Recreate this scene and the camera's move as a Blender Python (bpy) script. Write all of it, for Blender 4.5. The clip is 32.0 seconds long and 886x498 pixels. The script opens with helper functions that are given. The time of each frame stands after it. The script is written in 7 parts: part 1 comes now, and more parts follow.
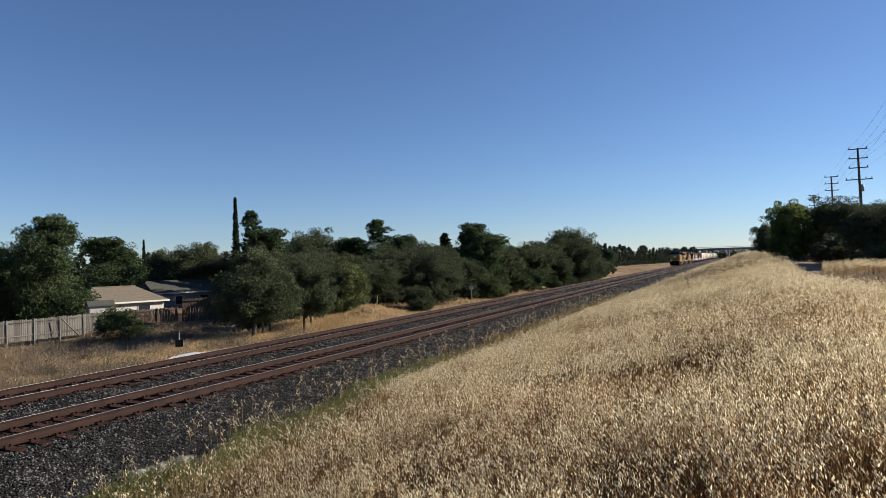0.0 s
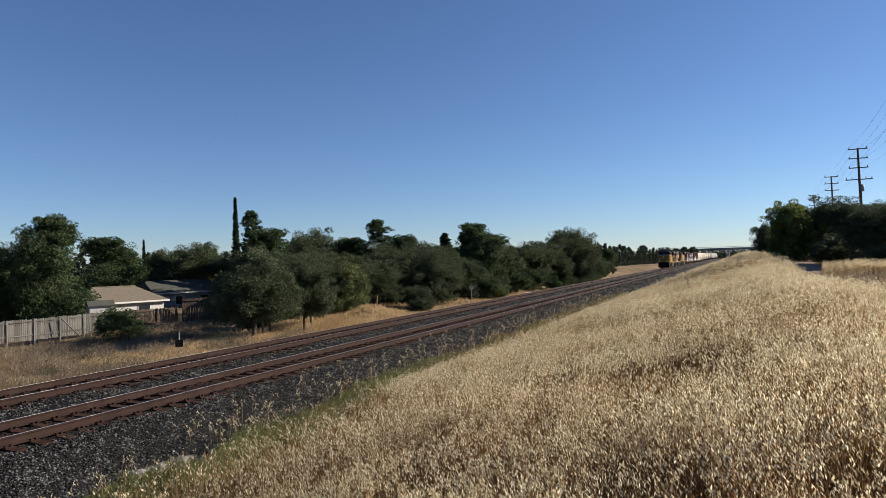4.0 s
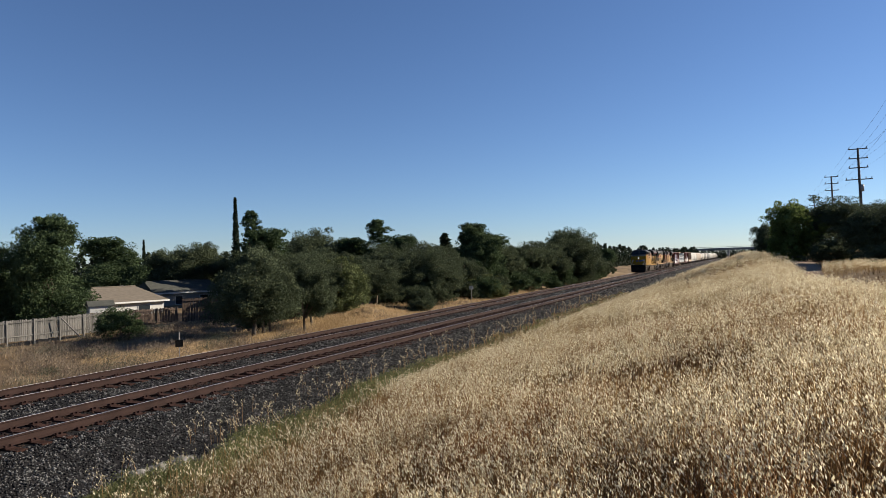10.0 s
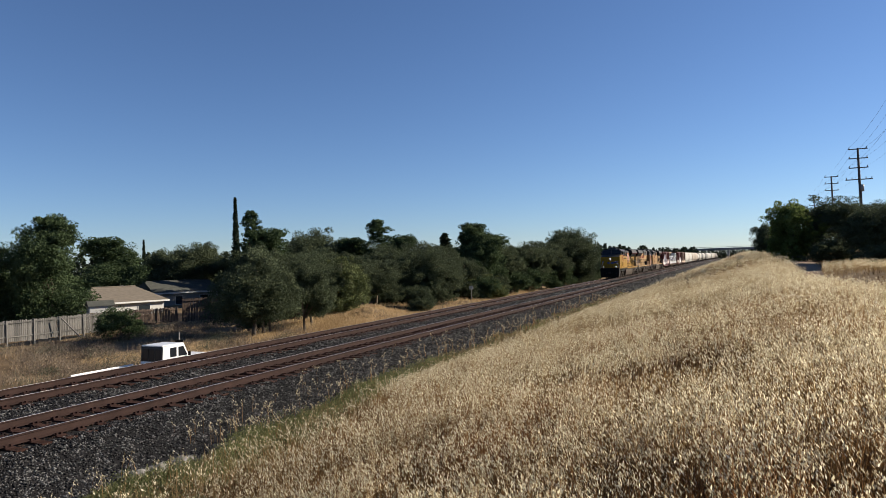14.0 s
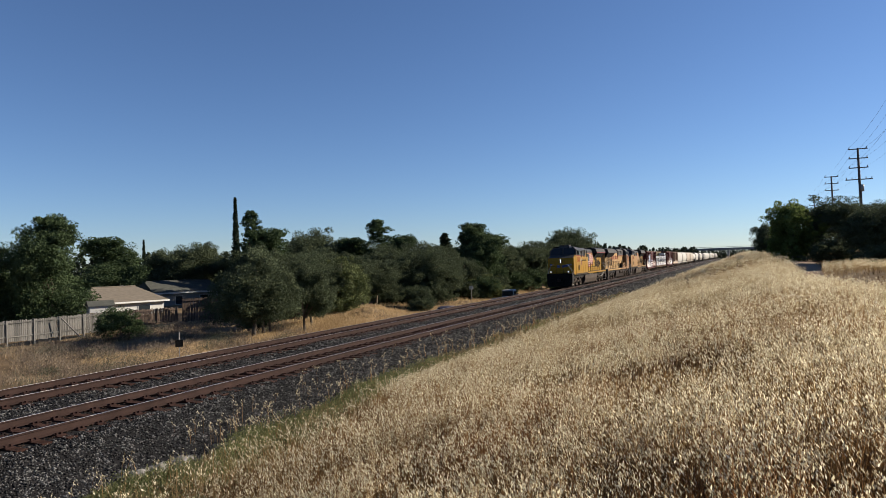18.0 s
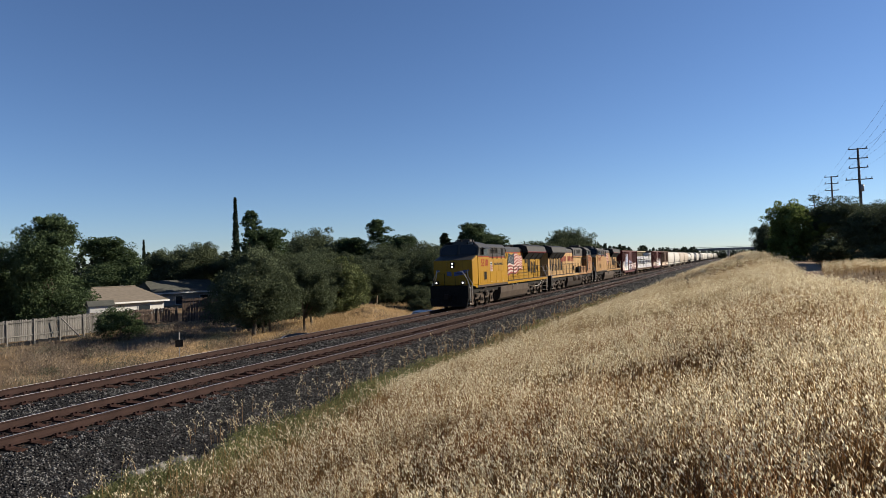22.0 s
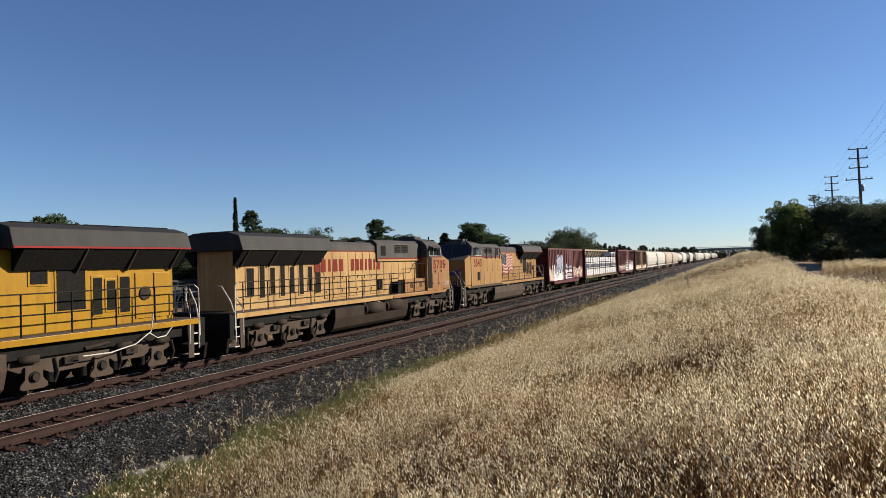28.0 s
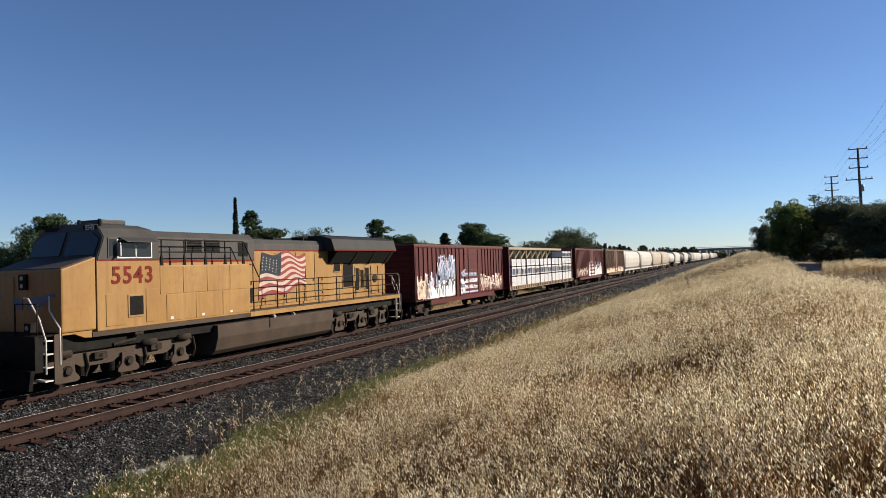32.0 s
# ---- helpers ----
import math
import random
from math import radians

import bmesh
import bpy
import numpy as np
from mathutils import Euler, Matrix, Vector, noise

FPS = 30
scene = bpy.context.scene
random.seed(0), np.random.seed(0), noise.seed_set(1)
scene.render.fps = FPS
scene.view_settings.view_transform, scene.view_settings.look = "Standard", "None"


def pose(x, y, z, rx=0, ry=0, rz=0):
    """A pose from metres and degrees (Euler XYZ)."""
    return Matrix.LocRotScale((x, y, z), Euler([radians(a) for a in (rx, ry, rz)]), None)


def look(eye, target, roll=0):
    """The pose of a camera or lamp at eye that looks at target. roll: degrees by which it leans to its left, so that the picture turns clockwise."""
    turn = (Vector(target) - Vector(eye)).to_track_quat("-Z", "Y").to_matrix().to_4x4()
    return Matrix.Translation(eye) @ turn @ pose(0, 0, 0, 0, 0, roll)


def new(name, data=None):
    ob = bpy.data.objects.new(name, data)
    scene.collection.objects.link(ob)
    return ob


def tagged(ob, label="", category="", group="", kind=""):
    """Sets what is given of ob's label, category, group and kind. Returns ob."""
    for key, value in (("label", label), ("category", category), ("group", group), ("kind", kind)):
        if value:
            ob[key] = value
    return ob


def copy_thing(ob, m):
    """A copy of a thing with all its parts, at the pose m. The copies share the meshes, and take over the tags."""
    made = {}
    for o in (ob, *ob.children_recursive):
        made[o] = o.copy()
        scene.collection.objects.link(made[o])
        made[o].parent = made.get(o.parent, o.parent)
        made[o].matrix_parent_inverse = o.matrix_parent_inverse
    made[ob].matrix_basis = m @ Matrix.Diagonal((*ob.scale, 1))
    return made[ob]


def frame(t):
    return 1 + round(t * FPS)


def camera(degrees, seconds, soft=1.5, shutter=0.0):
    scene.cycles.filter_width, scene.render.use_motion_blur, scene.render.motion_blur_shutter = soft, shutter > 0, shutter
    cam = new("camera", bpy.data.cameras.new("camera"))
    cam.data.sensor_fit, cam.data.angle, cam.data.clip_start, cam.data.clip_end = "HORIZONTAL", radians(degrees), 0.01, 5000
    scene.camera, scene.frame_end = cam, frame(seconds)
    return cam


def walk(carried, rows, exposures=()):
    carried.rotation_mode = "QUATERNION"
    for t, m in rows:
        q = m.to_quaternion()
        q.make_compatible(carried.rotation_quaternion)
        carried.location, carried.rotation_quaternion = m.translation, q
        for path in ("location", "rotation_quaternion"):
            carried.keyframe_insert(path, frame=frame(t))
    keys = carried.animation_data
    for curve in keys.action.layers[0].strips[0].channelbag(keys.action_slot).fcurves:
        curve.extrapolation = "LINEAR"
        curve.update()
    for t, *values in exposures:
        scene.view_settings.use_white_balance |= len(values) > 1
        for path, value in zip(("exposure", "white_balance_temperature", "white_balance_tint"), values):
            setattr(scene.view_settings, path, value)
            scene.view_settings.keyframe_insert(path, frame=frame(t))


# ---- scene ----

# camera: stands still on the grassy bank, 3.24 m above the rail heads
cam = camera(67.15, 32.0, soft=0.85)
EYE = Vector((0.0, 0.0, 3.243))
AIM = EYE + 50 * Vector((-0.40344, 0.91477, 0.02053))
walk(cam, [(0.0, look(EYE, AIM, -1.688)), (32.0, look(EYE, AIM, -1.688))])

# world and sun: clear late afternoon, sun beyond the right-hand bank
SUN_DIR = Vector((0.71, 0.58, 0.42)).normalized()
SUN_EL = math.asin(SUN_DIR.z)
SUN_AZ = math.atan2(SUN_DIR.x, SUN_DIR.y)
world = bpy.data.worlds.new("clear_sky")
world.use_nodes = True
scene.world = world
wn = world.node_tree
wn.nodes.clear()
w_out = wn.nodes.new("ShaderNodeOutputWorld")
w_bg = wn.nodes.new("ShaderNodeBackground")
w_sky = wn.nodes.new("ShaderNodeTexSky")
w_sky.sky_type = "NISHITA"
w_sky.sun_disc = False
w_sky.sun_elevation = SUN_EL
w_sky.sun_rotation = SUN_AZ
w_sky.altitude = 50
w_sky.air_density = 0.85
w_sky.dust_density = 0.06
w_sky.ozone_density = 5.0
w_bg.inputs["Strength"].default_value = 0.057
w_tint = wn.nodes.new("ShaderNodeMix")
w_tint.data_type = "RGBA"
w_tint.blend_type = "MULTIPLY"
w_tint.inputs["Factor"].default_value = 1.0
w_tint.inputs["B"].default_value = (0.925, 0.925, 1.0, 1)
wn.links.new(w_sky.outputs[0], w_tint.inputs["A"])
wn.links.new(w_tint.outputs["Result"], w_bg.inputs[0])
wn.links.new(w_bg.outputs[0], w_out.inputs[0])
sun_data = bpy.data.lights.new("sun", "SUN")
sun_data.energy = 5.0
sun_data.angle = radians(0.53)
sun_data.color = (1.0, 0.89, 0.73)
sun = new("sun", sun_data)
sun.matrix_world = look(Vector((0, 0, 60)) + SUN_DIR * 10, Vector((0, 0, 60)))
scene.view_settings.exposure = 1.0


# ---- materials ----
def surface(name, c1, c2, scale=4.0, rough=0.7, metal=0.0, bump=0.0, fine=40.0, island=0.0, objrand=0.0,
            dirt=None, dirt_amount=0.4, dirt_scale=1.2, translucent=0.0, stretch=(1, 1, 1), spec=0.5, objcoord=True, power=1.0):
    """Two-scale procedural surface: a broad and a fine noise between c1 and c2, with optional dirt, bump and piece variation."""
    m = bpy.data.materials.new(name)
    m.use_nodes = True
    nt = m.node_tree
    nd, ln = nt.nodes, nt.links
    bsdf = nd["Principled BSDF"]
    geo = nd.new("ShaderNodeTexCoord" if objcoord else "ShaderNodeNewGeometry")
    mp = nd.new("ShaderNodeMapping")
    mp.inputs["Scale"].default_value = stretch
    ln.new(geo.outputs["Object" if objcoord else "Position"], mp.inputs[0])
    n1 = nd.new("ShaderNodeTexNoise")
    n1.inputs["Scale"].default_value = scale
    n1.inputs["Detail"].default_value = 4
    n2 = nd.new("ShaderNodeTexNoise")
    n2.inputs["Scale"].default_value = fine
    n2.inputs["Detail"].default_value = 3
    ln.new(mp.outputs[0], n1.inputs["Vector"])
    ln.new(mp.outputs[0], n2.inputs["Vector"])
    mix = nd.new("ShaderNodeMath")
    mix.operation = "MULTIPLY_ADD"
    ln.new(n2.outputs[0], mix.inputs[0])
    mix.inputs[1].default_value = 0.5
    ln.new(n1.outputs[0], mix.inputs[2])
    ramp = nd.new("ShaderNodeMapRange")
    ramp.inputs["From Min"].default_value = 0.5
    ramp.inputs["From Max"].default_value = 1.0
    ln.new(mix.outputs[0], ramp.inputs["Value"])
    fac = ramp.outputs[0]
    if island or objrand:
        src = nd.new("ShaderNodeNewGeometry" if island else "ShaderNodeObjectInfo")
        sock = src.outputs["Random Per Island"] if island else src.outputs["Random"]
        amt = island or objrand
        if power != 1.0:
            pw = nd.new("ShaderNodeMath")
            pw.operation = "POWER"
            ln.new(sock, pw.inputs[0])
            pw.inputs[1].default_value = power
            sock = pw.outputs[0]
        a = nd.new("ShaderNodeMath")
        a.operation = "SUBTRACT"
        ln.new(sock, a.inputs[0])
        a.inputs[1].default_value = 0.5
        b = nd.new("ShaderNodeMath")
        b.operation = "MULTIPLY_ADD"
        b.use_clamp = True
        ln.new(a.outputs[0], b.inputs[0])
        b.inputs[1].default_value = amt * 2
        ln.new(fac, b.inputs[2])
        fac = b.outputs[0]
    col = nd.new("ShaderNodeMix")
    col.data_type = "RGBA"
    col.inputs["A"].default_value = (*c1, 1)
    col.inputs["B"].default_value = (*c2, 1)
    ln.new(fac, col.inputs["Factor"])
    out_col = col.outputs["Result"]
    if dirt:
        n3 = nd.new("ShaderNodeTexNoise")
        n3.inputs["Scale"].default_value = dirt_scale
        n3.inputs["Detail"].default_value = 6
        n3.inputs["Roughness"].default_value = 0.65
        ln.new(mp.outputs[0], n3.inputs["Vector"])
        r3 = nd.new("ShaderNodeMapRange")
        r3.inputs["From Min"].default_value = 0.42
        r3.inputs["From Max"].default_value = 0.75
        r3.inputs["To Max"].default_value = dirt_amount
        ln.new(n3.outputs[0], r3.inputs["Value"])
        c3 = nd.new("ShaderNodeMix")
        c3.data_type = "RGBA"
        c3.inputs["B"].default_value = (*dirt, 1)
        ln.new(r3.outputs[0], c3.inputs["Factor"])
        ln.new(out_col, c3.inputs["A"])
        out_col = c3.outputs["Result"]
    ln.new(out_col, bsdf.inputs["Base Color"])
    bsdf.inputs["Roughness"].default_value = rough
    bsdf.inputs["Metallic"].default_value = metal
    bsdf.inputs["Specular IOR Level"].default_value = spec
    if bump:
        bp = nd.new("ShaderNodeBump")
        bp.inputs["Strength"].default_value = bump
        bp.inputs["Distance"].default_value = 0.02
        ln.new(mix.outputs[0], bp.inputs["Height"])
        ln.new(bp.outputs[0], bsdf.inputs["Normal"])
    if translucent:
        tr = nd.new("ShaderNodeBsdfTranslucent")
        ln.new(out_col, tr.inputs["Color"])
        ms = nd.new("ShaderNodeMixShader")
        ms.inputs[0].default_value = translucent
        ln.new(bsdf.outputs[0], ms.inputs[1])
        ln.new(tr.outputs[0], ms.inputs[2])
        ln.new(ms.outputs[0], nd["Material Output"].inputs["Surface"])
    return m


def glow(name, colour, strength):
    m = bpy.data.materials.new(name)
    m.use_nodes = True
    b = m.node_tree.nodes["Principled BSDF"]
    b.inputs["Base Color"].default_value = (*colour, 1)
    b.inputs["Emission Color"].default_value = (*colour, 1)
    b.inputs["Emission Strength"].default_value = strength
    return m


def glassy(name, colour=(0.02, 0.025, 0.03)):
    m = bpy.data.materials.new(name)
    m.use_nodes = True
    b = m.node_tree.nodes["Principled BSDF"]
    b.inputs["Base Color"].default_value = (*colour, 1)
    b.inputs["Roughness"].default_value = 0.08
    b.inputs["Specular IOR Level"].default_value = 0.35
    return m


M_SOIL = surface("dry_soil", (0.130, 0.089, 0.050), (0.077, 0.053, 0.030), 0.35, 0.95, bump=0.5, spec=0.08, fine=6, objcoord=False,
                 dirt=(0.33, 0.25, 0.16), dirt_amount=0.7, dirt_scale=0.12)
M_ASPHALT = surface("asphalt", (0.030, 0.030, 0.030), (0.044, 0.043, 0.041), 1.5, 0.9, bump=0.2, spec=0.08, fine=60, objcoord=False)
M_PATH = surface("bare_dirt", (0.270, 0.200, 0.140), (0.200, 0.142, 0.096), 1.5, 0.95, bump=0.3, spec=0.08, fine=20, objcoord=False)
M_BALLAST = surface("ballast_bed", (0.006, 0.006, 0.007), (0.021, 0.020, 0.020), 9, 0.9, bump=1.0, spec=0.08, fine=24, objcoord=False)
M_STONE = surface("ballast_stone", (0.006, 0.006, 0.007), (0.135, 0.134, 0.133), 3, 0.85, spec=0.2, power=3.0, island=0.6, objcoord=False, fine=50)
M_RAIL = surface("rusty_rail", (0.019, 0.0105, 0.009), (0.035, 0.0195, 0.0165), 3, 0.85, spec=0.15, bump=0.2, fine=50, objcoord=False)
M_RAILHEAD = surface("polished_railhead", (0.46, 0.43, 0.40), (0.56, 0.53, 0.50), 3, 0.28, metal=0.9, fine=50, objcoord=False)
M_TIE = surface("weathered_tie", (0.025, 0.012, 0.009), (0.053, 0.028, 0.021), 4, 0.9, bump=0.5, fine=40, stretch=(1, 6, 6), spec=0.08, objrand=0.4)
M_PLATE = surface("rusty_steel", (0.021, 0.011, 0.010), (0.048, 0.026, 0.021), 8, 0.8, spec=0.08, fine=60)
M_GRASS = surface("dry_wild_oats", (0.074, 0.041, 0.016), (0.325, 0.206, 0.087), 0.6, 0.65, island=0.6, objcoord=False, fine=5, translucent=0.42, spec=0.2, power=1.3,
                  dirt=(0.27, 0.11, 0.045), dirt_amount=0.6, dirt_scale=0.35)
M_THATCH = surface("flattened_thatch", (0.090, 0.053, 0.023), (0.255, 0.160, 0.072), 0.8, 0.8, island=0.6, objcoord=False, fine=6, translucent=0.15, spec=0.15)
# the same oats far off, their sunlit look put into a paler colour
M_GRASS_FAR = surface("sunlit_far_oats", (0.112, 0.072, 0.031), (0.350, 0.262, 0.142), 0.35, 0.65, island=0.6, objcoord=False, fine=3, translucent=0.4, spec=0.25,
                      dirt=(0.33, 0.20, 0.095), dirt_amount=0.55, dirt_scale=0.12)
M_HEAD = surface("oat_seed_heads", (0.375, 0.298, 0.168), (0.840, 0.760, 0.540), 0.6, 0.5, island=0.7, objcoord=False, fine=5, translucent=0.5, spec=0.4)
M_GRASSG = surface("green_weeds", (0.046, 0.058, 0.017), (0.160, 0.170, 0.060), 0.7, 0.7, island=0.5, objcoord=False, fine=6, translucent=0.3, spec=0.25)
M_WEED_TAN = surface("tan_weeds", (0.105, 0.076, 0.034), (0.300, 0.225, 0.112), 0.7, 0.7, island=0.5, objcoord=False, fine=6, translucent=0.3, spec=0.25)
M_STRAW = surface("far_straw", (0.220, 0.155, 0.085), (0.440, 0.335, 0.205), 0.15, 0.8, island=0.4, objcoord=False, fine=3, translucent=0.3, spec=0.2)
M_GOLD = surface("golden_straw", (0.300, 0.205, 0.105), (0.580, 0.440, 0.260), 0.15, 0.8, island=0.4, objcoord=False, fine=3, translucent=0.3, spec=0.1)
M_LEAF_OAK = surface("oak_leaves", (0.036, 0.047, 0.026), (0.094, 0.113, 0.063), 0.5, 0.8, island=0.28, fine=4, translucent=0.3, spec=0.08)
M_LEAF_GREEN = surface("green_leaves", (0.027, 0.044, 0.02), (0.076, 0.106, 0.05), 0.5, 0.8, island=0.28, fine=4, translucent=0.3, spec=0.08)
M_LEAF_PALE = surface("pale_olive_leaves", (0.06, 0.076, 0.03), (0.135, 0.155, 0.068), 0.5, 0.8, island=0.28, fine=4, translucent=0.3, spec=0.08)
M_LEAF_LIGHT = surface("light_green_leaves", (0.07, 0.1, 0.026), (0.16, 0.2, 0.066), 0.5, 0.8, island=0.28, fine=4, translucent=0.45, spec=0.08)
M_LEAF_DARK = surface("cypress_needles", (0.012, 0.02, 0.010), (0.035, 0.05, 0.022), 0.7, 0.75, island=0.4, fine=5, translucent=0.1, spec=0.2)
M_BARK = surface("bark", (0.05, 0.038, 0.028), (0.12, 0.095, 0.07), 5, 0.95, bump=0.8, fine=30, stretch=(3, 3, 1))
M_POLE = surface("creosoted_pole", (0.05, 0.045, 0.042), (0.10, 0.085, 0.075), 4, 0.9, bump=0.4, fine=30, stretch=(4, 4, 0.5))
M_WIRE = surface("dark_wire", (0.03, 0.03, 0.03), (0.05, 0.05, 0.05), 3, 0.6)


# ---- mesh helpers ----
def part(name, bm, material, parent=None, label="", smooth=False):
    """Link a bmesh as one mesh object, under a thing or a part if given."""
    me = bpy.data.meshes.new(name)
    bm.to_mesh(me)
    bm.free()
    me.materials.append(material)
    if smooth:
        me.shade_smooth()
    ob = new(name, me)
    if parent is not None:
        ob.parent = parent
    if label:
        ob["label"] = label
    return ob


def sheet(name, verts, quads, material, parent=None, materials=None, index=None):
    """A mesh from numpy arrays: verts (n,3), quads (m,4) or triangles (m,3)."""
    me = bpy.data.meshes.new(name)
    v = np.asarray(verts, dtype=np.float32)
    f = np.asarray(quads, dtype=np.int32)
    k = f.shape[1]
    me.vertices.add(len(v))
    me.vertices.foreach_set("co", v.ravel())
    me.loops.add(f.size)
    me.loops.foreach_set("vertex_index", f.ravel())
    me.polygons.add(len(f))
    me.polygons.foreach_set("loop_start", np.arange(0, f.size, k, dtype=np.int32))
    for m in (materials or [material]):
        me.materials.append(m)
    if index is not None:
        me.polygons.foreach_set("material_index", np.asarray(index, dtype=np.int32))
    me.update(calc_edges=True)
    ob = new(name, me)
    if parent is not None:
        ob.parent = parent
    return ob


def box(bm, x0, x1, y0, y1, z0, z1, bevel=0.0):
    vs = [bm.verts.new(c) for c in ((x0, y0, z0), (x1, y0, z0), (x1, y1, z0), (x0, y1, z0),
                                    (x0, y0, z1), (x1, y0, z1), (x1, y1, z1), (x0, y1, z1))]
    fs = [bm.faces.new([vs[i] for i in q]) for q in ((0, 3, 2, 1), (4, 5, 6, 7), (0, 1, 5, 4), (1, 2, 6, 5), (2, 3, 7, 6), (3, 0, 4, 7))]
    if bevel:
        es = {e for f in fs for e in f.edges}
        bmesh.ops.bevel(bm, geom=list(es), offset=bevel, segments=2, affect="EDGES", profile=0.6)
    return bm


def boxed(*a, **k):
    return box(bmesh.new(), *a, **k)


def prism(bm, pts, axis, a0, a1, bevel=0.0):
    """Extrude a polygon: axis 'x': pts are (y, z); 'y': (x, z); 'z': (x, y)."""
    def at(p, a):
        return {"x": (a, p[0], p[1]), "y": (p[0], a, p[1]), "z": (p[0], p[1], a)}[axis]
    va = [bm.verts.new(at(p, a0)) for p in pts]
    vb = [bm.verts.new(at(p, a1)) for p in pts]
    fs = [bm.faces.new(va), bm.faces.new(vb[::-1])]
    for i in range(len(pts)):
        j = (i + 1) % len(pts)
        fs.append(bm.faces.new((va[j], va[i], vb[i], vb[j])))
    bmesh.ops.recalc_face_normals(bm, faces=fs)
    if bevel:
        es = {e for f in fs for e in f.edges}
        bmesh.ops.bevel(bm, geom=list(es), offset=bevel, segments=2, affect="EDGES", profile=0.6)
    return bm


def tube(bm, pts, r, n=6, r_end=None):
    """A round bar along a line of points, tapering to r_end."""
    pts = [Vector(p) for p in pts]
    rings = []
    for i, p in enumerate(pts):
        d = (pts[min(i + 1, len(pts) - 1)] - pts[max(i - 1, 0)]).normalized()
        a = d.orthogonal().normalized() if i == 0 else (side - d * side.dot(d)).normalized()
        side = a
        b = d.cross(a)
        rr = r if r_end is None else r + (r_end - r) * i / (len(pts) - 1)
        rings.append([bm.verts.new(p + rr * (math.cos(2 * math.pi * k / n) * a + math.sin(2 * math.pi * k / n) * b)) for k in range(n)])
    for u, v in zip(rings, rings[1:]):
        for k in range(n):
            bm.faces.new((u[k], u[(k + 1) % n], v[(k + 1) % n], v[k]))
    bm.faces.new(rings[0][::-1])
    bm.faces.new(rings[-1])
    return bm


def tubed(pts, r, n=6, r_end=None):
    return tube(bmesh.new(), pts, r, n, r_end)


def thing(name, label, category, group="", at=None):
    ob = new(name)
    ob.empty_display_size = 0.3
    if at is not None:
        ob.matrix_basis = at
    return tagged(ob, label, category, group)


# ---- ground ----
RAIL_X1, RAIL_X2 = -18.525, -14.343      # track centres: far, near
GAUGE = 0.7525                            # half the distance between rail head centres
rng = np.random.default_rng(7)


def smooth_step(a, b, x):
    t = np.clip((x - a) / (b - a), 0, 1)
    return t * t * (3 - 2 * t)


def wave(x, y, k):
    return (np.sin(x * k + 1.3 * np.sin(y * k * 0.7)) + np.sin(y * k * 1.17 + 2.1 + 1.7 * np.sin(x * k * 0.6))) * 0.5


def ground_z(x, y):
    """Height of the ground: low road and yards, track bed, and the grassy bank where the camera stands."""
    x, y = np.asarray(x, float), np.asarray(y, float)
    far = smooth_step(25, 130, y)
    road = -2.80
    yards = -3.0 + 1.7 * smooth_step(20, 130, y) + 0.12 * wave(x, y, 0.15)
    left = yards + (road - yards) * smooth_step(-44, -34, x)
    left = left + 0.35 * smooth_step(-34, -36.5, x) * (0.5 + 0.5 * wave(x, y, 0.22))
    left = left + 1.15 * np.exp(-((x + 37.2) / 1.7) ** 2 - ((y - 64.5) / 2.8) ** 2)
    bed = -0.80
    z = left + (bed - left) * smooth_step(-25.2, -21.8, x)
    crest = 1.62 + 1.25 * smooth_step(12, 120, y) - 0.35 * smooth_step(-2, -30, y) - 2.2 * smooth_step(170, 320, y)
    bank = bed + (crest - bed) * (0.80 * np.clip((x + 10.7) / 11.7, 0, 1) + 0.20 * smooth_step(-10.2, 1.0, x))
    bank = bank + 0.08 * wave(x, y, 0.55) * smooth_step(-9, -5, x) + 0.12 * wave(x, y, 0.16) * smooth_step(-8, 0, x) * smooth_step(6, 20, y)
    bank = bank + 0.22 * np.exp(-((x - 6.4) / 1.9) ** 2 - ((y - 46) / 4.0) ** 2) + 0.30 * np.exp(-((x - 0.0) / 3) ** 2 - ((y - 60) / 12.0) ** 2)
    bank = bank - 0.32 * smooth_step(1.5, 4.5, x) * smooth_step(7, 13, y) * smooth_step(40, 32, y)
    bank = bank - 0.25 * smooth_step(3.4, 5.2, x) * smooth_step(26, 34, y) * smooth_step(44, 39, y)
    z = np.where(x > -12, bank, z)
    return z


def axis_lines(marks):
    out = []
    for a, b, step in marks:
        out.extend(np.arange(a, b, step))
    out.append(marks[-1][1])
    return np.array(out)


gx = axis_lines([(-2600, -300, 230), (-300, -80, 20), (-80, -44, 3), (-44, -9, 0.6), (-9, 14, 0.7), (14, 60, 4), (60, 300, 30), (300, 2600, 230)])
gy = axis_lines([(-1500, -100, 140), (-100, -10, 6), (-10, 40, 1.0), (40, 150, 3), (150, 400, 12), (400, 4600, 300)])
GX, GY = np.meshgrid(gx, gy)
GZ = ground_z(GX, GY)
idx = np.arange(GX.size).reshape(GX.shape)
gq = np.stack([idx[:-1, :-1], idx[:-1, 1:], idx[1:, 1:], idx[1:, :-1]], -1).reshape(-1, 4)
ground = sheet("ground", np.stack([GX, GY, GZ], -1).reshape(-1, 3), gq, M_SOIL)
ground.data.shade_smooth()
tagged(ground, "dry bare soil under straw-coloured grass on a low bank", "ground", kind="structure")

# the low street beyond the tracks
def street_z(y):
    return -2.75


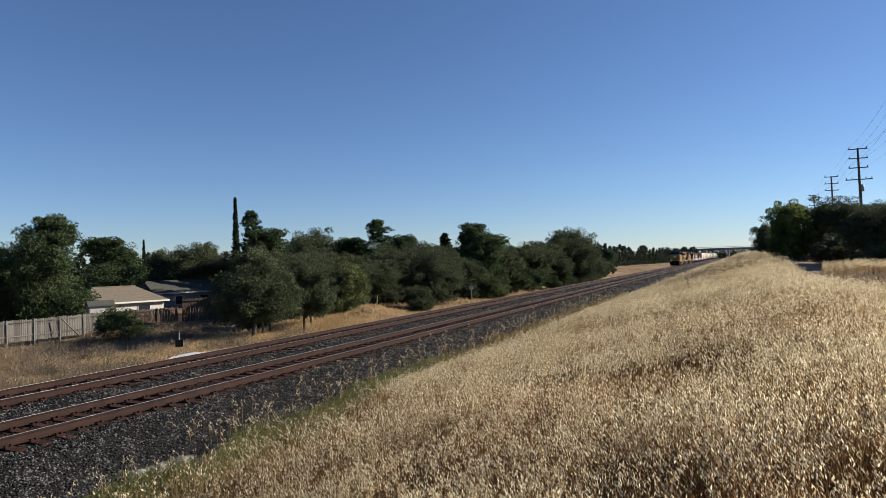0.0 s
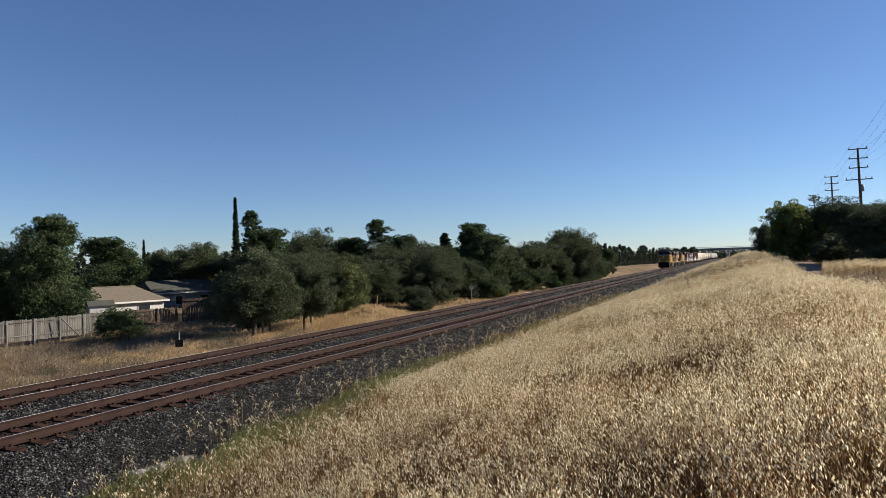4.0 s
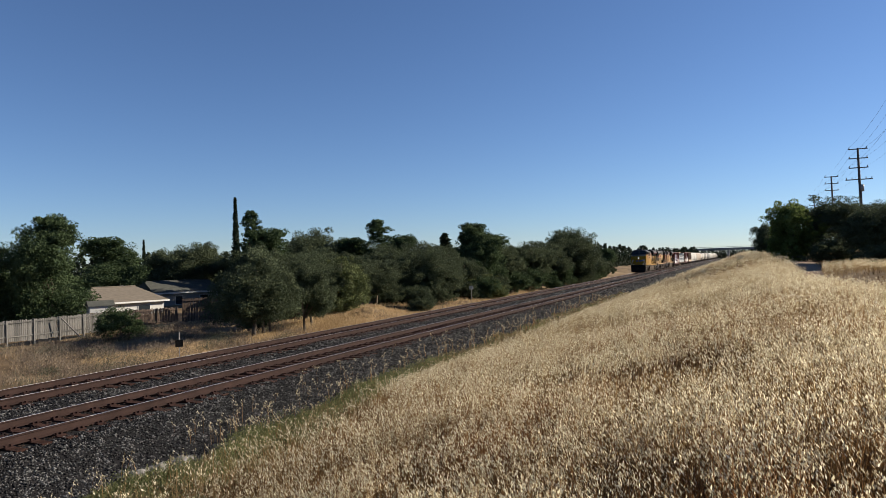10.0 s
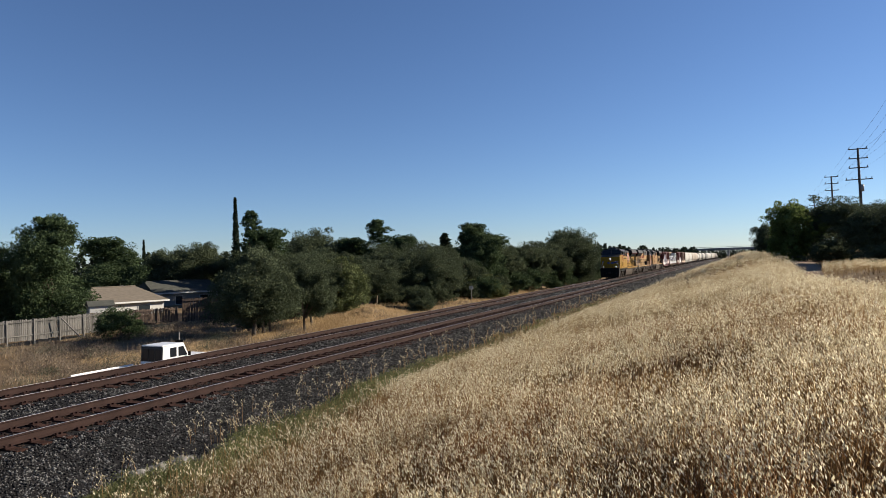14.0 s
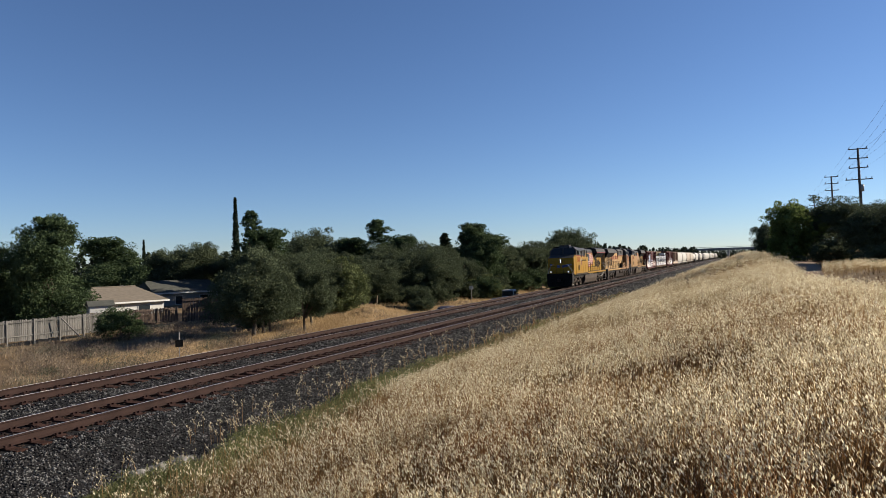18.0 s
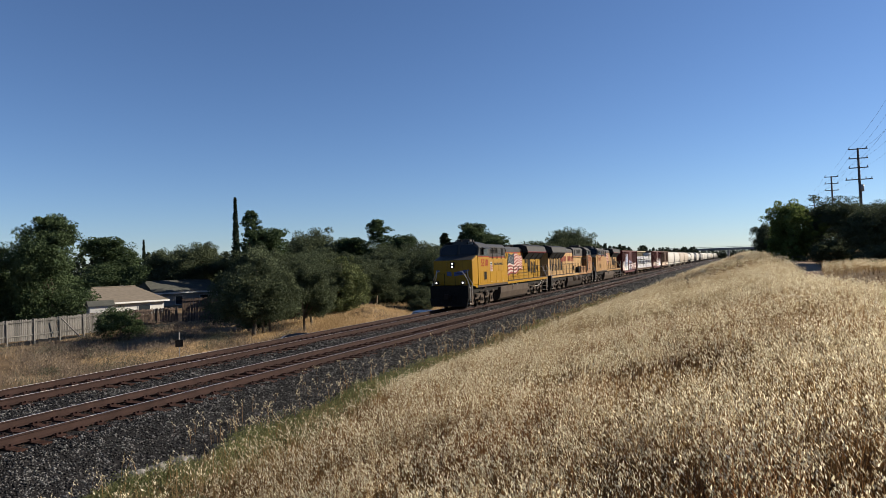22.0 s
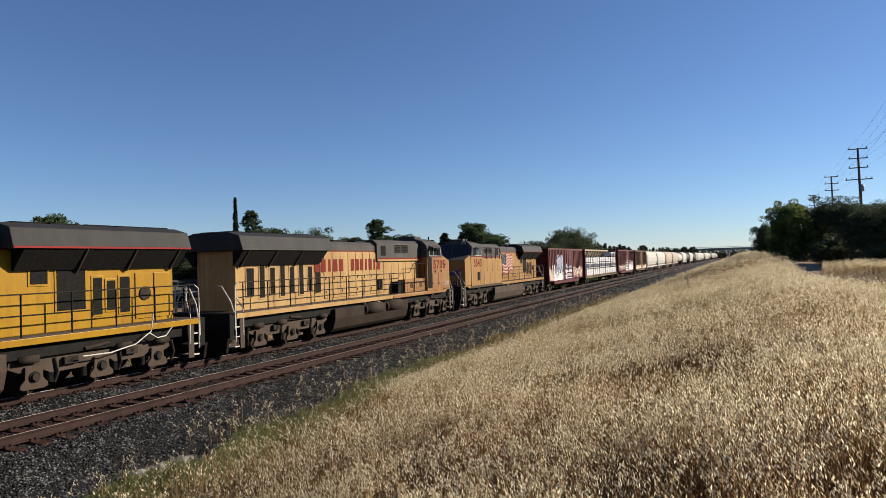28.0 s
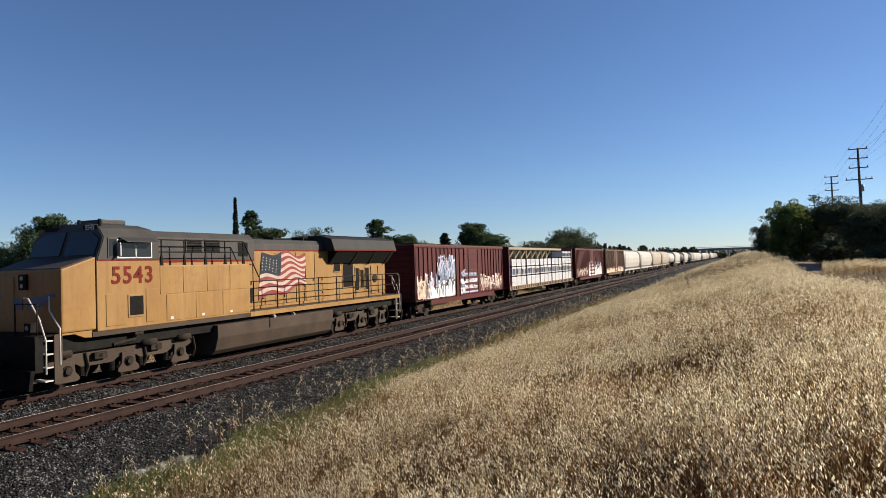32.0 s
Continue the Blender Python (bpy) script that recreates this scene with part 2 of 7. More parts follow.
ry = np.concatenate([np.arange(-60, 160, 4.0), np.arange(160, 900, 60.0)])
rv, rq = [], []
for i, y in enumerate(ry):
    for x in (-32.6, -25.6):
        rv.append((x, y, street_z(y)))
    if i:
        rq.append((2 * i - 2, 2 * i - 1, 2 * i + 1, 2 * i))
road = sheet("road", rv, rq, M_ASPHALT)
tagged(road, "dark asphalt street running below the railway", "road", kind="structure")

# ---- ballast and tracks ----
def ballast_profile():
    a, b = RAIL_X1, RAIL_X2
    return [(-23.6, -1.55), (-22.4, -0.95), (a - 1.75, -0.27), (a - 1.2, -0.225), (a - 0.3, -0.24), (a + 0.3, -0.24), (a + 1.25, -0.225), ((a + b) / 2, -0.33),
            (b - 1.25, -0.225), (b - 0.3, -0.24), (b + 0.3, -0.24), (b + 1.2, -0.23), (b + 1.65, -0.29), (b + 2.4, -0.52), (b + 3.1, -0.74), (b + 3.9, -0.70), (b + 4.9, -0.60)]


prof = ballast_profile()
pxs = np.array([p[0] for p in prof])
pzs = np.array([p[1] for p in prof])


def ballast_z(x, y):
    return np.interp(x, pxs, pzs) + 0.03 * wave(np.asarray(x), np.asarray(y), 1.3)


bx = np.linspace(pxs[0], pxs[-1], 46)
by = axis_lines([(-80, -2, 3), (-2, 45, 0.5), (45, 160, 2.5), (160, 1700, 40)])
BX, BY = np.meshgrid(bx, by)
BZ = ballast_z(BX, BY)
idx = np.arange(BX.size).reshape(BX.shape)
bq = np.stack([idx[:-1, :-1], idx[:-1, 1:], idx[1:, 1:], idx[1:, :-1]], -1).reshape(-1, 4)
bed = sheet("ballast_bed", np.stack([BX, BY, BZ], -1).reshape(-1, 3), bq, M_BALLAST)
tagged(bed, "dark grey crushed stone ballast bed under both tracks", "ballast", kind="structure")


def stones(name, x0, x1, y0, y1, count, size, label, stone_mat=None):
    """Loose crushed stones as one joined mesh of squashed octahedra."""
    x = rng.uniform(x0, x1, count)
    y = y0 + (y1 - y0) * rng.uniform(0, 1, count) ** 1.6
    s = size * rng.uniform(0.55, 1.35, count) * (1 + 0.012 * np.maximum(y - 8, 0))
    z = ballast_z(x, y) + s * rng.uniform(-0.1, 0.45, count)
    base = np.array([(1, 0, 0), (0, 1, 0), (-1, 0, 0), (0, -1, 0), (0, 0, 1), (0, 0, -1)], float)
    v = base[None] * (s[:, None, None] * rng.uniform(0.55, 1.1, (count, 6, 3))) + rng.normal(0, 0.18, (count, 6, 3)) * s[:, None, None]
    ang = rng.uniform(0, 6.28, count)
    c, sn = np.cos(ang)[:, None], np.sin(ang)[:, None]
    vx, vy = v[..., 0] * c - v[..., 1] * sn, v[..., 0] * sn + v[..., 1] * c
    v = np.stack([vx + x[:, None], vy + y[:, None], v[..., 2] * 0.8 + z[:, None]], -1).reshape(-1, 3)
    tri = np.array([(0, 1, 4), (1, 2, 4), (2, 3, 4), (3, 0, 4), (1, 0, 5), (2, 1, 5), (3, 2, 5), (0, 3, 5)])
    f = (tri[None] + 6 * np.arange(count)[:, None, None]).reshape(-1, 3)
    ob = sheet(name, v, f, stone_mat or M_STONE)
    return tagged(ob, label, "gravel", kind="stuff")


stones("ballast_stones", -13.25, -9.5, 3.0, 60, 84000, 0.030, "loose dark grey crushed stones on the near ballast shoulder")
stones("ballast_stones", -17.4, -15.5, 5.0, 70, 24000, 0.034, "loose dark grey crushed stones between the two tracks")
stones("ballast_stones", -13.2, -10.8, 58, 170, 12000, 0.05, "loose dark grey crushed stones further along the shoulder")
stones("ballast_stones", -17.4, -15.5, 66, 150, 6000, 0.05, "loose dark grey crushed stones further along between the tracks")
M_STONE_RUST = surface("rust_stained_stone", (0.011, 0.007, 0.007), (0.061, 0.037, 0.028), 3, 0.85, spec=0.1, power=2.0, island=0.6, objcoord=False, fine=50)
for cx_ in (RAIL_X1, RAIL_X2):
    stones("rail_stones", cx_ - 0.95, cx_ + 0.95, 4.0, 60, 12000, 0.032, "rust-stained crushed stones between the rails", M_STONE_RUST)


def rail_mesh(x, name, inner):
    foot = [(-0.076, -0.186), (0.076, -0.186), (0.076, -0.172), (0.012, -0.15), (0.010, -0.045), (0.037, -0.035), (0.037, -0.003), (-0.037, -0.003),
            (-0.037, -0.035), (-0.010, -0.045), (-0.012, -0.15), (-0.076, -0.172)]
    bm = bmesh.new()
    prism(bm, [(x + a, b) for a, b in foot], "y", -90, 1700)
    rail = part(name, bm, M_RAIL)
    top = bmesh.new()
    g = 0.018 * inner
    prism(top, [(x + g - 0.019, -0.004), (x + g + 0.019, -0.004), (x + g + 0.0185, -0.0015), (x + g - 0.0185, -0.0015)], "y", -90, 1700)
    part("running_surface", top, M_RAILHEAD, rail, "worn shiny running surface")
    return rail


for k, cx in (("railway_track", RAIL_X1), ("railway_track", RAIL_X2)):
    tr = thing(k, "straight railway track of rusty brown rails on ties", "railway track", "railway tracks")
    for sgn in (-1, 1):
        rail_mesh(cx + sgn * GAUGE, "rail", -sgn).parent = tr
    tie_bm = boxed(-1.3, 1.3, -0.115, 0.115, -0.40, -0.205, bevel=0.012)
    tie = part("tie", tie_bm, M_TIE, tr)
    tie.location = (cx, 2.0, 0)
    plates = []
    for sgn in (-1, 1):
        bm = boxed(sgn * GAUGE - 0.19, sgn * GAUGE + 0.19, -0.10, 0.10, -0.206, -0.184)
        for dx in (-0.11, 0.11):
            for dy in (-0.055, 0.055):
                box(bm, sgn * GAUGE + dx - 0.03, sgn * GAUGE + dx + 0.03, dy - 0.018, dy + 0.018, -0.19, -0.145)
        plates.append(part("tie_plate", bm, M_PLATE, tie))
    y = 2.0
    nearby = 170
    for i in range(1, nearby):
        t2 = tie.copy()
        scene.collection.objects.link(t2)
        t2.location = (cx + random.uniform(-0.05, 0.05), y + 0.52 * i, random.uniform(-0.008, 0.0))
        t2.rotation_euler = (0, 0, random.uniform(-0.012, 0.012))
        for p in plates:
            p2 = p.copy()
            scene.collection.objects.link(p2)
            p2.parent = t2
    bm = bmesh.new()
    for i in range(nearby, nearby + 260):
        box(bm, cx - 1.3, cx + 1.3, y + 0.52 * i - 0.115, y + 0.52 * i + 0.115, -0.40, -0.205)
    for i in range(1, 60):
        box(bm, cx - 1.3, cx + 1.3, y - 0.52 * i - 0.115, y - 0.52 * i + 0.115, -0.40, -0.205)
    rest = part("ties", bm, M_TIE, tr)
    tagged(rest, kind="stuff")


# ---- dry grass ----
def in_view(x, y, margin=0.09):
    """Keep only the wedge of the field that lies before the tripod."""
    ang = np.arctan2(x, y)
    return (ang > radians(-23.8 - 36) - margin) & (ang < radians(-23.8 + 36) + margin)


def grass_blades(name, x, y, h, w, heads, label, mats, lean=0.22, head_len=0.02, ground=None, head_drop=0.35):
    """Bent two-segment stalks; 'heads' spikelets hang in the upper part of each. One joined mesh."""
    n = len(x)
    z = (ground or ground_z)(x, y)
    az = rng.uniform(0, 2 * np.pi, n)
    bend = lean * h * rng.uniform(0.2, 1.5, n)
    bx_, by_ = np.cos(az) * bend + 0.06 * h, np.sin(az) * bend - 0.04 * h
    fa = rng.uniform(0, np.pi, n)
    wx, wy = np.cos(fa) * w / 2, np.sin(fa) * w / 2
    V, F, I = [], [], []
    lv = [(0.0, 1.0), (0.55, 0.8), (1.0, 0.25)]
    pts = []
    for t, ws in lv:
        cx_, cy_, cz_ = x + bx_ * t * t, y + by_ * t * t, z - 0.03 + h * t * (1 - 0.12 * t)
        pts.append(np.stack([cx_ - wx * ws, cy_ - wy * ws, cz_], -1))
        pts.append(np.stack([cx_ + wx * ws, cy_ + wy * ws, cz_], -1))
    v = np.stack(pts, 1)
    b = 6 * np.arange(n)[:, None]
    V.append(v.reshape(-1, 3))
    F.append(np.concatenate([b + np.array([[0, 1, 3, 2]]), b + np.array([[2, 3, 5, 4]])]))
    I.append(np.zeros(2 * n, int))
    off = 6 * n
    if heads:
        t = 1 - head_drop * rng.uniform(0, 1, (n, heads)) ** 1.3
        spread = rng.normal(0, 0.022, (n, heads, 2)) * (1 + 2 * (1 - t))[..., None] * (head_len / 0.02)
        cx_ = x[:, None] + bx_[:, None] * t * t + spread[..., 0]
        cy_ = y[:, None] + by_[:, None] * t * t + spread[..., 1]
        cz_ = z[:, None] - 0.03 + (h[:, None]) * t * (1 - 0.12 * t) - 0.4 * head_len
        L = head_len * rng.uniform(0.7, 1.4, (n, heads))
        hw = L * rng.uniform(0.17, 0.34, (n, heads))
        # spikelets hang a little to one side, the way the wind has set them
        sway, nod = rng.normal(-0.34, 0.40, (n, heads)), rng.normal(0.0, 0.42, (n, heads))
        c = np.stack([cx_, cy_, cz_], -1)
        axis = np.stack([0.915 * sway - 0.403 * nod, 0.403 * sway + 0.915 * nod, np.ones((n, heads))], -1)
        axis /= np.linalg.norm(axis, axis=-1)[..., None]
        side = np.cross(axis, rng.normal(0, 1, (n, heads, 3)))
        side /= np.linalg.norm(side, axis=-1)[..., None] + 1e-9
        q = np.stack([c + axis * L[..., None], c + side * hw[..., None], c - axis * L[..., None], c - side * hw[..., None]], 2)
        m = n * heads
        V.append(q.reshape(-1, 3))
        F.append(off + 4 * np.arange(m)[:, None] + np.array([[0, 1, 2, 3]]))
        I.append(np.ones(m, int))
    ob = sheet(name, np.concatenate(V), np.concatenate(F), None, materials=mats, index=np.concatenate(I))
    return tagged(ob, label, "grass", kind="stuff")


def bare_ground(x, y):
    """True on the worn dirt path between the two mounds and in the hollow before the second one."""
    px = 3.25 + 0.05 * (y - 34) + 0.25 * wave(x, y, 0.5)
    path = (np.abs(x - px) < 0.55 + 0.016 * (y - 34)) & (y > 33) & (y < 90)
    hollow = (x > px) & (y > 33.5 + 0.6 * wave(x, y, 1.1)) & (y < 42.5 + 0.8 * wave(x, y, 0.9))
    shade = (x > px) & (y > 51) & (y < 85)
    return path | hollow | shade


def clumpy(x, y):
    """Tussocks half a metre to a metre wide, in no regular order."""
    return 0.5 * (wave(0.8 * x + 0.6 * y, 0.8 * y - 0.6 * x, 2.3) * wave(0.5 * x - 0.87 * y, 0.5 * y + 0.87 * x, 1.3) * 2 + wave(0.3 * x + 0.95 * y, 0.3 * y - 0.95 * x, 4.1))


def ballast_edge(x, y):
    """Where the bare stones end and the weeds begin."""
    line = np.interp(y, [7, 8, 9.0, 10, 11, 12, 14, 17.4, 27, 48], [-10.2, -10.4, -10.0, -9.75, -10.0, -10.7, -10.5, -11.2, -11.4, -11.6])
    return line + 0.14 * wave(x, y, 0.9) + 0.14 * wave(x, y, 2.3)


def scatter(count, r0, r1, x_min=-11.9, x_max=60, power=1.0):
    """Points over the bank between two distances from the tripod, thinned by a patchy noise."""
    r = r0 + (r1 - r0) * rng.uniform(0, 1, count * 3) ** power
    a = radians(-23.8) + rng.uniform(-radians(38), radians(38), count * 3)
    x, y = r * np.sin(a), r * np.cos(a)
    edge = ballast_edge(x, y)
    keep = (x > np.maximum(edge, x_min)) & (x < x_max) & ~bare_ground(x, y)
    thin = 0.70 + 0.26 * wave(x, y, 0.8) + 0.30 * clumpy(x, y)
    keep &= rng.uniform(0, 1, len(x)) < thin
    return x[keep][:count], y[keep][:count]


HOLLOWS = ((-2.0, 10.5, 2.7, 1.15), (-0.3, 9.2, 1.0, 0.7), (-1.2, 8.3, 0.8, 0.35), (0.55, 4.6, 0.25, 0.4), (0.75, 6.6, 0.45, 0.3),
           (-3.0, 11.4, 1.0, 0.7), (-6.4, 15.6, 1.0, 0.8), (1.6, 14.0, 1.6, 1.0), (-4.5, 22.0, 1.8, 1.3))


def hollow(x, y):
    """0 to 1: sparse reddish hollows in the oats, with ragged edges."""
    out = np.zeros(len(x))
    for hx, hy, rx, ry in HOLLOWS:
        d = np.hypot((x - hx) / rx, (y - hy) / ry) + 0.35 * wave(x, y, 2.6)
        out = np.maximum(out, smooth_step(1.25, 0.6, d))
    return out


def heights(x, y, base):
    edge = smooth_step(-10.8, -7.5, x)
    lumps = 0.92 + 0.20 * wave(x, y, 0.7) + 0.16 * clumpy(x, y)
    return base * (0.45 + 0.55 * edge) * rng.uniform(0.6, 1.25, len(x)) * lumps


OATS = [M_GRASS, M_HEAD]
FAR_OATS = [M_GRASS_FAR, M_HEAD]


def weed_edge(x, y):
    """Where the green weeds give way to the oats."""
    line = np.interp(y, [5, 7.4, 8.7, 10.8, 14.6, 18, 22, 36, 60], [-5.9, -6.3, -6.8, -7.5, -8.8, -9.6, -9.9, -10.3, -10.9])
    return line + 0.28 * wave(x, y, 0.9) + 0.28 * wave(x, y, 1.9)


def seediness(x, y):
    """Share of stalks that carry heads: ripe pale drifts and reddish bare-stalked patches."""
    return np.clip(0.56 + 0.34 * wave(x + 2, y, 0.33) + 0.20 * wave(x, y + 4, 1.05) + 0.30 * clumpy(x + 7, y), 0.08, 1.0)


def oat_field(n, r0, r1, power, w, heads, head_len, mats, base, share, label):
    """Flattened thatch, bare stalks and leaves, and a share of taller stalks that carry seed heads."""
    x, y = scatter(n, r0, r1, power=power)
    weedy = (x < weed_edge(x, y) + 0.45 * rng.normal(0, 1, len(x))) & (rng.uniform(0, 1, len(x)) < 0.988)
    x, y = x[~weedy], y[~weedy]
    u = rng.uniform(0, 1, len(x))
    sd = seediness(x, y) * share * (1 - 0.80 * hollow(x, y)) * (1 - 0.3 * smooth_step(-2.4, 0.8, x) * smooth_step(32, 18, y)) * (0.40 + 0.60 * smooth_step(0.0, 2.2, x - weed_edge(x, y)))
    k = u < sd
    h = heights(x, y, base) * (1 - 0.16 * hollow(x, y))
    grass_blades("wild_oats", x[k], y[k], h[k] * 1.15, w * np.ones(k.sum()), heads, label, mats, head_len=head_len)
    t = u > 0.80
    k = ~k & ~t
    grass_blades("oat_stalks", x[k], y[k], h[k] * 0.78, 1.15 * w * np.ones(k.sum()), 0, "dry golden-brown stalks between the oats", mats[:1], lean=0.34)
    grass_blades("thatch", x[t], y[t], h[t] * 0.42, 2.6 * w * np.ones(t.sum()), 0, "dark flattened thatch under the oats", [M_THATCH], lean=1.1)


oat_field(62000, 2.2, 10, 0.95, 0.0055, 8, 0.0150, OATS, 0.60, 0.62, "tall dry golden wild oats with pale nodding seed heads")
oat_field(76000, 9, 22, 0.85, 0.0075, 7, 0.0195, OATS, 0.62, 0.64, "tall dry golden wild oats covering the bank")
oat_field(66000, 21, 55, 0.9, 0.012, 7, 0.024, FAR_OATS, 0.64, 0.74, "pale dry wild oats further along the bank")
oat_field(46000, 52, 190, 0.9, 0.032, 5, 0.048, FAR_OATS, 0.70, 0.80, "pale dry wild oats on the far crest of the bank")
# the same oats beside and behind the standpoint
x, y = rng.uniform(-9.5, 16, 15000), rng.uniform(-16, 7, 15000)
k = (~in_view(x, y, -0.02) | (y < 1.5)) & (x * x + y * y > 1.6 ** 2)
x, y = x[k], y[k]
grass_blades("wild_oats", x, y, heights(x, y, 0.58), 0.012 * np.ones(len(x)), 3, "tall dry golden wild oats around the standpoint", OATS, head_len=0.026)

# green weeds along the ballast, tall stray stalks over it
def toe_z(a, b):
    return np.maximum(ground_z(a, b), ballast_z(a, b))


n_weed = 150000
y = 5.0 + 70 * rng.uniform(0, 1, n_weed) ** 1.7
x = rng.uniform(-11.9, -5.4, n_weed)
k = (x < weed_edge(x, y) + 0.35 * rng.normal(0, 1, n_weed)) & (x > ballast_edge(x, y) - 0.1) & (rng.uniform(0, 1, n_weed) < 0.72 + 0.4 * wave(x, y, 1.3))
x, y = x[k], y[k]
tan = rng.uniform(0, 1, len(x)) < np.clip(0.45 + 0.55 * wave(x + 3, y, 0.9) + 0.18 * (x + 8.5) + 0.75 * smooth_step(13, 20, y), 0.05, 0.95)
h_weed = (0.12 + 0.30 * rng.uniform(0, 1, len(x)) ** 1.5) * (1 + 0.45 * wave(x, y, 1.2)) * (0.6 + 0.4 * smooth_step(0, 0.9, x - ballast_edge(x, y)))
for k, nm, lab, mt in ((~tan, "green_weeds", "green and olive weeds along the ballast edge", M_GRASSG), (tan, "tan_weeds", "feathery brown and tan weeds among the green ones", M_WEED_TAN)):
    grass_blades(nm, x[k], y[k], h_weed[k], 0.006 + 0.0006 * y[k], 4, lab, [mt, mt], lean=0.5, head_len=0.020, head_drop=0.85, ground=toe_z)
n_tuft = 420
k = rng.integers(0, len(x), n_tuft)
grass_blades("weed_oats", x[k] + rng.normal(0, 0.1, n_tuft), y[k], rng.uniform(0.45, 0.85, n_tuft), 0.005 + 0.0006 * y[k], 8, "pale oat stalks rising out of the green weeds", OATS, head_len=0.021, ground=toe_z)
n_stray = 300
y = 11.5 + 55 * rng.uniform(0, 1, n_stray) ** 1.4
x = -10.9 - 0.7 * smooth_step(10, 18, y) + 0.5 * rng.normal(0, 1, n_stray)
x = np.clip(x, -12.6, -9.8)
grass_blades("stray_oats", x, y, rng.uniform(0.3, 0.75, n_stray), 0.004 + 0.0004 * y, 9, "thin pale oat stalks standing out over the ballast", OATS, head_len=0.024, lean=0.25,
             ground=toe_z)

# short matted growth in the hollow and under the right-hand trees
x, y = rng.uniform(2, 22, 16000), rng.uniform(32, 90, 16000)
px_ = 3.25 + 0.05 * (y - 34)
k = bare_ground(x, y) & (np.abs(x - px_) > 0.6 + 0.016 * (y - 34))
grass_blades("matted_grass", x[k], y[k], rng.uniform(0.08, 0.28, k.sum()), 0.05 * np.ones(k.sum()), 0, "short brown matted grass in the hollow by the path", [M_THATCH], lean=0.9)

# worn dirt path between the mounds
ty = np.arange(32.0, 92.0, 1.0)
tc, tw = 3.25 + 0.05 * (ty - 34), 0.8 + 0.016 * (ty - 34)
tv = np.stack([np.stack([tc + k * tw, ty, ground_z(tc + k * tw, ty) + 0.03 + 0.02 * (k == 0)], -1) for k in (-1, -0.4, 0, 0.4, 1)], 1).reshape(-1, 3)
ti = (5 * np.arange(len(ty) - 1)[:, None] + np.arange(4)[None]).reshape(-1, 1)
tagged(sheet("dirt_path", tv, ti + np.array([[0, 1, 6, 5]]), M_PATH), "bare pinkish-brown dirt path between grassy mounds", "path", kind="structure")

# pale broken rocks where the ballast meets the weeds
M_ROCK = surface("pale_rock", (0.12, 0.112, 0.104), (0.22, 0.208, 0.195), 4, 0.9, bump=0.5, fine=18)
rr_ = random.Random(12)
for rx, ry_, rs in ((-10.62, 9.35, 0.17), (-10.48, 9.75, 0.20), (-10.75, 9.80, 0.12), (-10.42, 10.25, 0.22), (-10.70, 10.30, 0.12), (-10.95, 9.50, 0.09), (-10.62, 10.65, 0.11)):
    bm = bmesh.new()
    bmesh.ops.create_icosphere(bm, subdivisions=2, radius=rs * 0.82)
    for v in bm.verts:
        v.co *= 1 + rr_.uniform(-0.22, 0.22)
        v.co.z *= 0.75
    rock = part("rock", bm, M_ROCK)
    rock.location = (rx, ry_, max(float(ground_z(rx, ry_)), float(ballast_z(rx, ry_))) + rs * 0.35)
    rock.rotation_euler = (0, 0, rr_.uniform(0, 6))
    tagged(rock, "pale angular rock lying at the ballast edge", "rock", "rocks by the ballast")


# ---- trees and shrubs ----
def leaf_cloud(centres, radii, per, size, r, flat=0.8):
    """Small three-cornered leaves in clumps round the given centres. Returns verts and faces."""
    n = len(centres)
    c = np.repeat(centres, per, 0)
    rad = np.repeat(radii, per)
    d = r.normal(0, 1, (n * per, 3))
    d /= np.linalg.norm(d, axis=1)[:, None]
    d *= (rad * r.uniform(0.25, 1.0, n * per) ** 0.5)[:, None]
    d[:, 2] *= flat
    p = c + d
    a = r.normal(0, 1, (n * per, 3))
    a /= np.linalg.norm(a, axis=1)[:, None]
    b = np.cross(a, r.normal(0, 1, (n * per, 3)))
    b /= np.linalg.norm(b, axis=1)[:, None] + 1e-9
    s = size * r.uniform(0.6, 1.4, n * per)[:, None]
    v = np.stack([p - a * s, p + a * s * 0.8 + b * s * 0.6, p + a * s * 0.5 - b * s * 0.6], 1).reshape(-1, 3)
    return v, np.arange(len(v)).reshape(-1, 3)


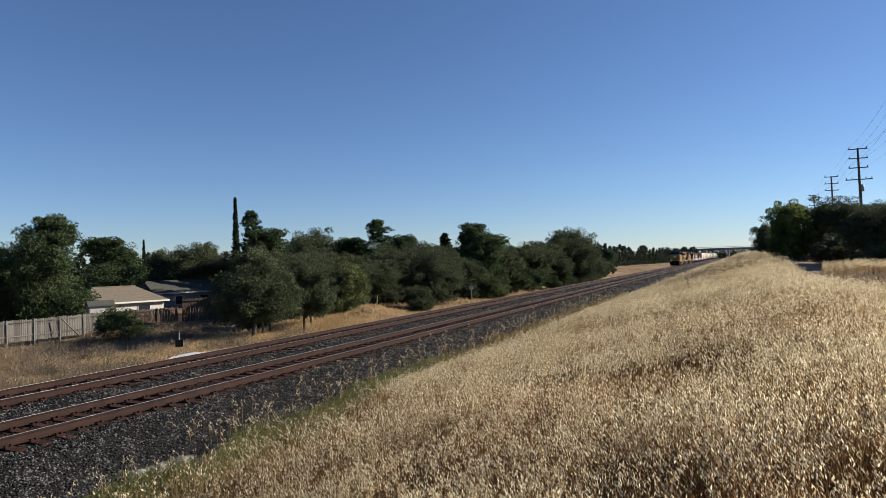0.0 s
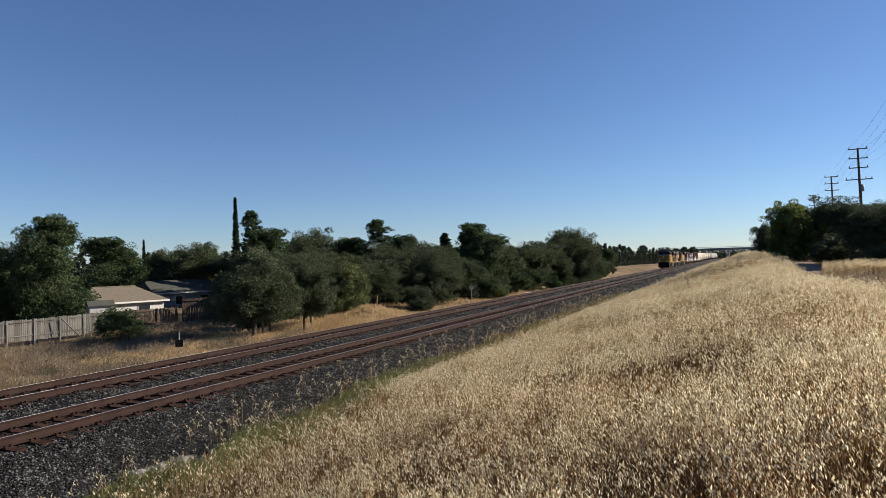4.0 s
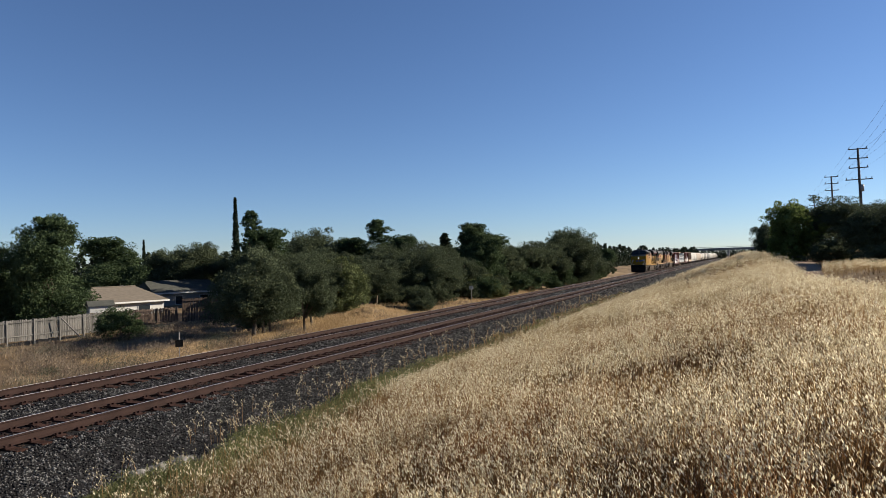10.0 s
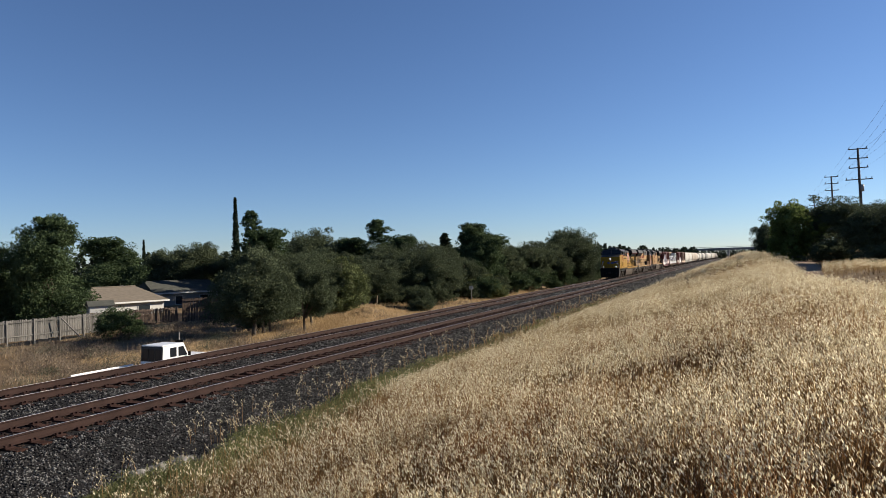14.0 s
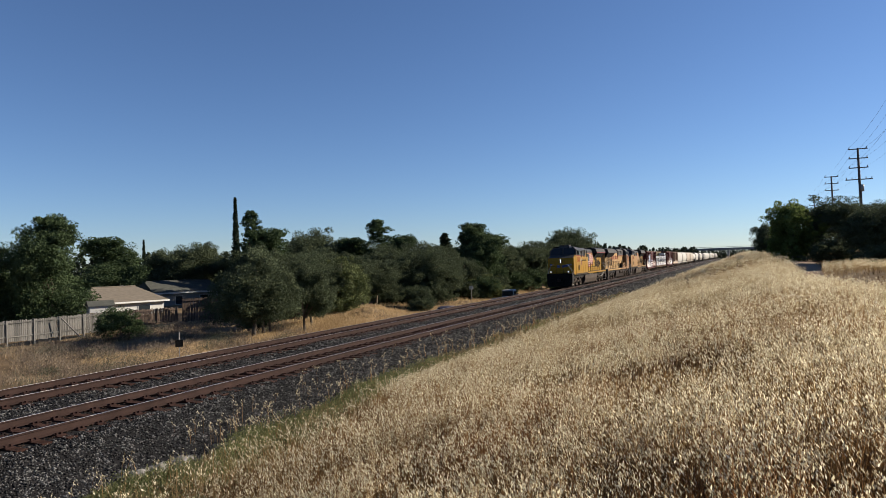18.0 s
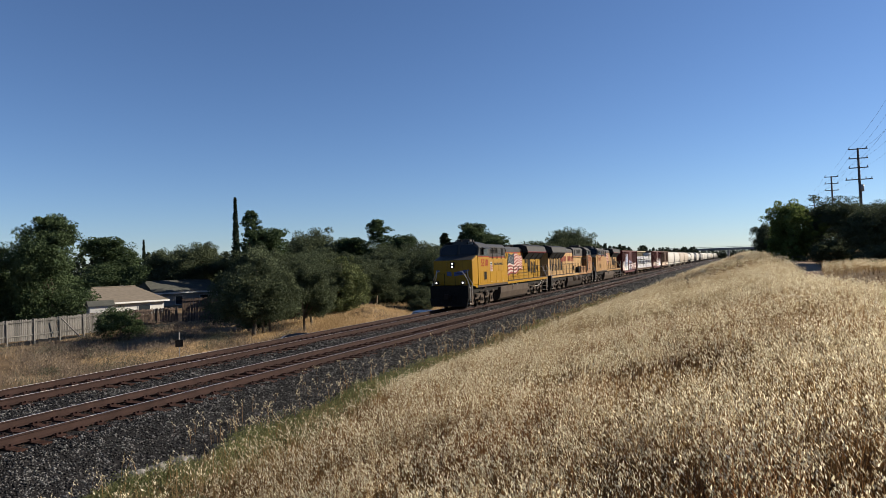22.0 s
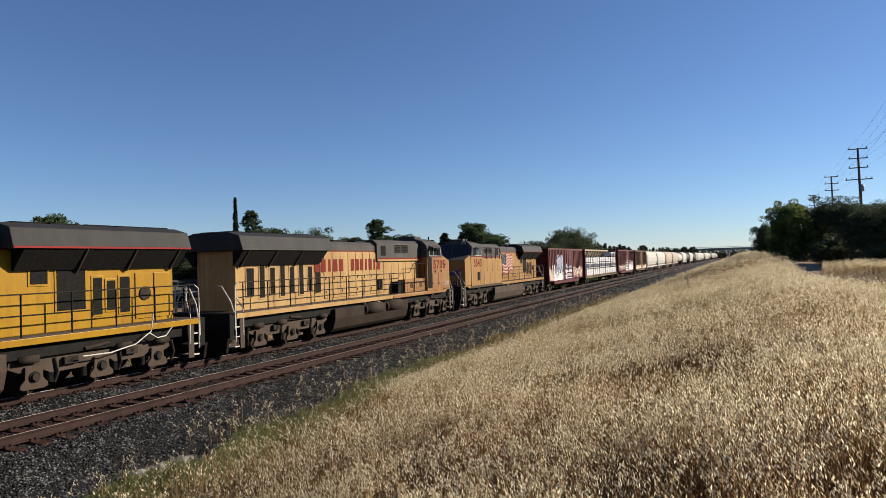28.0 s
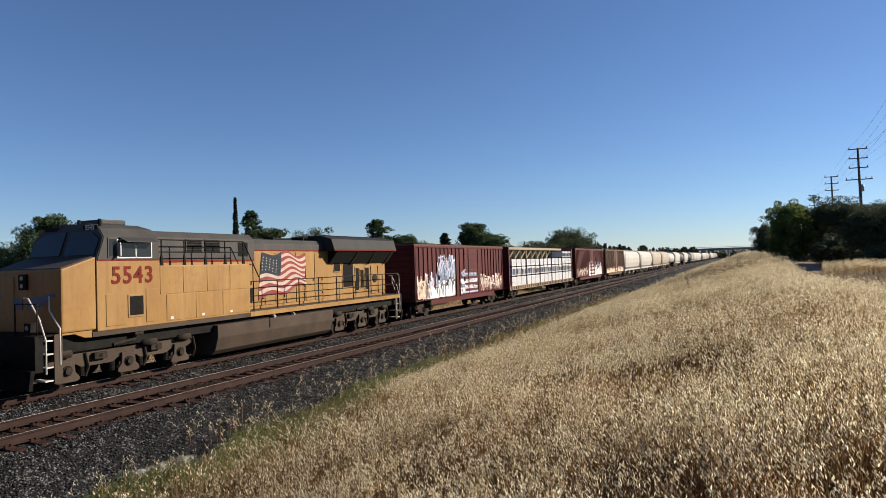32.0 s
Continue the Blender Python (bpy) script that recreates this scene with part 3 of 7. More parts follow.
def make_tree(name, label, category, h, w, seed, leaf, shape="dome", trunk=0.25, clumps=120, per=80, size=0.16, lobes=7, bare=0.12):
    """A tapered trunk, limbs that reach into the crown, and a crown of leaf clumps with an uneven outline. Base at the origin."""
    r = np.random.default_rng(seed)
    top = thing(name, label, category)
    cz0 = h * bare
    cen, rad = [], []
    lobe_c = []
    for i in range(lobes):
        a = 2 * math.pi * i / lobes + r.uniform(-0.4, 0.4)
        if shape == "dome":
            rr, zz, lr = w * 0.29 * r.uniform(0.55, 1.1), cz0 + (h - cz0) * r.uniform(0.16, 0.72), w * r.uniform(0.20, 0.29)
        elif shape == "tall":
            zz = cz0 + (h - cz0) * (i + 0.7) / (lobes + 0.4)
            k = 1 - 0.75 * ((zz - cz0) / (h - cz0)) ** 1.4
            rr, lr = w * 0.27 * k * r.uniform(0.4, 1.1), w * (0.13 + 0.22 * k) * r.uniform(0.85, 1.15)
        elif shape == "airy":
            zz = cz0 + (h - cz0) * (i + r.uniform(0.2, 0.9)) / lobes
            k = 1 - 0.6 * (zz - cz0) / (h - cz0)
            rr, lr = w * 0.36 * k * r.uniform(0.3, 1.0), w * r.uniform(0.12, 0.19) * (0.5 + 0.6 * k)
        elif shape == "cone":
            zz = cz0 + (h - cz0) * (i + 0.5) / lobes
            k = 1 - (zz - cz0) / (h - cz0)
            rr, lr = w * 0.28 * (0.25 + k) * r.uniform(0.4, 1.0), w * (0.14 + 0.16 * k)
        else:
            rr, zz, lr = w * 0.30 * r.uniform(0.2, 1.1), cz0 + (h - cz0) * r.uniform(0.2, 0.7), w * r.uniform(0.15, 0.24)
        lobe_c.append((rr * math.cos(a), rr * math.sin(a), zz, lr))
    if shape == "dome":
        lobe_c.append((0, 0, h - w * 0.24, w * 0.25))
    direct = shape in ("cone", "airy")
    for i in range(clumps if direct else 0):
        t = (i + r.uniform(0, 1)) / clumps
        a = r.uniform(0, 6.28)
        k = (1 - t) ** 0.8 + 0.06 if shape == "cone" else (0.16 + 0.95 * (1 - t) ** 0.65 * min(1, 0.35 + 2.5 * t))
        k *= 0.75 + 0.25 * math.sin(3 * a + 9 * t) + 0.18 * math.sin(23 * t)
        rr = w * 0.40 * k * r.uniform(0.15, 1.0) ** 0.6
        cen.append(np.array([rr * math.cos(a), rr * math.sin(a), cz0 + (h - cz0) * t]))
        rad.append(w * ((0.09 + 0.07 * k) if shape == "cone" else (0.045 + 0.035 * k)) * r.uniform(0.6, 1.2) * (0.35 + 0.65 * (1 - t) ** 0.5 if shape == "cone" else 1.0))
    for i in range(0 if direct else clumps):
        lx, ly, lz, lr = lobe_c[r.integers(len(lobe_c))]
        d = r.normal(0, 1, 3)
        d /= np.linalg.norm(d)
        d *= lr * r.uniform(0.35, 1.12)
        p = np.array([lx, ly, lz]) + d
        if p[2] > h:
            p[2] = h - r.uniform(0, 0.14) * h
            p[:2] *= 0.6
        p[2] = max(p[2], cz0 * (1.25 if bare > 0.15 else 0.8) + 0.1)
        cen.append(p)
        rad.append(lr * r.uniform(0.20, 0.50))
    v, q = leaf_cloud(np.array(cen), np.array(rad), per, size, r)
    bm = bmesh.new()
    pts = [(r.uniform(-.05, .05) * w * t, r.uniform(-.05, .05) * w * t, -0.15 + (h * 0.7) * t) for t in (0, 0.15, 0.35, 0.6, 1.0)]
    tube(bm, pts, trunk, 8, trunk * 0.25)
    part("trunk", bm, M_BARK, top, smooth=True)
    for i in range(min(9, len(lobe_c))):
        lx, ly, lz, lr = lobe_c[i]
        z0 = min(max(cz0 * 0.9, lz * 0.45), h * 0.5)
        bm = bmesh.new()
        tube(bm, [(0, 0, z0), (lx * 0.45 + r.uniform(-.1, .1), ly * 0.45, z0 + (lz - z0) * 0.6), (lx, ly, lz + lr * 0.4)], trunk * 0.42, 6, trunk * 0.06)
        part("limb", bm, M_BARK, top, smooth=True)
    crown = sheet("crown", v, q, leaf, top)
    return top


def make_spire(name, label, h, w, seed):
    """Columnar cypress: tight upright sprays on a narrow tapering column."""
    r = np.random.default_rng(seed)
    top = thing(name, label, "tree")
    n = 420
    z = h * (0.03 + 0.97 * r.uniform(0, 1, n) ** 1.15)
    k = np.clip(np.minimum(z / (0.12 * h), (1 - z / h) * 1.05 + 0.01), 0.03, 1)
    a = r.uniform(0, 6.28, n)
    rr = w * 0.38 * k * r.uniform(0.3, 1.0, n)
    c = np.stack([rr * np.cos(a), rr * np.sin(a), z], -1)
    v, q = leaf_cloud(c, w * 0.22 * (0.12 + 0.88 * k), 34, 0.14, r, 1.9)
    bm = bmesh.new()
    tube(bm, [(0, 0, -0.2), (0, 0, h * 0.5), (0, 0, h * 0.96)], 0.18, 8, 0.02)
    part("trunk", bm, M_BARK, top, smooth=True)
    sheet("crown", v, q, M_LEAF_DARK, top)
    return top


PROTO_SIZE = {}
protos = {}


def proto(kind, ob, h, w):
    protos[kind] = [ob, False]
    PROTO_SIZE[kind] = (h, w)


proto("oak", make_tree("oak_tree", "broad dusty olive-green oak with a dense uneven crown", "tree", 8, 8, 11, M_LEAF_OAK, "dome", 0.24, 368, 170, 0.085, 13, 0.2), 8, 8)
proto("oak_b", make_tree("oak_tree", "dark olive oak with a rounded crown of small leaves", "tree", 8, 7.5, 23, M_LEAF_OAK, "dome", 0.22, 352, 170, 0.085, 12, 0.2), 8, 7.5)
proto("tall", make_tree("shade_tree", "tall leafy green shade tree with a pointed crown", "tree", 11, 8, 31, M_LEAF_GREEN, "tall", 0.26, 416, 144, 0.111, 14), 11, 8)
proto("tall_b", make_tree("shade_tree", "green broadleaf tree with a loose ragged crown", "tree", 10, 7, 47, M_LEAF_GREEN, "tall", 0.22, 352, 131, 0.111, 13), 10, 7)
proto("light", make_tree("willow_oak", "pale olive-green leafy tree with low branches", "tree", 6, 6, 53, M_LEAF_PALE, "dome", 0.16, 208, 105, 0.104, 8, 0.08), 6, 6)
proto("willow", make_tree("pepper_tree", "light green drooping tree beside the path", "tree", 7, 5.5, 59, M_LEAF_LIGHT, "dome", 0.2, 320, 131, 0.096, 12, 0.06), 7, 5.5)
proto("airy", make_tree("poplar_tree", "sparse tall tree with open airy branches", "tree", 12, 5, 61, M_LEAF_GREEN, "airy", 0.2, 420, 26, 0.105, 20, 0.1), 12, 5)
proto("conifer", make_tree("conifer", "dark evergreen conifer with a ragged pointed top", "tree", 14, 4.5, 67, M_LEAF_DARK, "cone", 0.22, 304, 118, 0.111, 16, 0.08), 14, 4.5)
proto("bush", make_tree("shrub", "dense rounded dark green shrub", "shrub", 3, 4, 71, M_LEAF_OAK, "dome", 0.08, 176, 144, 0.056, 10, 0.02), 3, 4)
proto("shrub_b", make_tree("shrub", "dense rounded olive green shrub", "shrub", 3, 4, 77, M_LEAF_GREEN, "dome", 0.08, 176, 144, 0.056, 10, 0.02), 3, 4)
proto("cypress", make_spire("cypress", "tall narrow dark Italian cypress spire", 17, 1.7, 73), 17, 1.7)


def plant(kind, x, y, top, w, turn=None, label="", sink=0.1):
    """Place a tree so that its crown tops out at height 'top' above the rails."""
    ob, used = protos[kind]
    h0, w0 = PROTO_SIZE[kind]
    z = float(ground_z(x, y)) - sink
    sh, sw = (top - z) / (h0 * 1.02), w / w0
    a = radians(turn if turn is not None else (x * 37 + y * 91) % 360)
    m = Matrix.LocRotScale((x, y, z), Euler((0, 0, a)), (sw, sw, sh))
    if not used:
        ob.matrix_basis = m
        protos[kind][1] = True
        o = ob
    else:
        o = copy_thing(ob, Matrix.Translation((0, 0, 0)))
        o.matrix_basis = m
    if label:
        o["label"] = label
    o["group"] = "trees and shrubs"
    return o


# yards on the far side of the street
plant("tall", -66.7, 47.8, 9.4, 9.0)
plant("tall_b", -80.8, 67.1, 8.1, 10.7)
plant("tall", -72.8, 45.7, 6.2, 8.0)
plant("cypress", -122.5, 110.5, 10.6, 2.2)
plant("oak", -88.6, 83.9, 7.2, 9.3)
plant("oak_b", -81.5, 82.6, 7.6, 10.4)
plant("oak", -84.9, 90.4, 8.2, 7.0)
plant("cypress", -70.9, 81.5, 14.5, 2.5)
plant("airy", -64.0, 76.8, 11.7, 8.4)
plant("tall_b", -62.9, 80.3, 8.9, 9.8)
plant("oak_b", -74.0, 85.0, 6.0, 9.0)
plant("oak_b", -64.6, 91.5, 9.4, 11.5)
plant("oak", -59.2, 95.1, 7.9, 10.5)
plant("airy", -51.9, 92.4, 10.5, 11.5)
plant("tall_b", -49.9, 95.8, 7.8, 8.0)
plant("oak", -46.2, 95.4, 6.9, 10.5)
plant("oak_b", -56.0, 84.0, 5.2, 9.0)
plant("conifer", -50.5, 115.5, 9.0, 8.0)
plant("tall", -42.7, 110.0, 10.0, 10.0)
plant("tall_b", -39.4, 107.7, 7.7, 9.4)
# row along the street
plant("oak", -38.4, 47.4, 5.4, 6.6)
plant("oak_b", -38.6, 48.6, 4.6, 5.4)
plant("oak_b", -45.5, 58.0, 4.6, 7.5)
plant("oak", -49.0, 66.0, 5.2, 8.0)
plant("oak_b", -52.0, 74.0, 5.6, 9.0)
plant("bush", -43.0, 52.5, 0.2, 4.0)
plant("bush", -45.5, 58.5, 0.5, 5.0)
plant("bush", -44.5, 68.5, 0.6, 5.5)
plant("bush", -43.0, 78.0, 1.2, 6.0)
plant("bush", -42.0, 92.0, 1.4, 6.0)
plant("oak_b", -47.0, 104.0, 4.8, 8.0)
plant("oak", -44.0, 120.0, 5.0, 9.0)
plant("oak", -39.4, 56.0, 3.9, 5.2)
plant("light", -41.4, 65.0, 4.6, 6.2)
plant("oak_b", -43.0, 61.5, 4.6, 6.0)
plant("oak_b", -42.6, 75.0, 3.8, 6.6)
plant("oak", -44.0, 72.0, 4.8, 7.0)
plant("oak", -40.2, 87.2, 5.6, 9.4)
plant("oak_b", -43.0, 84.0, 5.0, 7.6)
plant("light", -36.4, 100.0, 1.4, 6.6)
plant("oak", -40.8, 101.5, 4.2, 8.0)
plant("oak_b", -39.2, 115.4, 4.2, 7.6)
plant("tall", -39.6, 123.8, 5.8, 7.0)
plant("oak_b", -37.4, 130.8, 6.8, 9.2)
plant("oak", -34.8, 151.0, 10.7, 14.5, label="large dark oak with a broad domed crown")
plant("oak_b", -35.0, 175.0, 4.2, 7.6)
plant("oak", -43.5, 109.0, 3.6, 8.0)
plant("oak_b", -46.0, 127.0, 4.6, 9.0)
plant("bush", -41.0, 119.0, 1.4, 7.0)
plant("bush", -39.5, 128.0, 1.6, 7.0)
plant("oak", -44.0, 139.0, 4.4, 9.0)
plant("bush", -40.0, 140.0, 1.9, 7.5)
plant("oak_b", -43.0, 160.0, 4.6, 9.5)
plant("bush", -39.5, 158.0, 2.2, 8.0)
plant("oak", -42.0, 200.0, 5.0, 10.0)
plant("bush", -38.5, 196.0, 2.4, 8.0)
plant("oak_b", -44.0, 236.0, 5.4, 11.0)
plant("bush", -39.0, 216.0, 2.6, 8.0)
plant("bush", -34.8, 166.0, 0.8, 6.0)
plant("oak", -38.0, 182.0, 6.6, 8.6)
plant("tall_b", -40.4, 227.4, 6.4, 8.4)
plant("shrub_b", -50.2, 42.6, 0.1, 4.6, label="dense olive green shrub before the wooden fence")
plant("bush", -35.6, 73.5, -0.9, 4.2, label="low bright green shrub on the straw bank")
plant("bush", -40.3, 80.5, 0.4, 4.4)
plant("bush", -37.8, 93.0, 0.4, 5.0)
plant("bush", -38.2, 108.0, 0.9, 5.0)
# dark infill between and behind the street trees
for kind, px_, py_, top_, w_ in (("oak", -37.6, 45.2, 5.2, 8.0), ("oak_b", -36.4, 50.6, 4.3, 5.4), ("oak", -44.5, 63.5, 5.0, 8.6), ("tall_b", -56.5, 93.0, 7.6, 8.4),
                                 ("oak_b", -47.0, 86.0, 6.2, 8.8), ("oak", -43.5, 96.0, 6.4, 9.0), ("tall", -41.2, 106.0, 9.2, 8.2), ("oak_b", -40.6, 113.0, 7.2, 8.4),
                                 ("oak", -39.8, 120.5, 6.4, 8.6), ("oak_b", -38.4, 127.5, 6.8, 8.6), ("oak", -36.6, 138.0, 7.2, 9.0), ("oak_b", -36.2, 146.0, 9.4, 9.4),
                                 ("oak", -35.6, 158.0, 9.6, 9.6), ("oak_b", -60.5, 86.5, 8.0, 9.6), ("tall_b", -70.0, 86.0, 7.6, 8.6)):
    plant(kind, px_, py_, top_, w_)
for px_, py_, top_, w_ in ((-37.0, 76.0, 0.6, 4.6), (-38.4, 84.0, 1.4, 5.6), (-36.2, 97.0, 0.9, 5.0), (-36.8, 104.0, 1.3, 5.6), (-36.2, 113.0, 1.2, 5.4), (-36.0, 121.0, 1.6, 6.0),
                           (-35.4, 131.0, 1.8, 6.4), (-34.8, 141.0, 2.2, 6.8), (-34.4, 150.0, 2.4, 7.0), (-34.2, 160.0, 2.6, 7.0), (-34.6, 173.0, 2.6, 7.0), (-35.2, 188.0, 2.8, 7.0)):
    plant("shrub_b" if int(py_) % 2 else "bush", px_, py_, top_, w_)
# right-hand bank
plant("willow", 4.6, 70.0, 8.2, 5.4)
plant("oak", 3.2, 84.9, 6.8, 4.0)
plant("oak_b", 8.7, 71.5, 8.3, 7.4)
plant("oak", 10.6, 61.2, 7.2, 7.0)
plant("oak_b", 12.6, 56.8, 7.3, 8.0)
plant("bush", 9.4, 53.4, 3.7, 4.6)
plant("bush", 8.0, 66.7, 4.4, 5.4)
plant("oak_b", 6.4, 88.0, 6.0, 7.0)
# distant tree line, joined
far_v, far_q, off = [], [], 0
r_far = np.random.default_rng(5)


def far_row(n, x0, y0, x1, y1, h0, h1):
    """Distant pointed evergreens along a line."""
    global off
    for i in range(n):
        t = (i + r_far.uniform(-0.3, 0.3)) / n
        px, py = x0 + (x1 - x0) * t, y0 + (y1 - y0) * t
        hh = r_far.uniform(h0, h1)
        zs = r_far.uniform(0, 1, 46) ** 0.9
        k = (1 - zs) ** 0.8 + 0.05
        a = r_far.uniform(0, 6.28, 46)
        c = np.stack([px + hh * 0.22 * k * np.cos(a), py + hh * 0.22 * k * np.sin(a), -2.0 + hh * zs], -1)
        v, q = leaf_cloud(c, hh * 0.09 * (0.4 + k), 12, hh * 0.045, r_far)
        far_v.append(v)
        far_q.append(q + off)
        off += len(v)


far_row(40, -90, 96, -48, 135, 6.0, 8.5)
far_row(46, -62, 300, -46, 620, 8.5, 12.5)
far_row(70, -60, 300, -33, 590, 4.5, 7.0)
far_row(40, -120, 240, -60, 300, 7.5, 11.5)
far_row(60, -260, 150, -120, 240, 8.0, 12.0)
far_row(50, -230, 70, -140, 150, 8.0, 11.0)
far_row(26, 12, 250, 40, 560, 8.0, 11.0)
far_row(22, -46, 560, -31, 600, 8.5, 12.5)
far_row(60, -70, 690, 40, 680, 9.5, 11.5)
far_row(50, -66, 650, 36, 650, 4.5, 8.0)
woods = sheet("far_woods", np.concatenate(far_v), np.concatenate(far_q), M_LEAF_DARK)
tagged(woods, "distant line of dark evergreen trees", "woods", kind="stuff")


# ---- straw field and rough growth beyond the street ----
def field_points(count, x0, x1, y0, y1):
    x = rng.uniform(x0, x1, count)
    y = rng.uniform(y0, y1, count)
    k = rng.uniform(0, 1, count) < 0.55 + 0.45 * wave(x, y, 0.45)
    return x[k], y[k]


x, y = field_points(10000, -60, -33.8, 14, 56)
grass_blades("straw_grass", x, y, rng.uniform(0.12, 0.45, len(x)) * (1 + 0.6 * wave(x, y, 0.6)), 0.030 * np.ones(len(x)), 1, "coarse dry straw-coloured grass in the vacant strip", [M_STRAW, M_STRAW], lean=0.7, head_len=0.04)
x, y = field_points(13000, -39.5, -33.6, 30, 62)
grass_blades("golden_grass", x, y, rng.uniform(0.2, 0.5, len(x)), 0.028 * np.ones(len(x)), 2, "bright golden dry grass along the verge", [M_GOLD, M_GOLD], lean=0.4, head_len=0.045)
x, y = field_points(16000, -44, -33.2, 44, 130)
grass_blades("straw_grass", x, y, rng.uniform(0.2, 0.55, len(x)), 0.06 * np.ones(len(x)), 1, "golden dry grass on the bank below the trees", [M_GOLD, M_GOLD], lean=0.5, head_len=0.06)
M_BRUSH = surface("grey_brush", (0.110, 0.083, 0.058), (0.240, 0.186, 0.132), 0.6, 0.9, island=0.5, objcoord=False, fine=8, translucent=0.2)
M_BRUSH_OLIVE = surface("olive_brush", (0.045, 0.052, 0.032), (0.105, 0.110, 0.066), 0.6, 0.9, island=0.5, objcoord=False, fine=8, translucent=0.2)
rb = np.random.default_rng(91)
for nm, lab, mat, cnt in (("tumbleweeds", "lumpy grey-brown dry brush in the vacant strip", M_BRUSH, 300), ("olive_weeds", "low olive weeds among the dry brush", M_BRUSH_OLIVE, 90)):
    bx0, by0 = rb.uniform(-54, -33.8, cnt), rb.uniform(14, 52, cnt)
    k = rb.uniform(0, 1, cnt) < 0.6 + 0.5 * wave(bx0, by0, 0.5)
    bx0, by0 = bx0[k], by0[k]
    rad_ = rb.uniform(0.6, 1.7, len(bx0))
    cen_ = np.stack([bx0, by0, ground_z(bx0, by0) + rad_ * 0.12], -1)
    v, q = leaf_cloud(cen_ + np.array([0, 0, 0.05]), rad_, 620, 0.032, rb, 0.55)
    tagged(sheet(nm, v, q, mat), lab, "brush", kind="stuff")
    cx_, cy_, cr_ = np.repeat(bx0, 40), np.repeat(by0, 40), np.repeat(rad_, 40)
    cx_, cy_ = cx_ + cr_ * 0.5 * rb.normal(0, 1, len(cx_)), cy_ + cr_ * 0.5 * rb.normal(0, 1, len(cy_))
    grass_blades("dry_stems", cx_, cy_, (0.3 + 0.5 * cr_) * rb.uniform(0.4, 1.0, len(cr_)), 0.02 * np.ones(len(cr_)), 2, "thin dry stems standing out of the brush", [mat, mat], lean=0.6, head_len=0.03, head_drop=0.8)
# olive weed clumps along the near ballast edge
n_c = 1500
wy = 6.0 + 18 * rb.uniform(0, 1, n_c) ** 1.4
wx = ballast_edge(-10.0 * np.ones(n_c), wy) + 0.2 + (0.9 + 2.6 * smooth_step(20, 9, wy)) * rb.uniform(0, 1, n_c) ** 1.2
k = (wx < weed_edge(wx, wy) + 0.3) & (rb.uniform(0, 1, n_c) < 0.65 + 0.4 * wave(wx, wy, 0.8))
wx, wy = wx[k], wy[k]
rad_ = rb.uniform(0.14, 0.34, len(wx))
v, q = leaf_cloud(np.stack([wx, wy, toe_z(wx, wy) + rad_ * 0.5], -1), rad_, 190, 0.016, rb, 0.9)
tagged(sheet("weed_clumps", v, q, M_GRASSG), "bushy olive green weeds beside the ballast", "weeds", kind="stuff")
# pale bare verge along the street
vy = np.arange(-20, 150, 2.0)
vv = np.stack([np.stack([-34.6 + 0.5 * wave(vy, vy, 0.7), vy, ground_z(-34.6 + 0.5 * wave(vy, vy, 0.7), vy) + 0.03], -1), np.stack([np.full(len(vy), -32.5), vy, np.full(len(vy), -2.735)], -1)], 1).reshape(-1, 3)
vi = 2 * np.arange(len(vy) - 1)[:, None]
verge = sheet("verge", vv, vi + np.array([[0, 1, 3, 2]]), M_PATH)
tagged(verge, "pale bare dirt verge beside the street", "verge", kind="structure")
x, y = field_points(4200, -24.8, -22.6, 16, 70)
grass_blades("straw_grass", x, y, rng.uniform(0.15, 0.4, len(x)), 0.03 * np.ones(len(x)), 0, "short dry grass on the far ballast slope", [M_STRAW], lean=0.5)

x, y = rng.uniform(-42, -34.5, 5200), rng.uniform(55, 72, 5200)
grass_blades("golden_grass", x, y, rng.uniform(0.12, 0.4, len(x)), 0.04 * np.ones(len(x)), 2, "golden dry grass on a small dirt mound below the trees", [M_GOLD, M_GOLD], lean=0.5, head_len=0.05)

# ---- houses, shed, fences ----
M_ROOF = surface("tan_shingles", (0.118, 0.100, 0.080), (0.165, 0.142, 0.116), 2.0, 0.95, spec=0.1, bump=0.4, fine=14, stretch=(1, 1, 5))
M_ROOFG = surface("grey_green_shingles", (0.052, 0.054, 0.048), (0.084, 0.086, 0.076), 2.0, 0.95, spec=0.1, bump=0.4, fine=14)
M_WHITEWALL = surface("white_siding", (0.380, 0.374, 0.361), (0.446, 0.440, 0.426), 2.0, 0.8, fine=8, stretch=(1, 1, 6))
M_GREYWALL = surface("grey_stucco", (0.197, 0.197, 0.197), (0.249, 0.243, 0.236), 2.0, 0.9, bump=0.2, fine=30)
M_WOODG = surface("weathered_fence_wood", (0.050, 0.048, 0.045), (0.130, 0.124, 0.116), 3, 0.9, bump=0.4, fine=20, stretch=(6, 6, 1), objrand=0.5)
M_WOODB = surface("brown_fence_wood", (0.046, 0.030, 0.023), (0.105, 0.072, 0.054), 3, 0.9, bump=0.4, fine=20, stretch=(6, 6, 1), objrand=0.4)
M_WINDOW = glassy("window_glass")
M_FRAMEW = surface("white_trim", (0.459, 0.459, 0.446), (0.525, 0.525, 0.512), 5, 0.6)


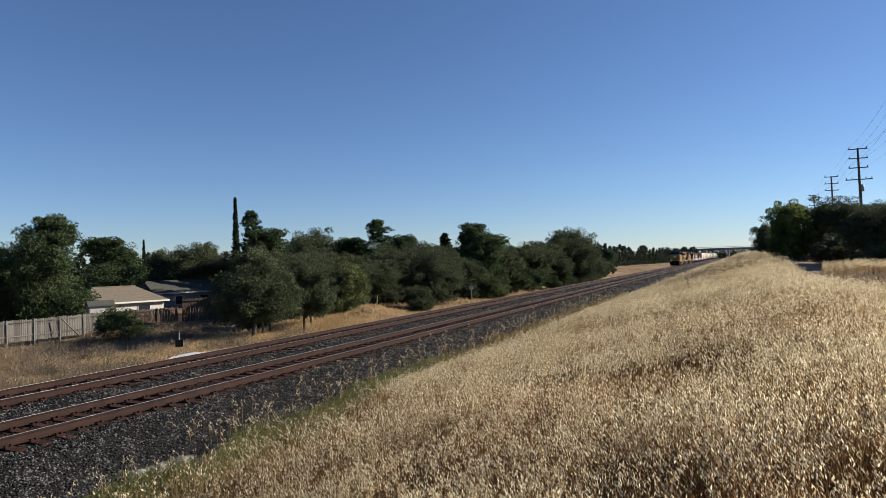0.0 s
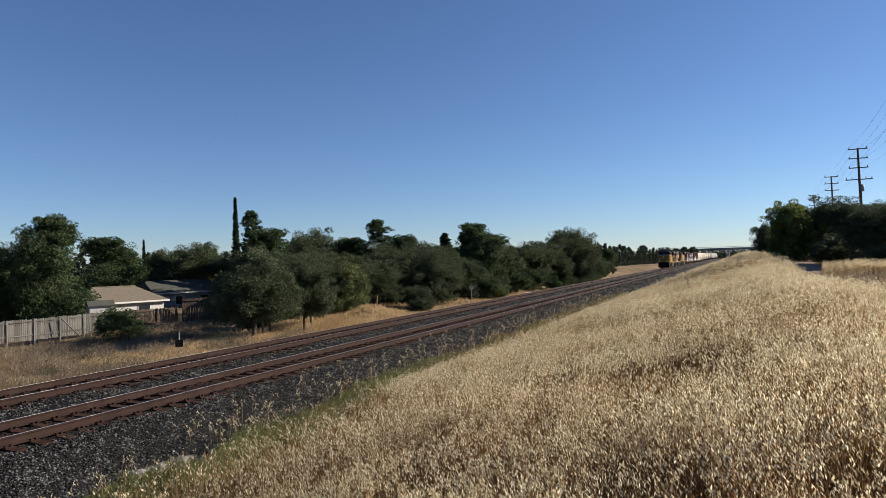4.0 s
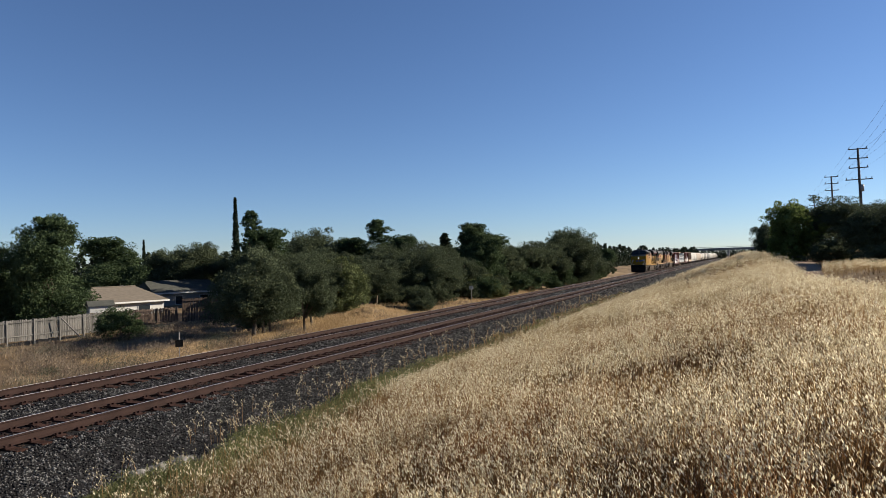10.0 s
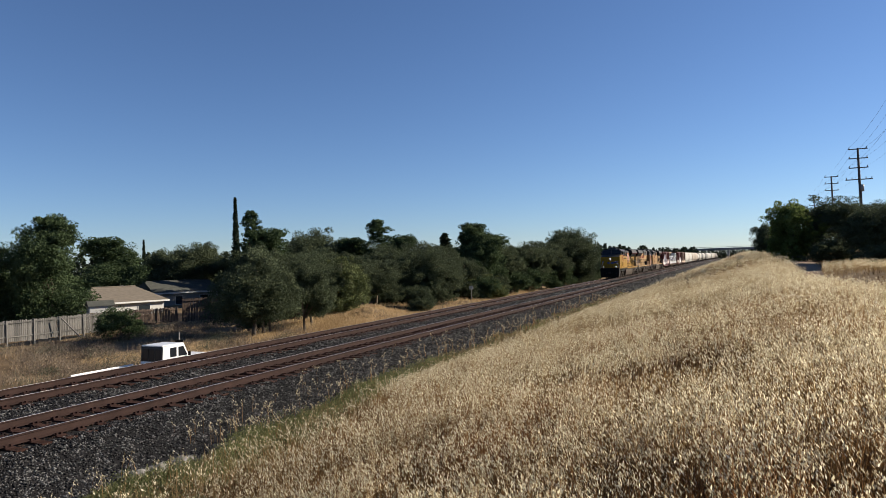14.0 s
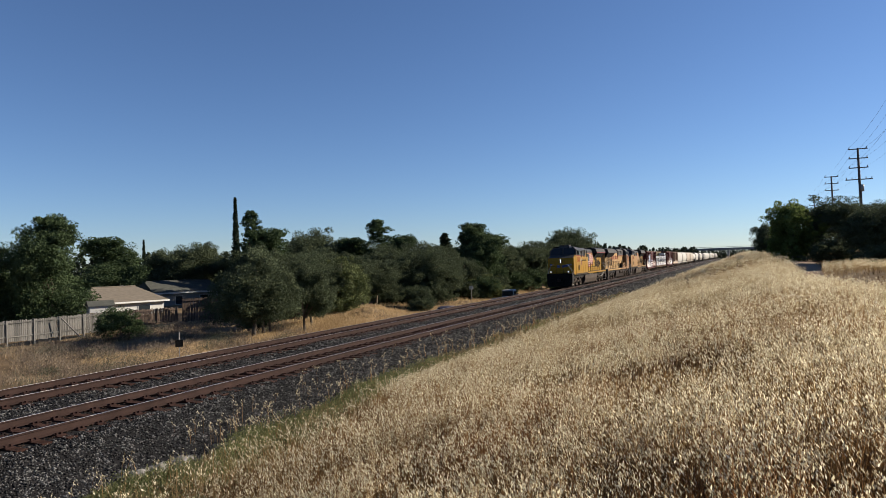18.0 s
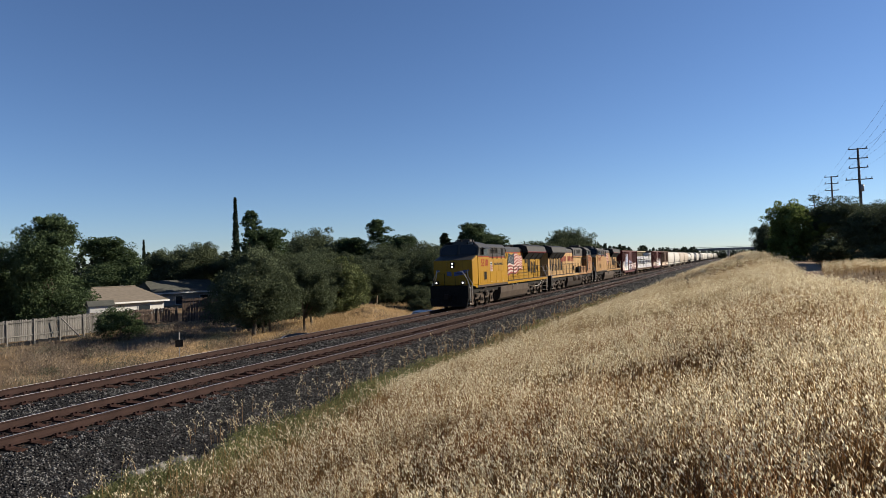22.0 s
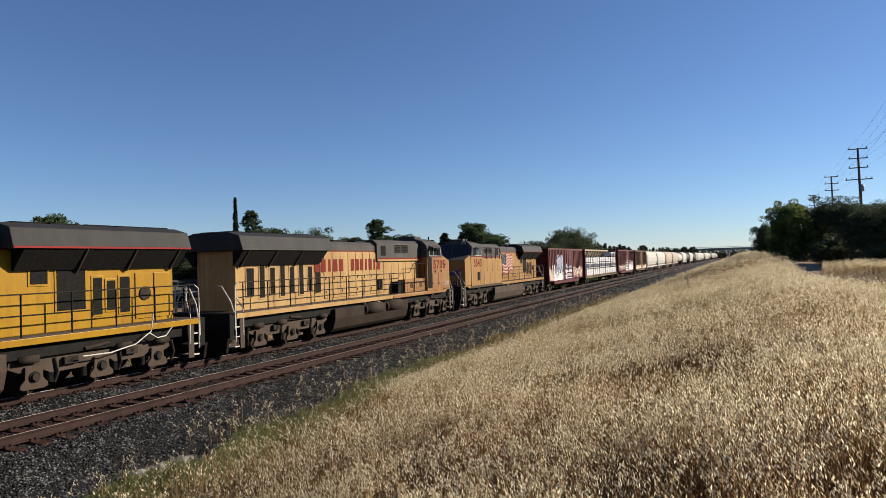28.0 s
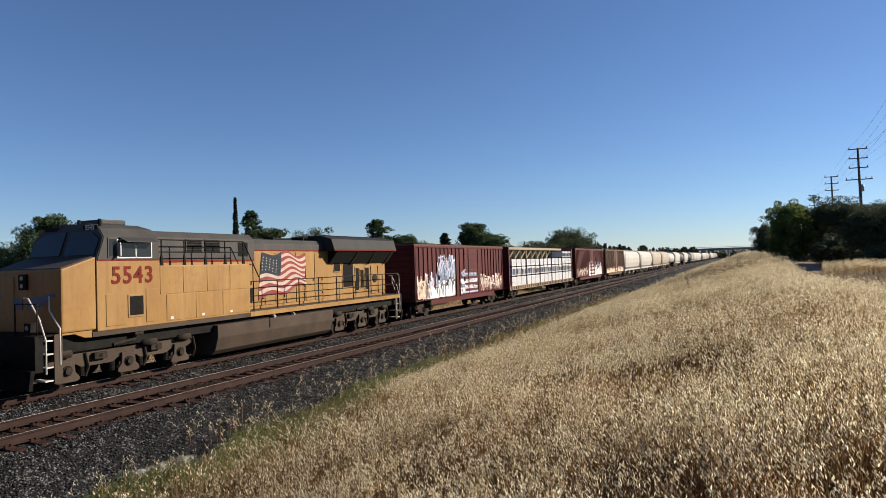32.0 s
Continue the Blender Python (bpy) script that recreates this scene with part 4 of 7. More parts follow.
def house(label, at, length, depth, eave, ridge, wall_mat, roof_mat, hip=2.2, windows=()):
    """Single-storey house; local x along the ridge, y to the rear, the street side at y = -depth/2."""
    hs = thing("house", label, "house", "houses behind the fence", at)
    part("wall", boxed(-length / 2, length / 2, -depth / 2, depth / 2, -0.5, eave, bevel=0.02), wall_mat, hs)
    o = 0.55
    L, D = length / 2 + o, depth / 2 + o
    bm = bmesh.new()
    low = [bm.verts.new(c) for c in ((-L, -D, eave), (L, -D, eave), (L, D, eave), (-L, D, eave))]
    low2 = [bm.verts.new((v.co.x, v.co.y, eave + 0.16)) for v in low]
    r0, r1 = bm.verts.new((-L + hip, 0, ridge)), bm.verts.new((L - hip, 0, ridge))
    bm.faces.new(low[::-1])
    for i in range(4):
        bm.faces.new((low[i], low[(i + 1) % 4], low2[(i + 1) % 4], low2[i]))
    bm.faces.new((low2[0], low2[1], r1, r0))
    bm.faces.new((low2[2], low2[3], r0, r1))
    bm.faces.new((low2[1], low2[2], r1))
    bm.faces.new((low2[3], low2[0], r0))
    roof = part("roof", bm, roof_mat, hs)
    part("ridge_cap", tubed([(-L + hip, 0, ridge + 0.02), (L - hip, 0, ridge + 0.02)], 0.09, 6), roof_mat, roof)
    for vx in (-length * 0.18, length * 0.12):
        part("vent", boxed(vx - 0.25, vx + 0.25, 0.25, 0.6, ridge - 0.45, ridge + 0.12, bevel=0.03), M_GREYWALL, roof, "grey roof vent")
    part("fascia", boxed(-L, L, -D - 0.03, -D - 0.003, eave - 0.02, eave + 0.18), M_FRAMEW, hs, "white fascia board")
    for wx, ww in windows:
        wi = part("window", boxed(wx - ww / 2, wx + ww / 2, -depth / 2 - 0.06, -depth / 2 - 0.003, 0.9, eave - 0.35), M_FRAMEW, hs, "white framed window")
        part("pane", boxed(wx - ww / 2 + 0.07, wx + ww / 2 - 0.07, -depth / 2 - 0.075, -depth / 2 - 0.062, 0.97, eave - 0.42), M_WINDOW, wi)
    return hs


house("low house with a tan hip roof and white walls", pose(-73.9, 61.8, -3.15, rz=73), 9.6, 7.2, 2.5, 4.5, M_WHITEWALL, M_ROOF, 2.6, ((-2.5, 1.6), (2.2, 1.6)))
house("grey house with a dark grey-green roof", pose(-78.6, 77.2, -2.7, rz=70), 9.8, 7.0, 2.6, 4.4, M_GREYWALL, M_ROOFG, 0.4, ((2.4, 1.4), (-1.5, 1.2)))
shed = thing("garden_shed", "small white garden shed with a dark roof", "shed", at=pose(-62.4, 50.4, -2.7, rz=60))
part("wall", boxed(-1.15, 1.15, -1.0, 1.0, -0.4, 2.45, bevel=0.02), M_WHITEWALL, shed)
part("roof", prism(bmesh.new(), [(-1.2, 2.45), (1.2, 2.45), (0.0, 3.0)], "x", -1.3, 1.3), M_ROOFG, shed, "dark shingled gable roof")
part("door", boxed(-0.4, 0.4, -1.05, -1.003, 0.05, 1.9), M_FRAMEW, shed)


BOARDS = {}


def board_mesh(wood, h):
    """One shared board mesh for each wood and height."""
    key = (wood.name, h)
    if key not in BOARDS:
        bm = boxed(-0.07, 0.07, -0.03, -0.006, -0.05, h, bevel=0.006)
        me = bpy.data.meshes.new("board")
        bm.to_mesh(me)
        bm.free()
        me.materials.append(wood)
        BOARDS[key] = me
    return BOARDS[key]


def fence(label, a, b, h, wood, base=-3.0, group="yard fences"):
    """Board fence from a to b in bays of about 2.4 m: posts, two rails and a row of boards in each bay."""
    a, b = Vector((*a, 0)), Vector((*b, 0))
    L = (b - a).length
    fe = thing("fence", label, "fence", group, Matrix.Translation((a.x, a.y, base)) @ Euler((0, 0, math.atan2(b.y - a.y, b.x - a.x))).to_matrix().to_4x4())
    n = max(1, round(L / 2.4))
    rr = random.Random(int(L * 100))
    for i in range(n + 1):
        u = L * i / n
        part("post", boxed(u - 0.06, u + 0.06, -0.16, -0.04, -0.4, h + 0.02, bevel=0.01), wood, fe)
        if i < n:
            v = L * (i + 1) / n
            for z in (0.35, h - 0.25):
                part("rail", boxed(u + 0.06, v - 0.06, -0.12, -0.07, z, z + 0.09), wood, fe)
            k = u
            while k < v - 0.08:
                bd = new("board", board_mesh(wood, h))
                bd.parent = fe
                bd.location = (k + 0.08, rr.uniform(-0.008, 0.008), rr.uniform(-0.06, 0.05))
                bd.rotation_euler = (0, rr.uniform(-0.012, 0.012), 0)
                k += 0.16
    return fe


fence("weathered grey board fence with leaning pickets", (-56.6, 20.0), (-55.8, 45.6), 1.75, M_WOODG, -2.32)
fence("dark brown board fence behind the shrub", (-58.6, 46.2), (-55.6, 54.4), 1.85, M_WOODB, -2.55)
fence("tall reddish brown board fence below the trees", (-54.6, 54.2), (-51.2, 58.6), 2.4, M_WOODB, -2.2)
brace = thing("fence_brace", "grey timber brace leaning on the fence", "timber", at=pose(-55.2, 40.6, -2.40))
part("timber", tubed([(0, 0, 1.75), (0.9, 1.2, -0.1)], 0.06, 6), M_WOODG, brace)

# ---- street signs ----
M_BLACKPLATE = surface("blackened_sign_back", (0.006, 0.006, 0.006), (0.016, 0.015, 0.014), 6, 0.9, spec=0.1)
sign = thing("marker_sign", "dark back of a small road sign on a thin post", "sign", at=pose(-33.8, 33.2, float(ground_z(-33.8, 33.2)), rz=45))
part("post", tubed([(0, 0, -0.3), (0, 0, 2.0)], 0.03, 8), M_GREYWALL, sign, "thin grey metal post")
part("plate", boxed(-0.24, 0.24, -0.08, -0.04, 1.02, 1.48, bevel=0.01), M_BLACKPLATE, sign, "dark weathered sign back")
sign2 = thing("street_sign", "pale road sign on a post beside the bushes", "sign", at=pose(-36.0, 91.5, float(ground_z(-36.0, 91.5))))
part("post", tubed([(0, 0, -0.3), (0, 0, 2.2)], 0.05, 8), M_GREYWALL, sign2, "grey metal post")
part("plate", boxed(-0.3, 0.3, -0.04, -0.02, 1.7, 2.2, bevel=0.004), M_FRAMEW, sign2, "pale weathered plate")

# ---- power line ----
M_INSUL = surface("insulator", (0.160, 0.152, 0.144), (0.224, 0.216, 0.208), 5, 0.35)


def power_pole(x, y, top, wide):
    gz = float(ground_z(x, y))
    po = thing("power_pole", "tall dark wooden power pole with several crossarms", "power pole", "power poles", pose(x, y, 0))
    part("pole", tubed([(0.25, 0, gz - 1), (0.1, 0, top * 0.6), (0, 0, top)], 0.24, 10, 0.15), M_POLE, po, smooth=True)
    arms = [(top - 0.15, 1.25), (top - 1.55, 1.25), (top - 2.95, 1.25)] + ([(top - 4.7, 1.75)] if wide else [])
    for z, w in arms:
        arm = part("crossarm", boxed(-w, w, -0.16, -0.04 + 0.0, z - 0.07, z + 0.07, bevel=0.01), M_POLE, po)
        for s in ((-1, 1) if w < 1.5 else (-1, -0.55, 0.55, 1)):
            part("insulator", tubed([(s * (w - 0.12), -0.1, z + 0.07), (s * (w - 0.12), -0.1, z + 0.32)], 0.06, 8), M_INSUL, arm)
    if wide:
        part("transformer", tubed([(0.35, -0.25, top - 6.5), (0.35, -0.25, top - 5.5)], 0.24, 12), M_INSUL, po, "grey cylindrical transformer", smooth=True)
        part("cable_riser", tubed([(0.24, -0.2, top - 6.5), (0.3, -0.2, top - 14.0)], 0.05, 6), M_WIRE, po)
    return po


POLES = ((14.9, 72.0, 18.3, True), (16.9, 115.8, 18.5, True), (18.3, 159.0, 18.8, False), (19.8, 210.0, 19.0, False), (21.4, 262.0, 19.2, False))
for q in POLES:
    power_pole(*q)
wires = thing("power_lines", "thin dark overhead wires sagging between the poles", "wires")
for (x0, y0, t0, w0), (x1, y1, t1, w1) in zip(POLES, POLES[1:]):
    for dz, dx in ((0.17, -1.13), (0.17, 1.13), (-1.23, -1.13), (-1.23, 1.13), (-2.63, -1.13), (-2.63, 1.13)):
        pts = []
        for i in range(9):
            t = i / 8
            pts.append((x0 + (x1 - x0) * t + dx, y0 + (y1 - y0) * t - 0.1, t0 + (t1 - t0) * t + dz - 0.6 * 4 * t * (1 - t)))
        part("wire", tubed(pts, 0.009, 4), M_WIRE, wires)

# ---- road overpass far along the line ----
M_CONC = surface("bridge_concrete", (0.131, 0.131, 0.131), (0.197, 0.190, 0.184), 0.3, 0.9, fine=3, objcoord=False)
bridge = thing("overpass", "low concrete road overpass crossing the railway far off", "bridge", at=pose(0, 612, 0, rz=-1.5))
part("deck", boxed(-62, 62, -6, 6, 7.0, 8.4, bevel=0.05), M_CONC, bridge)
for side_y in (-6.0, 5.8):
    part("railing", boxed(-62, 62, side_y, side_y + 0.2, 8.4, 8.75), M_CONC, bridge, "pale parapet")
    part("top_rail", tubed([(-62, side_y + 0.1, 9.7), (62, side_y + 0.1, 9.7)], 0.09, 6), M_INSUL, bridge)
    for i in range(22):
        part("rail_post", tubed([(-62 + i * 5.9, side_y + 0.1, 8.7), (-62 + i * 5.9, side_y + 0.1, 9.7)], 0.07, 5), M_INSUL, bridge)
for px in (-34, -7, 14, 42):
    part("pier", boxed(px - 0.7, px + 0.7, -5, 5, -3, 7.0, bevel=0.05), M_CONC, bridge)
for sx in (-1, 1):
    part("abutment", prism(bmesh.new(), [(sx * 62, 8.4), (sx * 62, -3.5), (sx * 110, -3.5)], "y", -6, 6), M_CONC, bridge)


# ---- train: materials ----
def paint(name, base, faded, grime, amount=0.35, rough=0.42, rust=0.0):
    """Weathered car paint: broad fading, vertical run marks, and scattered rust blooms."""
    m = surface(name, base, faded, 0.9, rough, bump=0.06, fine=14, dirt=grime, dirt_amount=amount, dirt_scale=0.55, stretch=(1.3, 1.3, 0.3), objcoord=True)
    nt = m.node_tree
    nd, ln = nt.nodes, nt.links
    bsdf = nd["Principled BSDF"]
    bsdf.inputs["Specular IOR Level"].default_value = 0.18
    co = nd.new("ShaderNodeTexCoord")
    src = bsdf.inputs["Base Color"].links[0].from_socket
    for scale, stretch, lo, hi, amt, col in ((1.0, (5, 5, 0.35), 0.52, 0.78, 0.55, grime), (1.0, (9, 9, 5), 0.62, 0.72, rust, (0.060, 0.022, 0.010)), (1.0, (0.5, 0.5, 1.6), 0.50, 0.70, rust * 0.8, tuple(0.62 * a + 0.38 * b for a, b in zip(grime, (0.075, 0.030, 0.012))))):
        if not amt:
            continue
        mp = nd.new("ShaderNodeMapping")
        mp.inputs["Scale"].default_value = stretch
        mp.inputs["Location"].default_value = (3.1 * amt, 7.7, 1.3)
        ln.new(co.outputs["Object"], mp.inputs[0])
        nz = nd.new("ShaderNodeTexNoise")
        nz.inputs["Scale"].default_value = scale
        nz.inputs["Detail"].default_value = 7
        nz.inputs["Roughness"].default_value = 0.62
        ln.new(mp.outputs[0], nz.inputs["Vector"])
        rg = nd.new("ShaderNodeMapRange")
        rg.inputs["From Min"].default_value = lo
        rg.inputs["From Max"].default_value = hi
        rg.inputs["To Max"].default_value = amt
        ln.new(nz.outputs[0], rg.inputs["Value"])
        mx = nd.new("ShaderNodeMix")
        mx.data_type = "RGBA"
        mx.inputs["B"].default_value = (*col, 1)
        ln.new(rg.outputs[0], mx.inputs["Factor"])
        ln.new(src, mx.inputs["A"])
        src = mx.outputs["Result"]
    ln.new(src, bsdf.inputs["Base Color"])
    return m


Y_NEW = paint("bright_armour_yellow", (0.232, 0.120, 0.0014), (0.264, 0.144, 0.0026), (0.120, 0.052, 0.006), 0.30, rust=0.28)
Y_FADED = paint("faded_cream_yellow", (0.270, 0.162, 0.058), (0.335, 0.218, 0.092), (0.150, 0.072, 0.026), 0.40, 0.6, rust=0.22)
Y_RUSTY = paint("rust_stained_orange", (0.200, 0.094, 0.030), (0.245, 0.128, 0.046), (0.100, 0.040, 0.016), 0.60, 0.6, rust=0.5)
Y_DUSTY = paint("dusty_yellow", (0.220, 0.118, 0.034), (0.268, 0.158, 0.056), (0.130, 0.058, 0.020), 0.45, 0.55, rust=0.32)
G_NEW = paint("harbour_grey", (0.030, 0.029, 0.029), (0.046, 0.045, 0.044), (0.018, 0.016, 0.015), 0.3, 0.5)
# radiator wing only: its faint lighting is put into a darker grey
G_WING = paint("shaded_wing_grey", (0.015, 0.015, 0.015), (0.026, 0.025, 0.025), (0.010, 0.009, 0.009), 0.4, 0.7)
G_OLD = paint("dusty_grey", (0.036, 0.034, 0.033), (0.058, 0.055, 0.052), (0.026, 0.021, 0.019), 0.5, 0.65)
RED = surface("red_stripe", (0.150, 0.010, 0.010), (0.190, 0.018, 0.016), 3, 0.6, spec=0.1)
REDF = surface("faded_red_lettering", (0.095, 0.010, 0.007), (0.14, 0.020, 0.013), 3, 0.7, fine=20, spec=0.08)
BLUE = surface("navy_blue", (0.02, 0.03, 0.10), (0.03, 0.045, 0.14), 4, 0.5)
WHITE = surface("dusty_white", (0.357, 0.334, 0.311), (0.426, 0.403, 0.374), 3, 0.6)
PINK = surface("faded_stripe", (0.165, 0.034, 0.032), (0.215, 0.060, 0.054), 3, 0.7, spec=0.1)
PALE = surface("faded_white_stripe", (0.320, 0.240, 0.205), (0.410, 0.325, 0.290), 3, 0.7, spec=0.1)
SLATE = surface("faded_star_field", (0.014, 0.018, 0.026), (0.034, 0.040, 0.048), 6, 0.7, spec=0.1)
BLACK = surface("black_steel", (0.0035, 0.0032, 0.003), (0.011, 0.010, 0.009), 5, 0.8, bump=0.1, spec=0.12)
DARK = surface("dark_grille", (0.004, 0.004, 0.004), (0.013, 0.012, 0.011), 12, 0.9, spec=0.1)
TRUCK = surface("dusty_truck_grey", (0.008, 0.0058, 0.0045), (0.036, 0.027, 0.021), 3.5, 0.85, bump=0.15, fine=20, spec=0.15, dirt=(0.008, 0.0055, 0.0042), dirt_amount=0.5, dirt_scale=2)
TANKD = surface("grimy_tank_brown", (0.019, 0.013, 0.010), (0.032, 0.023, 0.018), 1.5, 0.85, fine=14, spec=0.12, dirt=(0.010, 0.007, 0.006), dirt_amount=0.5, dirt_scale=1.2)
TANKG = surface("dusty_tank_grey", (0.043, 0.030, 0.022), (0.062, 0.046, 0.035), 1.5, 0.8, fine=14, spec=0.15, dirt=(0.020, 0.015, 0.011), dirt_amount=0.4, dirt_scale=1.2)
WHEEL = surface("brown_wheel_steel", (0.012, 0.008, 0.006), (0.026, 0.018, 0.013), 5, 0.8, spec=0.15)
TREAD = surface("bright_wheel_rim", (0.30, 0.28, 0.26), (0.42, 0.40, 0.37), 5, 0.4, metal=0.8)
ALU = surface("aluminium_frame", (0.357, 0.351, 0.346), (0.414, 0.409, 0.403), 5, 0.4, metal=0.5)
CABGLASS = glassy("cab_glass", (0.012, 0.014, 0.017))
LAMP_ON = glow("lit_headlight", (1.0, 0.93, 0.80), 1.2)
LENS = glassy("lamp_lens", (0.25, 0.25, 0.24))

WHEELSETS = []      # (object, pivot in its parent's space, radius)


def lettering(text, size, material, parent, x, y, z, side, name="lettering", squeeze=1.0, spacing=1.0):
    """Built-in font turned into a mesh on a side wall: reads from the +x or -x side."""
    cu = bpy.data.curves.new("txt", "FONT")
    cu.body = text
    cu.size = size
    cu.extrude = 0.003
    cu.space_character = spacing
    cu.offset = size * 0.02
    cu.align_x = "CENTER"
    cu.align_y = "CENTER"
    tmp = bpy.data.objects.new("txt", cu)
    me = bpy.data.meshes.new_from_object(tmp)
    bpy.data.objects.remove(tmp)
    bpy.data.curves.remove(cu)
    me.materials.clear()
    me.materials.append(material)
    ob = new(name, me)
    ob.parent = parent
    m = Matrix(((0, 0, side, x), (side * squeeze, 0, 0, y), (0, 1, 0, z), (0, 0, 0, 1)))
    ob.matrix_basis = m
    return ob


def wheelset(parent, y, r, cover=False):
    """Axle with two flanged wheels, centred on its own origin so that it can roll."""
    bm = bmesh.new()
    for s in (-1, 1):
        tube(bm, [(s * 0.68, 0, 0), (s * 0.70, 0, 0), (s * 0.82, 0, 0)], r, 28)
        tube(bm, [(s * 0.655, 0, 0), (s * 0.68, 0, 0)], r + 0.028, 28)
        tube(bm, [(s * 0.82, 0, 0), (s * 0.86, 0, 0)], 0.16, 12)
    tube(bm, [(-0.68, 0, 0), (0.68, 0, 0)], 0.09, 10)
    ob = part("wheelset", bm, WHEEL, parent)
    ob.location = (0, y, r)
    WHEELSETS.append((ob, (0, y, r), r))
    return ob


def loco_truck(loco, yc):
    tr = part("truck", boxed(-0.9, 0.9, yc - 2.3, yc + 2.3, 0.72, 0.98, bevel=0.03), BLACK, loco, "dusty grey three-axle truck")
    for k in (-1, 0, 1):
        wheelset(tr, yc + 2.07 * k, 0.53)
    for s in (-1, 1):
        bm = bmesh.new()
        prism(bm, [(yc - 2.75, 0.80), (yc - 2.45, 0.66), (yc - 1.75, 0.66), (yc - 1.55, 0.55), (yc - 0.5, 0.55), (yc - 0.35, 0.66), (yc + 0.35, 0.66), (yc + 0.5, 0.55),
                   (yc + 1.55, 0.55), (yc + 1.75, 0.66), (yc + 2.45, 0.66), (yc + 2.75, 0.80), (yc + 2.7, 0.98), (yc + 1.2, 1.02), (yc, 0.95), (yc - 1.2, 1.02), (yc - 2.7, 0.98)],
              "x", s * 0.98, s * 1.18, bevel=0.015)
        part("side_frame", bm, TANKG, tr)
        for k in (-1, 0, 1):
            ya = yc + 2.07 * k
            bm = bmesh.new()
            prism(bm, [(ya - 0.40, 0.24), (ya - 0.30, 0.19), (ya + 0.30, 0.19), (ya + 0.40, 0.24), (ya + 0.38, 0.34), (ya + 0.26, 0.46), (ya + 0.24, 0.80), (ya - 0.24, 0.80), (ya - 0.26, 0.46), (ya - 0.38, 0.34)], "x", s * 1.185, s * 1.26, bevel=0.02)
            part("journal_box", bm, TANKG, tr)
            cap = part("bearing_cap", tubed([(s * 1.26, ya, 0.52), (s * 1.29, ya, 0.52)], 0.15, 16), BLACK, tr)
            part("cap_ring", tubed([(s * 1.29, ya, 0.52), (s * 1.34, ya, 0.52)], 0.10, 14), TRUCK, cap)
            part("brake_hanger", tubed([(s * 1.2, ya + 0.62, 0.95), (s * 1.22, ya + 0.70, 0.55), (s * 1.15, ya + 0.64, 0.28)], 0.045, 6), TRUCK, tr)
            for dy in (-0.52, 0.52):
                if abs(k * 2.07 + dy) < 2.4:
                    bm = bmesh.new()
                    for j in range(5):
                        tube(bm, [(s * 1.10, ya + dy, 0.30 + j * 0.058), (s * 1.10, ya + dy, 0.335 + j * 0.058)], 0.115, 10)
                    part("spring", bm, BLACK, tr)
        for dy in (-2.25, 0.75, 2.2):
            part("brake_cylinder", tubed([(s * 1.25, yc + dy - 0.28, 1.0), (s * 1.25, yc + dy + 0.28, 1.0)], 0.12, 12), TRUCK, tr, smooth=True)
        part("brake_pipe", tubed([(s * 1.28, yc - 2.6, 1.06), (s * 1.28, yc - 1.2, 1.12), (s * 1.28, yc + 0.3, 1.08), (s * 1.28, yc + 2.6, 1.14)], 0.025, 6), BLACK, tr)
        for dy in (-1.0, 1.05):
            part("lateral_stop", boxed(min(s * 1.17, s * 1.30), max(s * 1.17, s * 1.30), yc + dy - 0.22, yc + dy + 0.22, 0.72, 0.92, bevel=0.02), TRUCK, tr)
            part("frame_hole", tubed([(s * 1.30, yc + dy, 0.82), (s * 1.306, yc + dy, 0.82)], 0.06, 10), DARK, tr)
        part("slack_rod", tubed([(s * 1.27, yc - 2.5, 1.16), (s * 1.27, yc - 0.4, 1.20), (s * 1.27, yc + 1.6, 1.27), (s * 1.27, yc + 2.5, 1.22)], 0.03, 6), TRUCK, tr)
        part("damper", tubed([(s * 1.3, yc - 0.6, 1.08), (s * 1.3, yc + 0.2, 1.16)], 0.06, 8), TRUCK, tr)
        part("sand_pipe", tubed([(s * 1.2, yc + 2.62, 0.95), (s * 1.1, yc + 2.72, 0.5), (s * 0.85, yc + 2.7, 0.2)], 0.03, 6), BLACK, tr)
    return tr


def flag_decal(loco, x, y0, y1, z0, z1, side):
    """Waving flag painted on the hood: a star field and thirteen wavy stripes, in pieces of paint film."""
    n, rows = 28, 13
    V, Q, I = [], [], []
    for j in range(rows + 1):
        for i in range(n + 1):
            t = i / n
            yy = y0 + (y1 - y0) * t
            zz = z0 + (z1 - z0) * (0.12 + 0.80 * j / rows) + 0.13 * math.sin(t * 10.5 - 0.9 + 0.25 * j) * min(1, 0.4 + t) - 0.42 * (1 - t) * (1 - j / rows) ** 2
            yy += 0.28 * (j / rows) * (1 - t) + 0.05 * math.sin(j * 0.8) * t
            V.append((x, yy, zz))
    for j in range(rows):
        for i in range(n):
            a = j * (n + 1) + i
            Q.append((a, a + 1, a + n + 2, a + n + 1))
            I.append(2 if (i < n * 0.40 and j >= 6) else (0 if j % 2 == 0 else 1))
    ob = sheet("flag_decal", V, Q, None, loco, [PINK, PALE, SLATE], I)
    ob["label"] = "faded waving flag of red and white stripes"
    st = bmesh.new()
    rr = random.Random(3)
    for j in range(5):
        for i in range(5):
            a = V[(7 + j) * (n + 1) + 1 + 2 * i]
            d = 0.02
            box(st, a[0] + side * 0.002, a[0] + side * 0.004, a[1] - d, a[1] + d, a[2] + 0.02 - d, a[2] + 0.02 + d)
    part("stars", st, WHITE, ob)
    return ob


def mirrored(fn):
    for s in (-1, 1):
        fn(s)


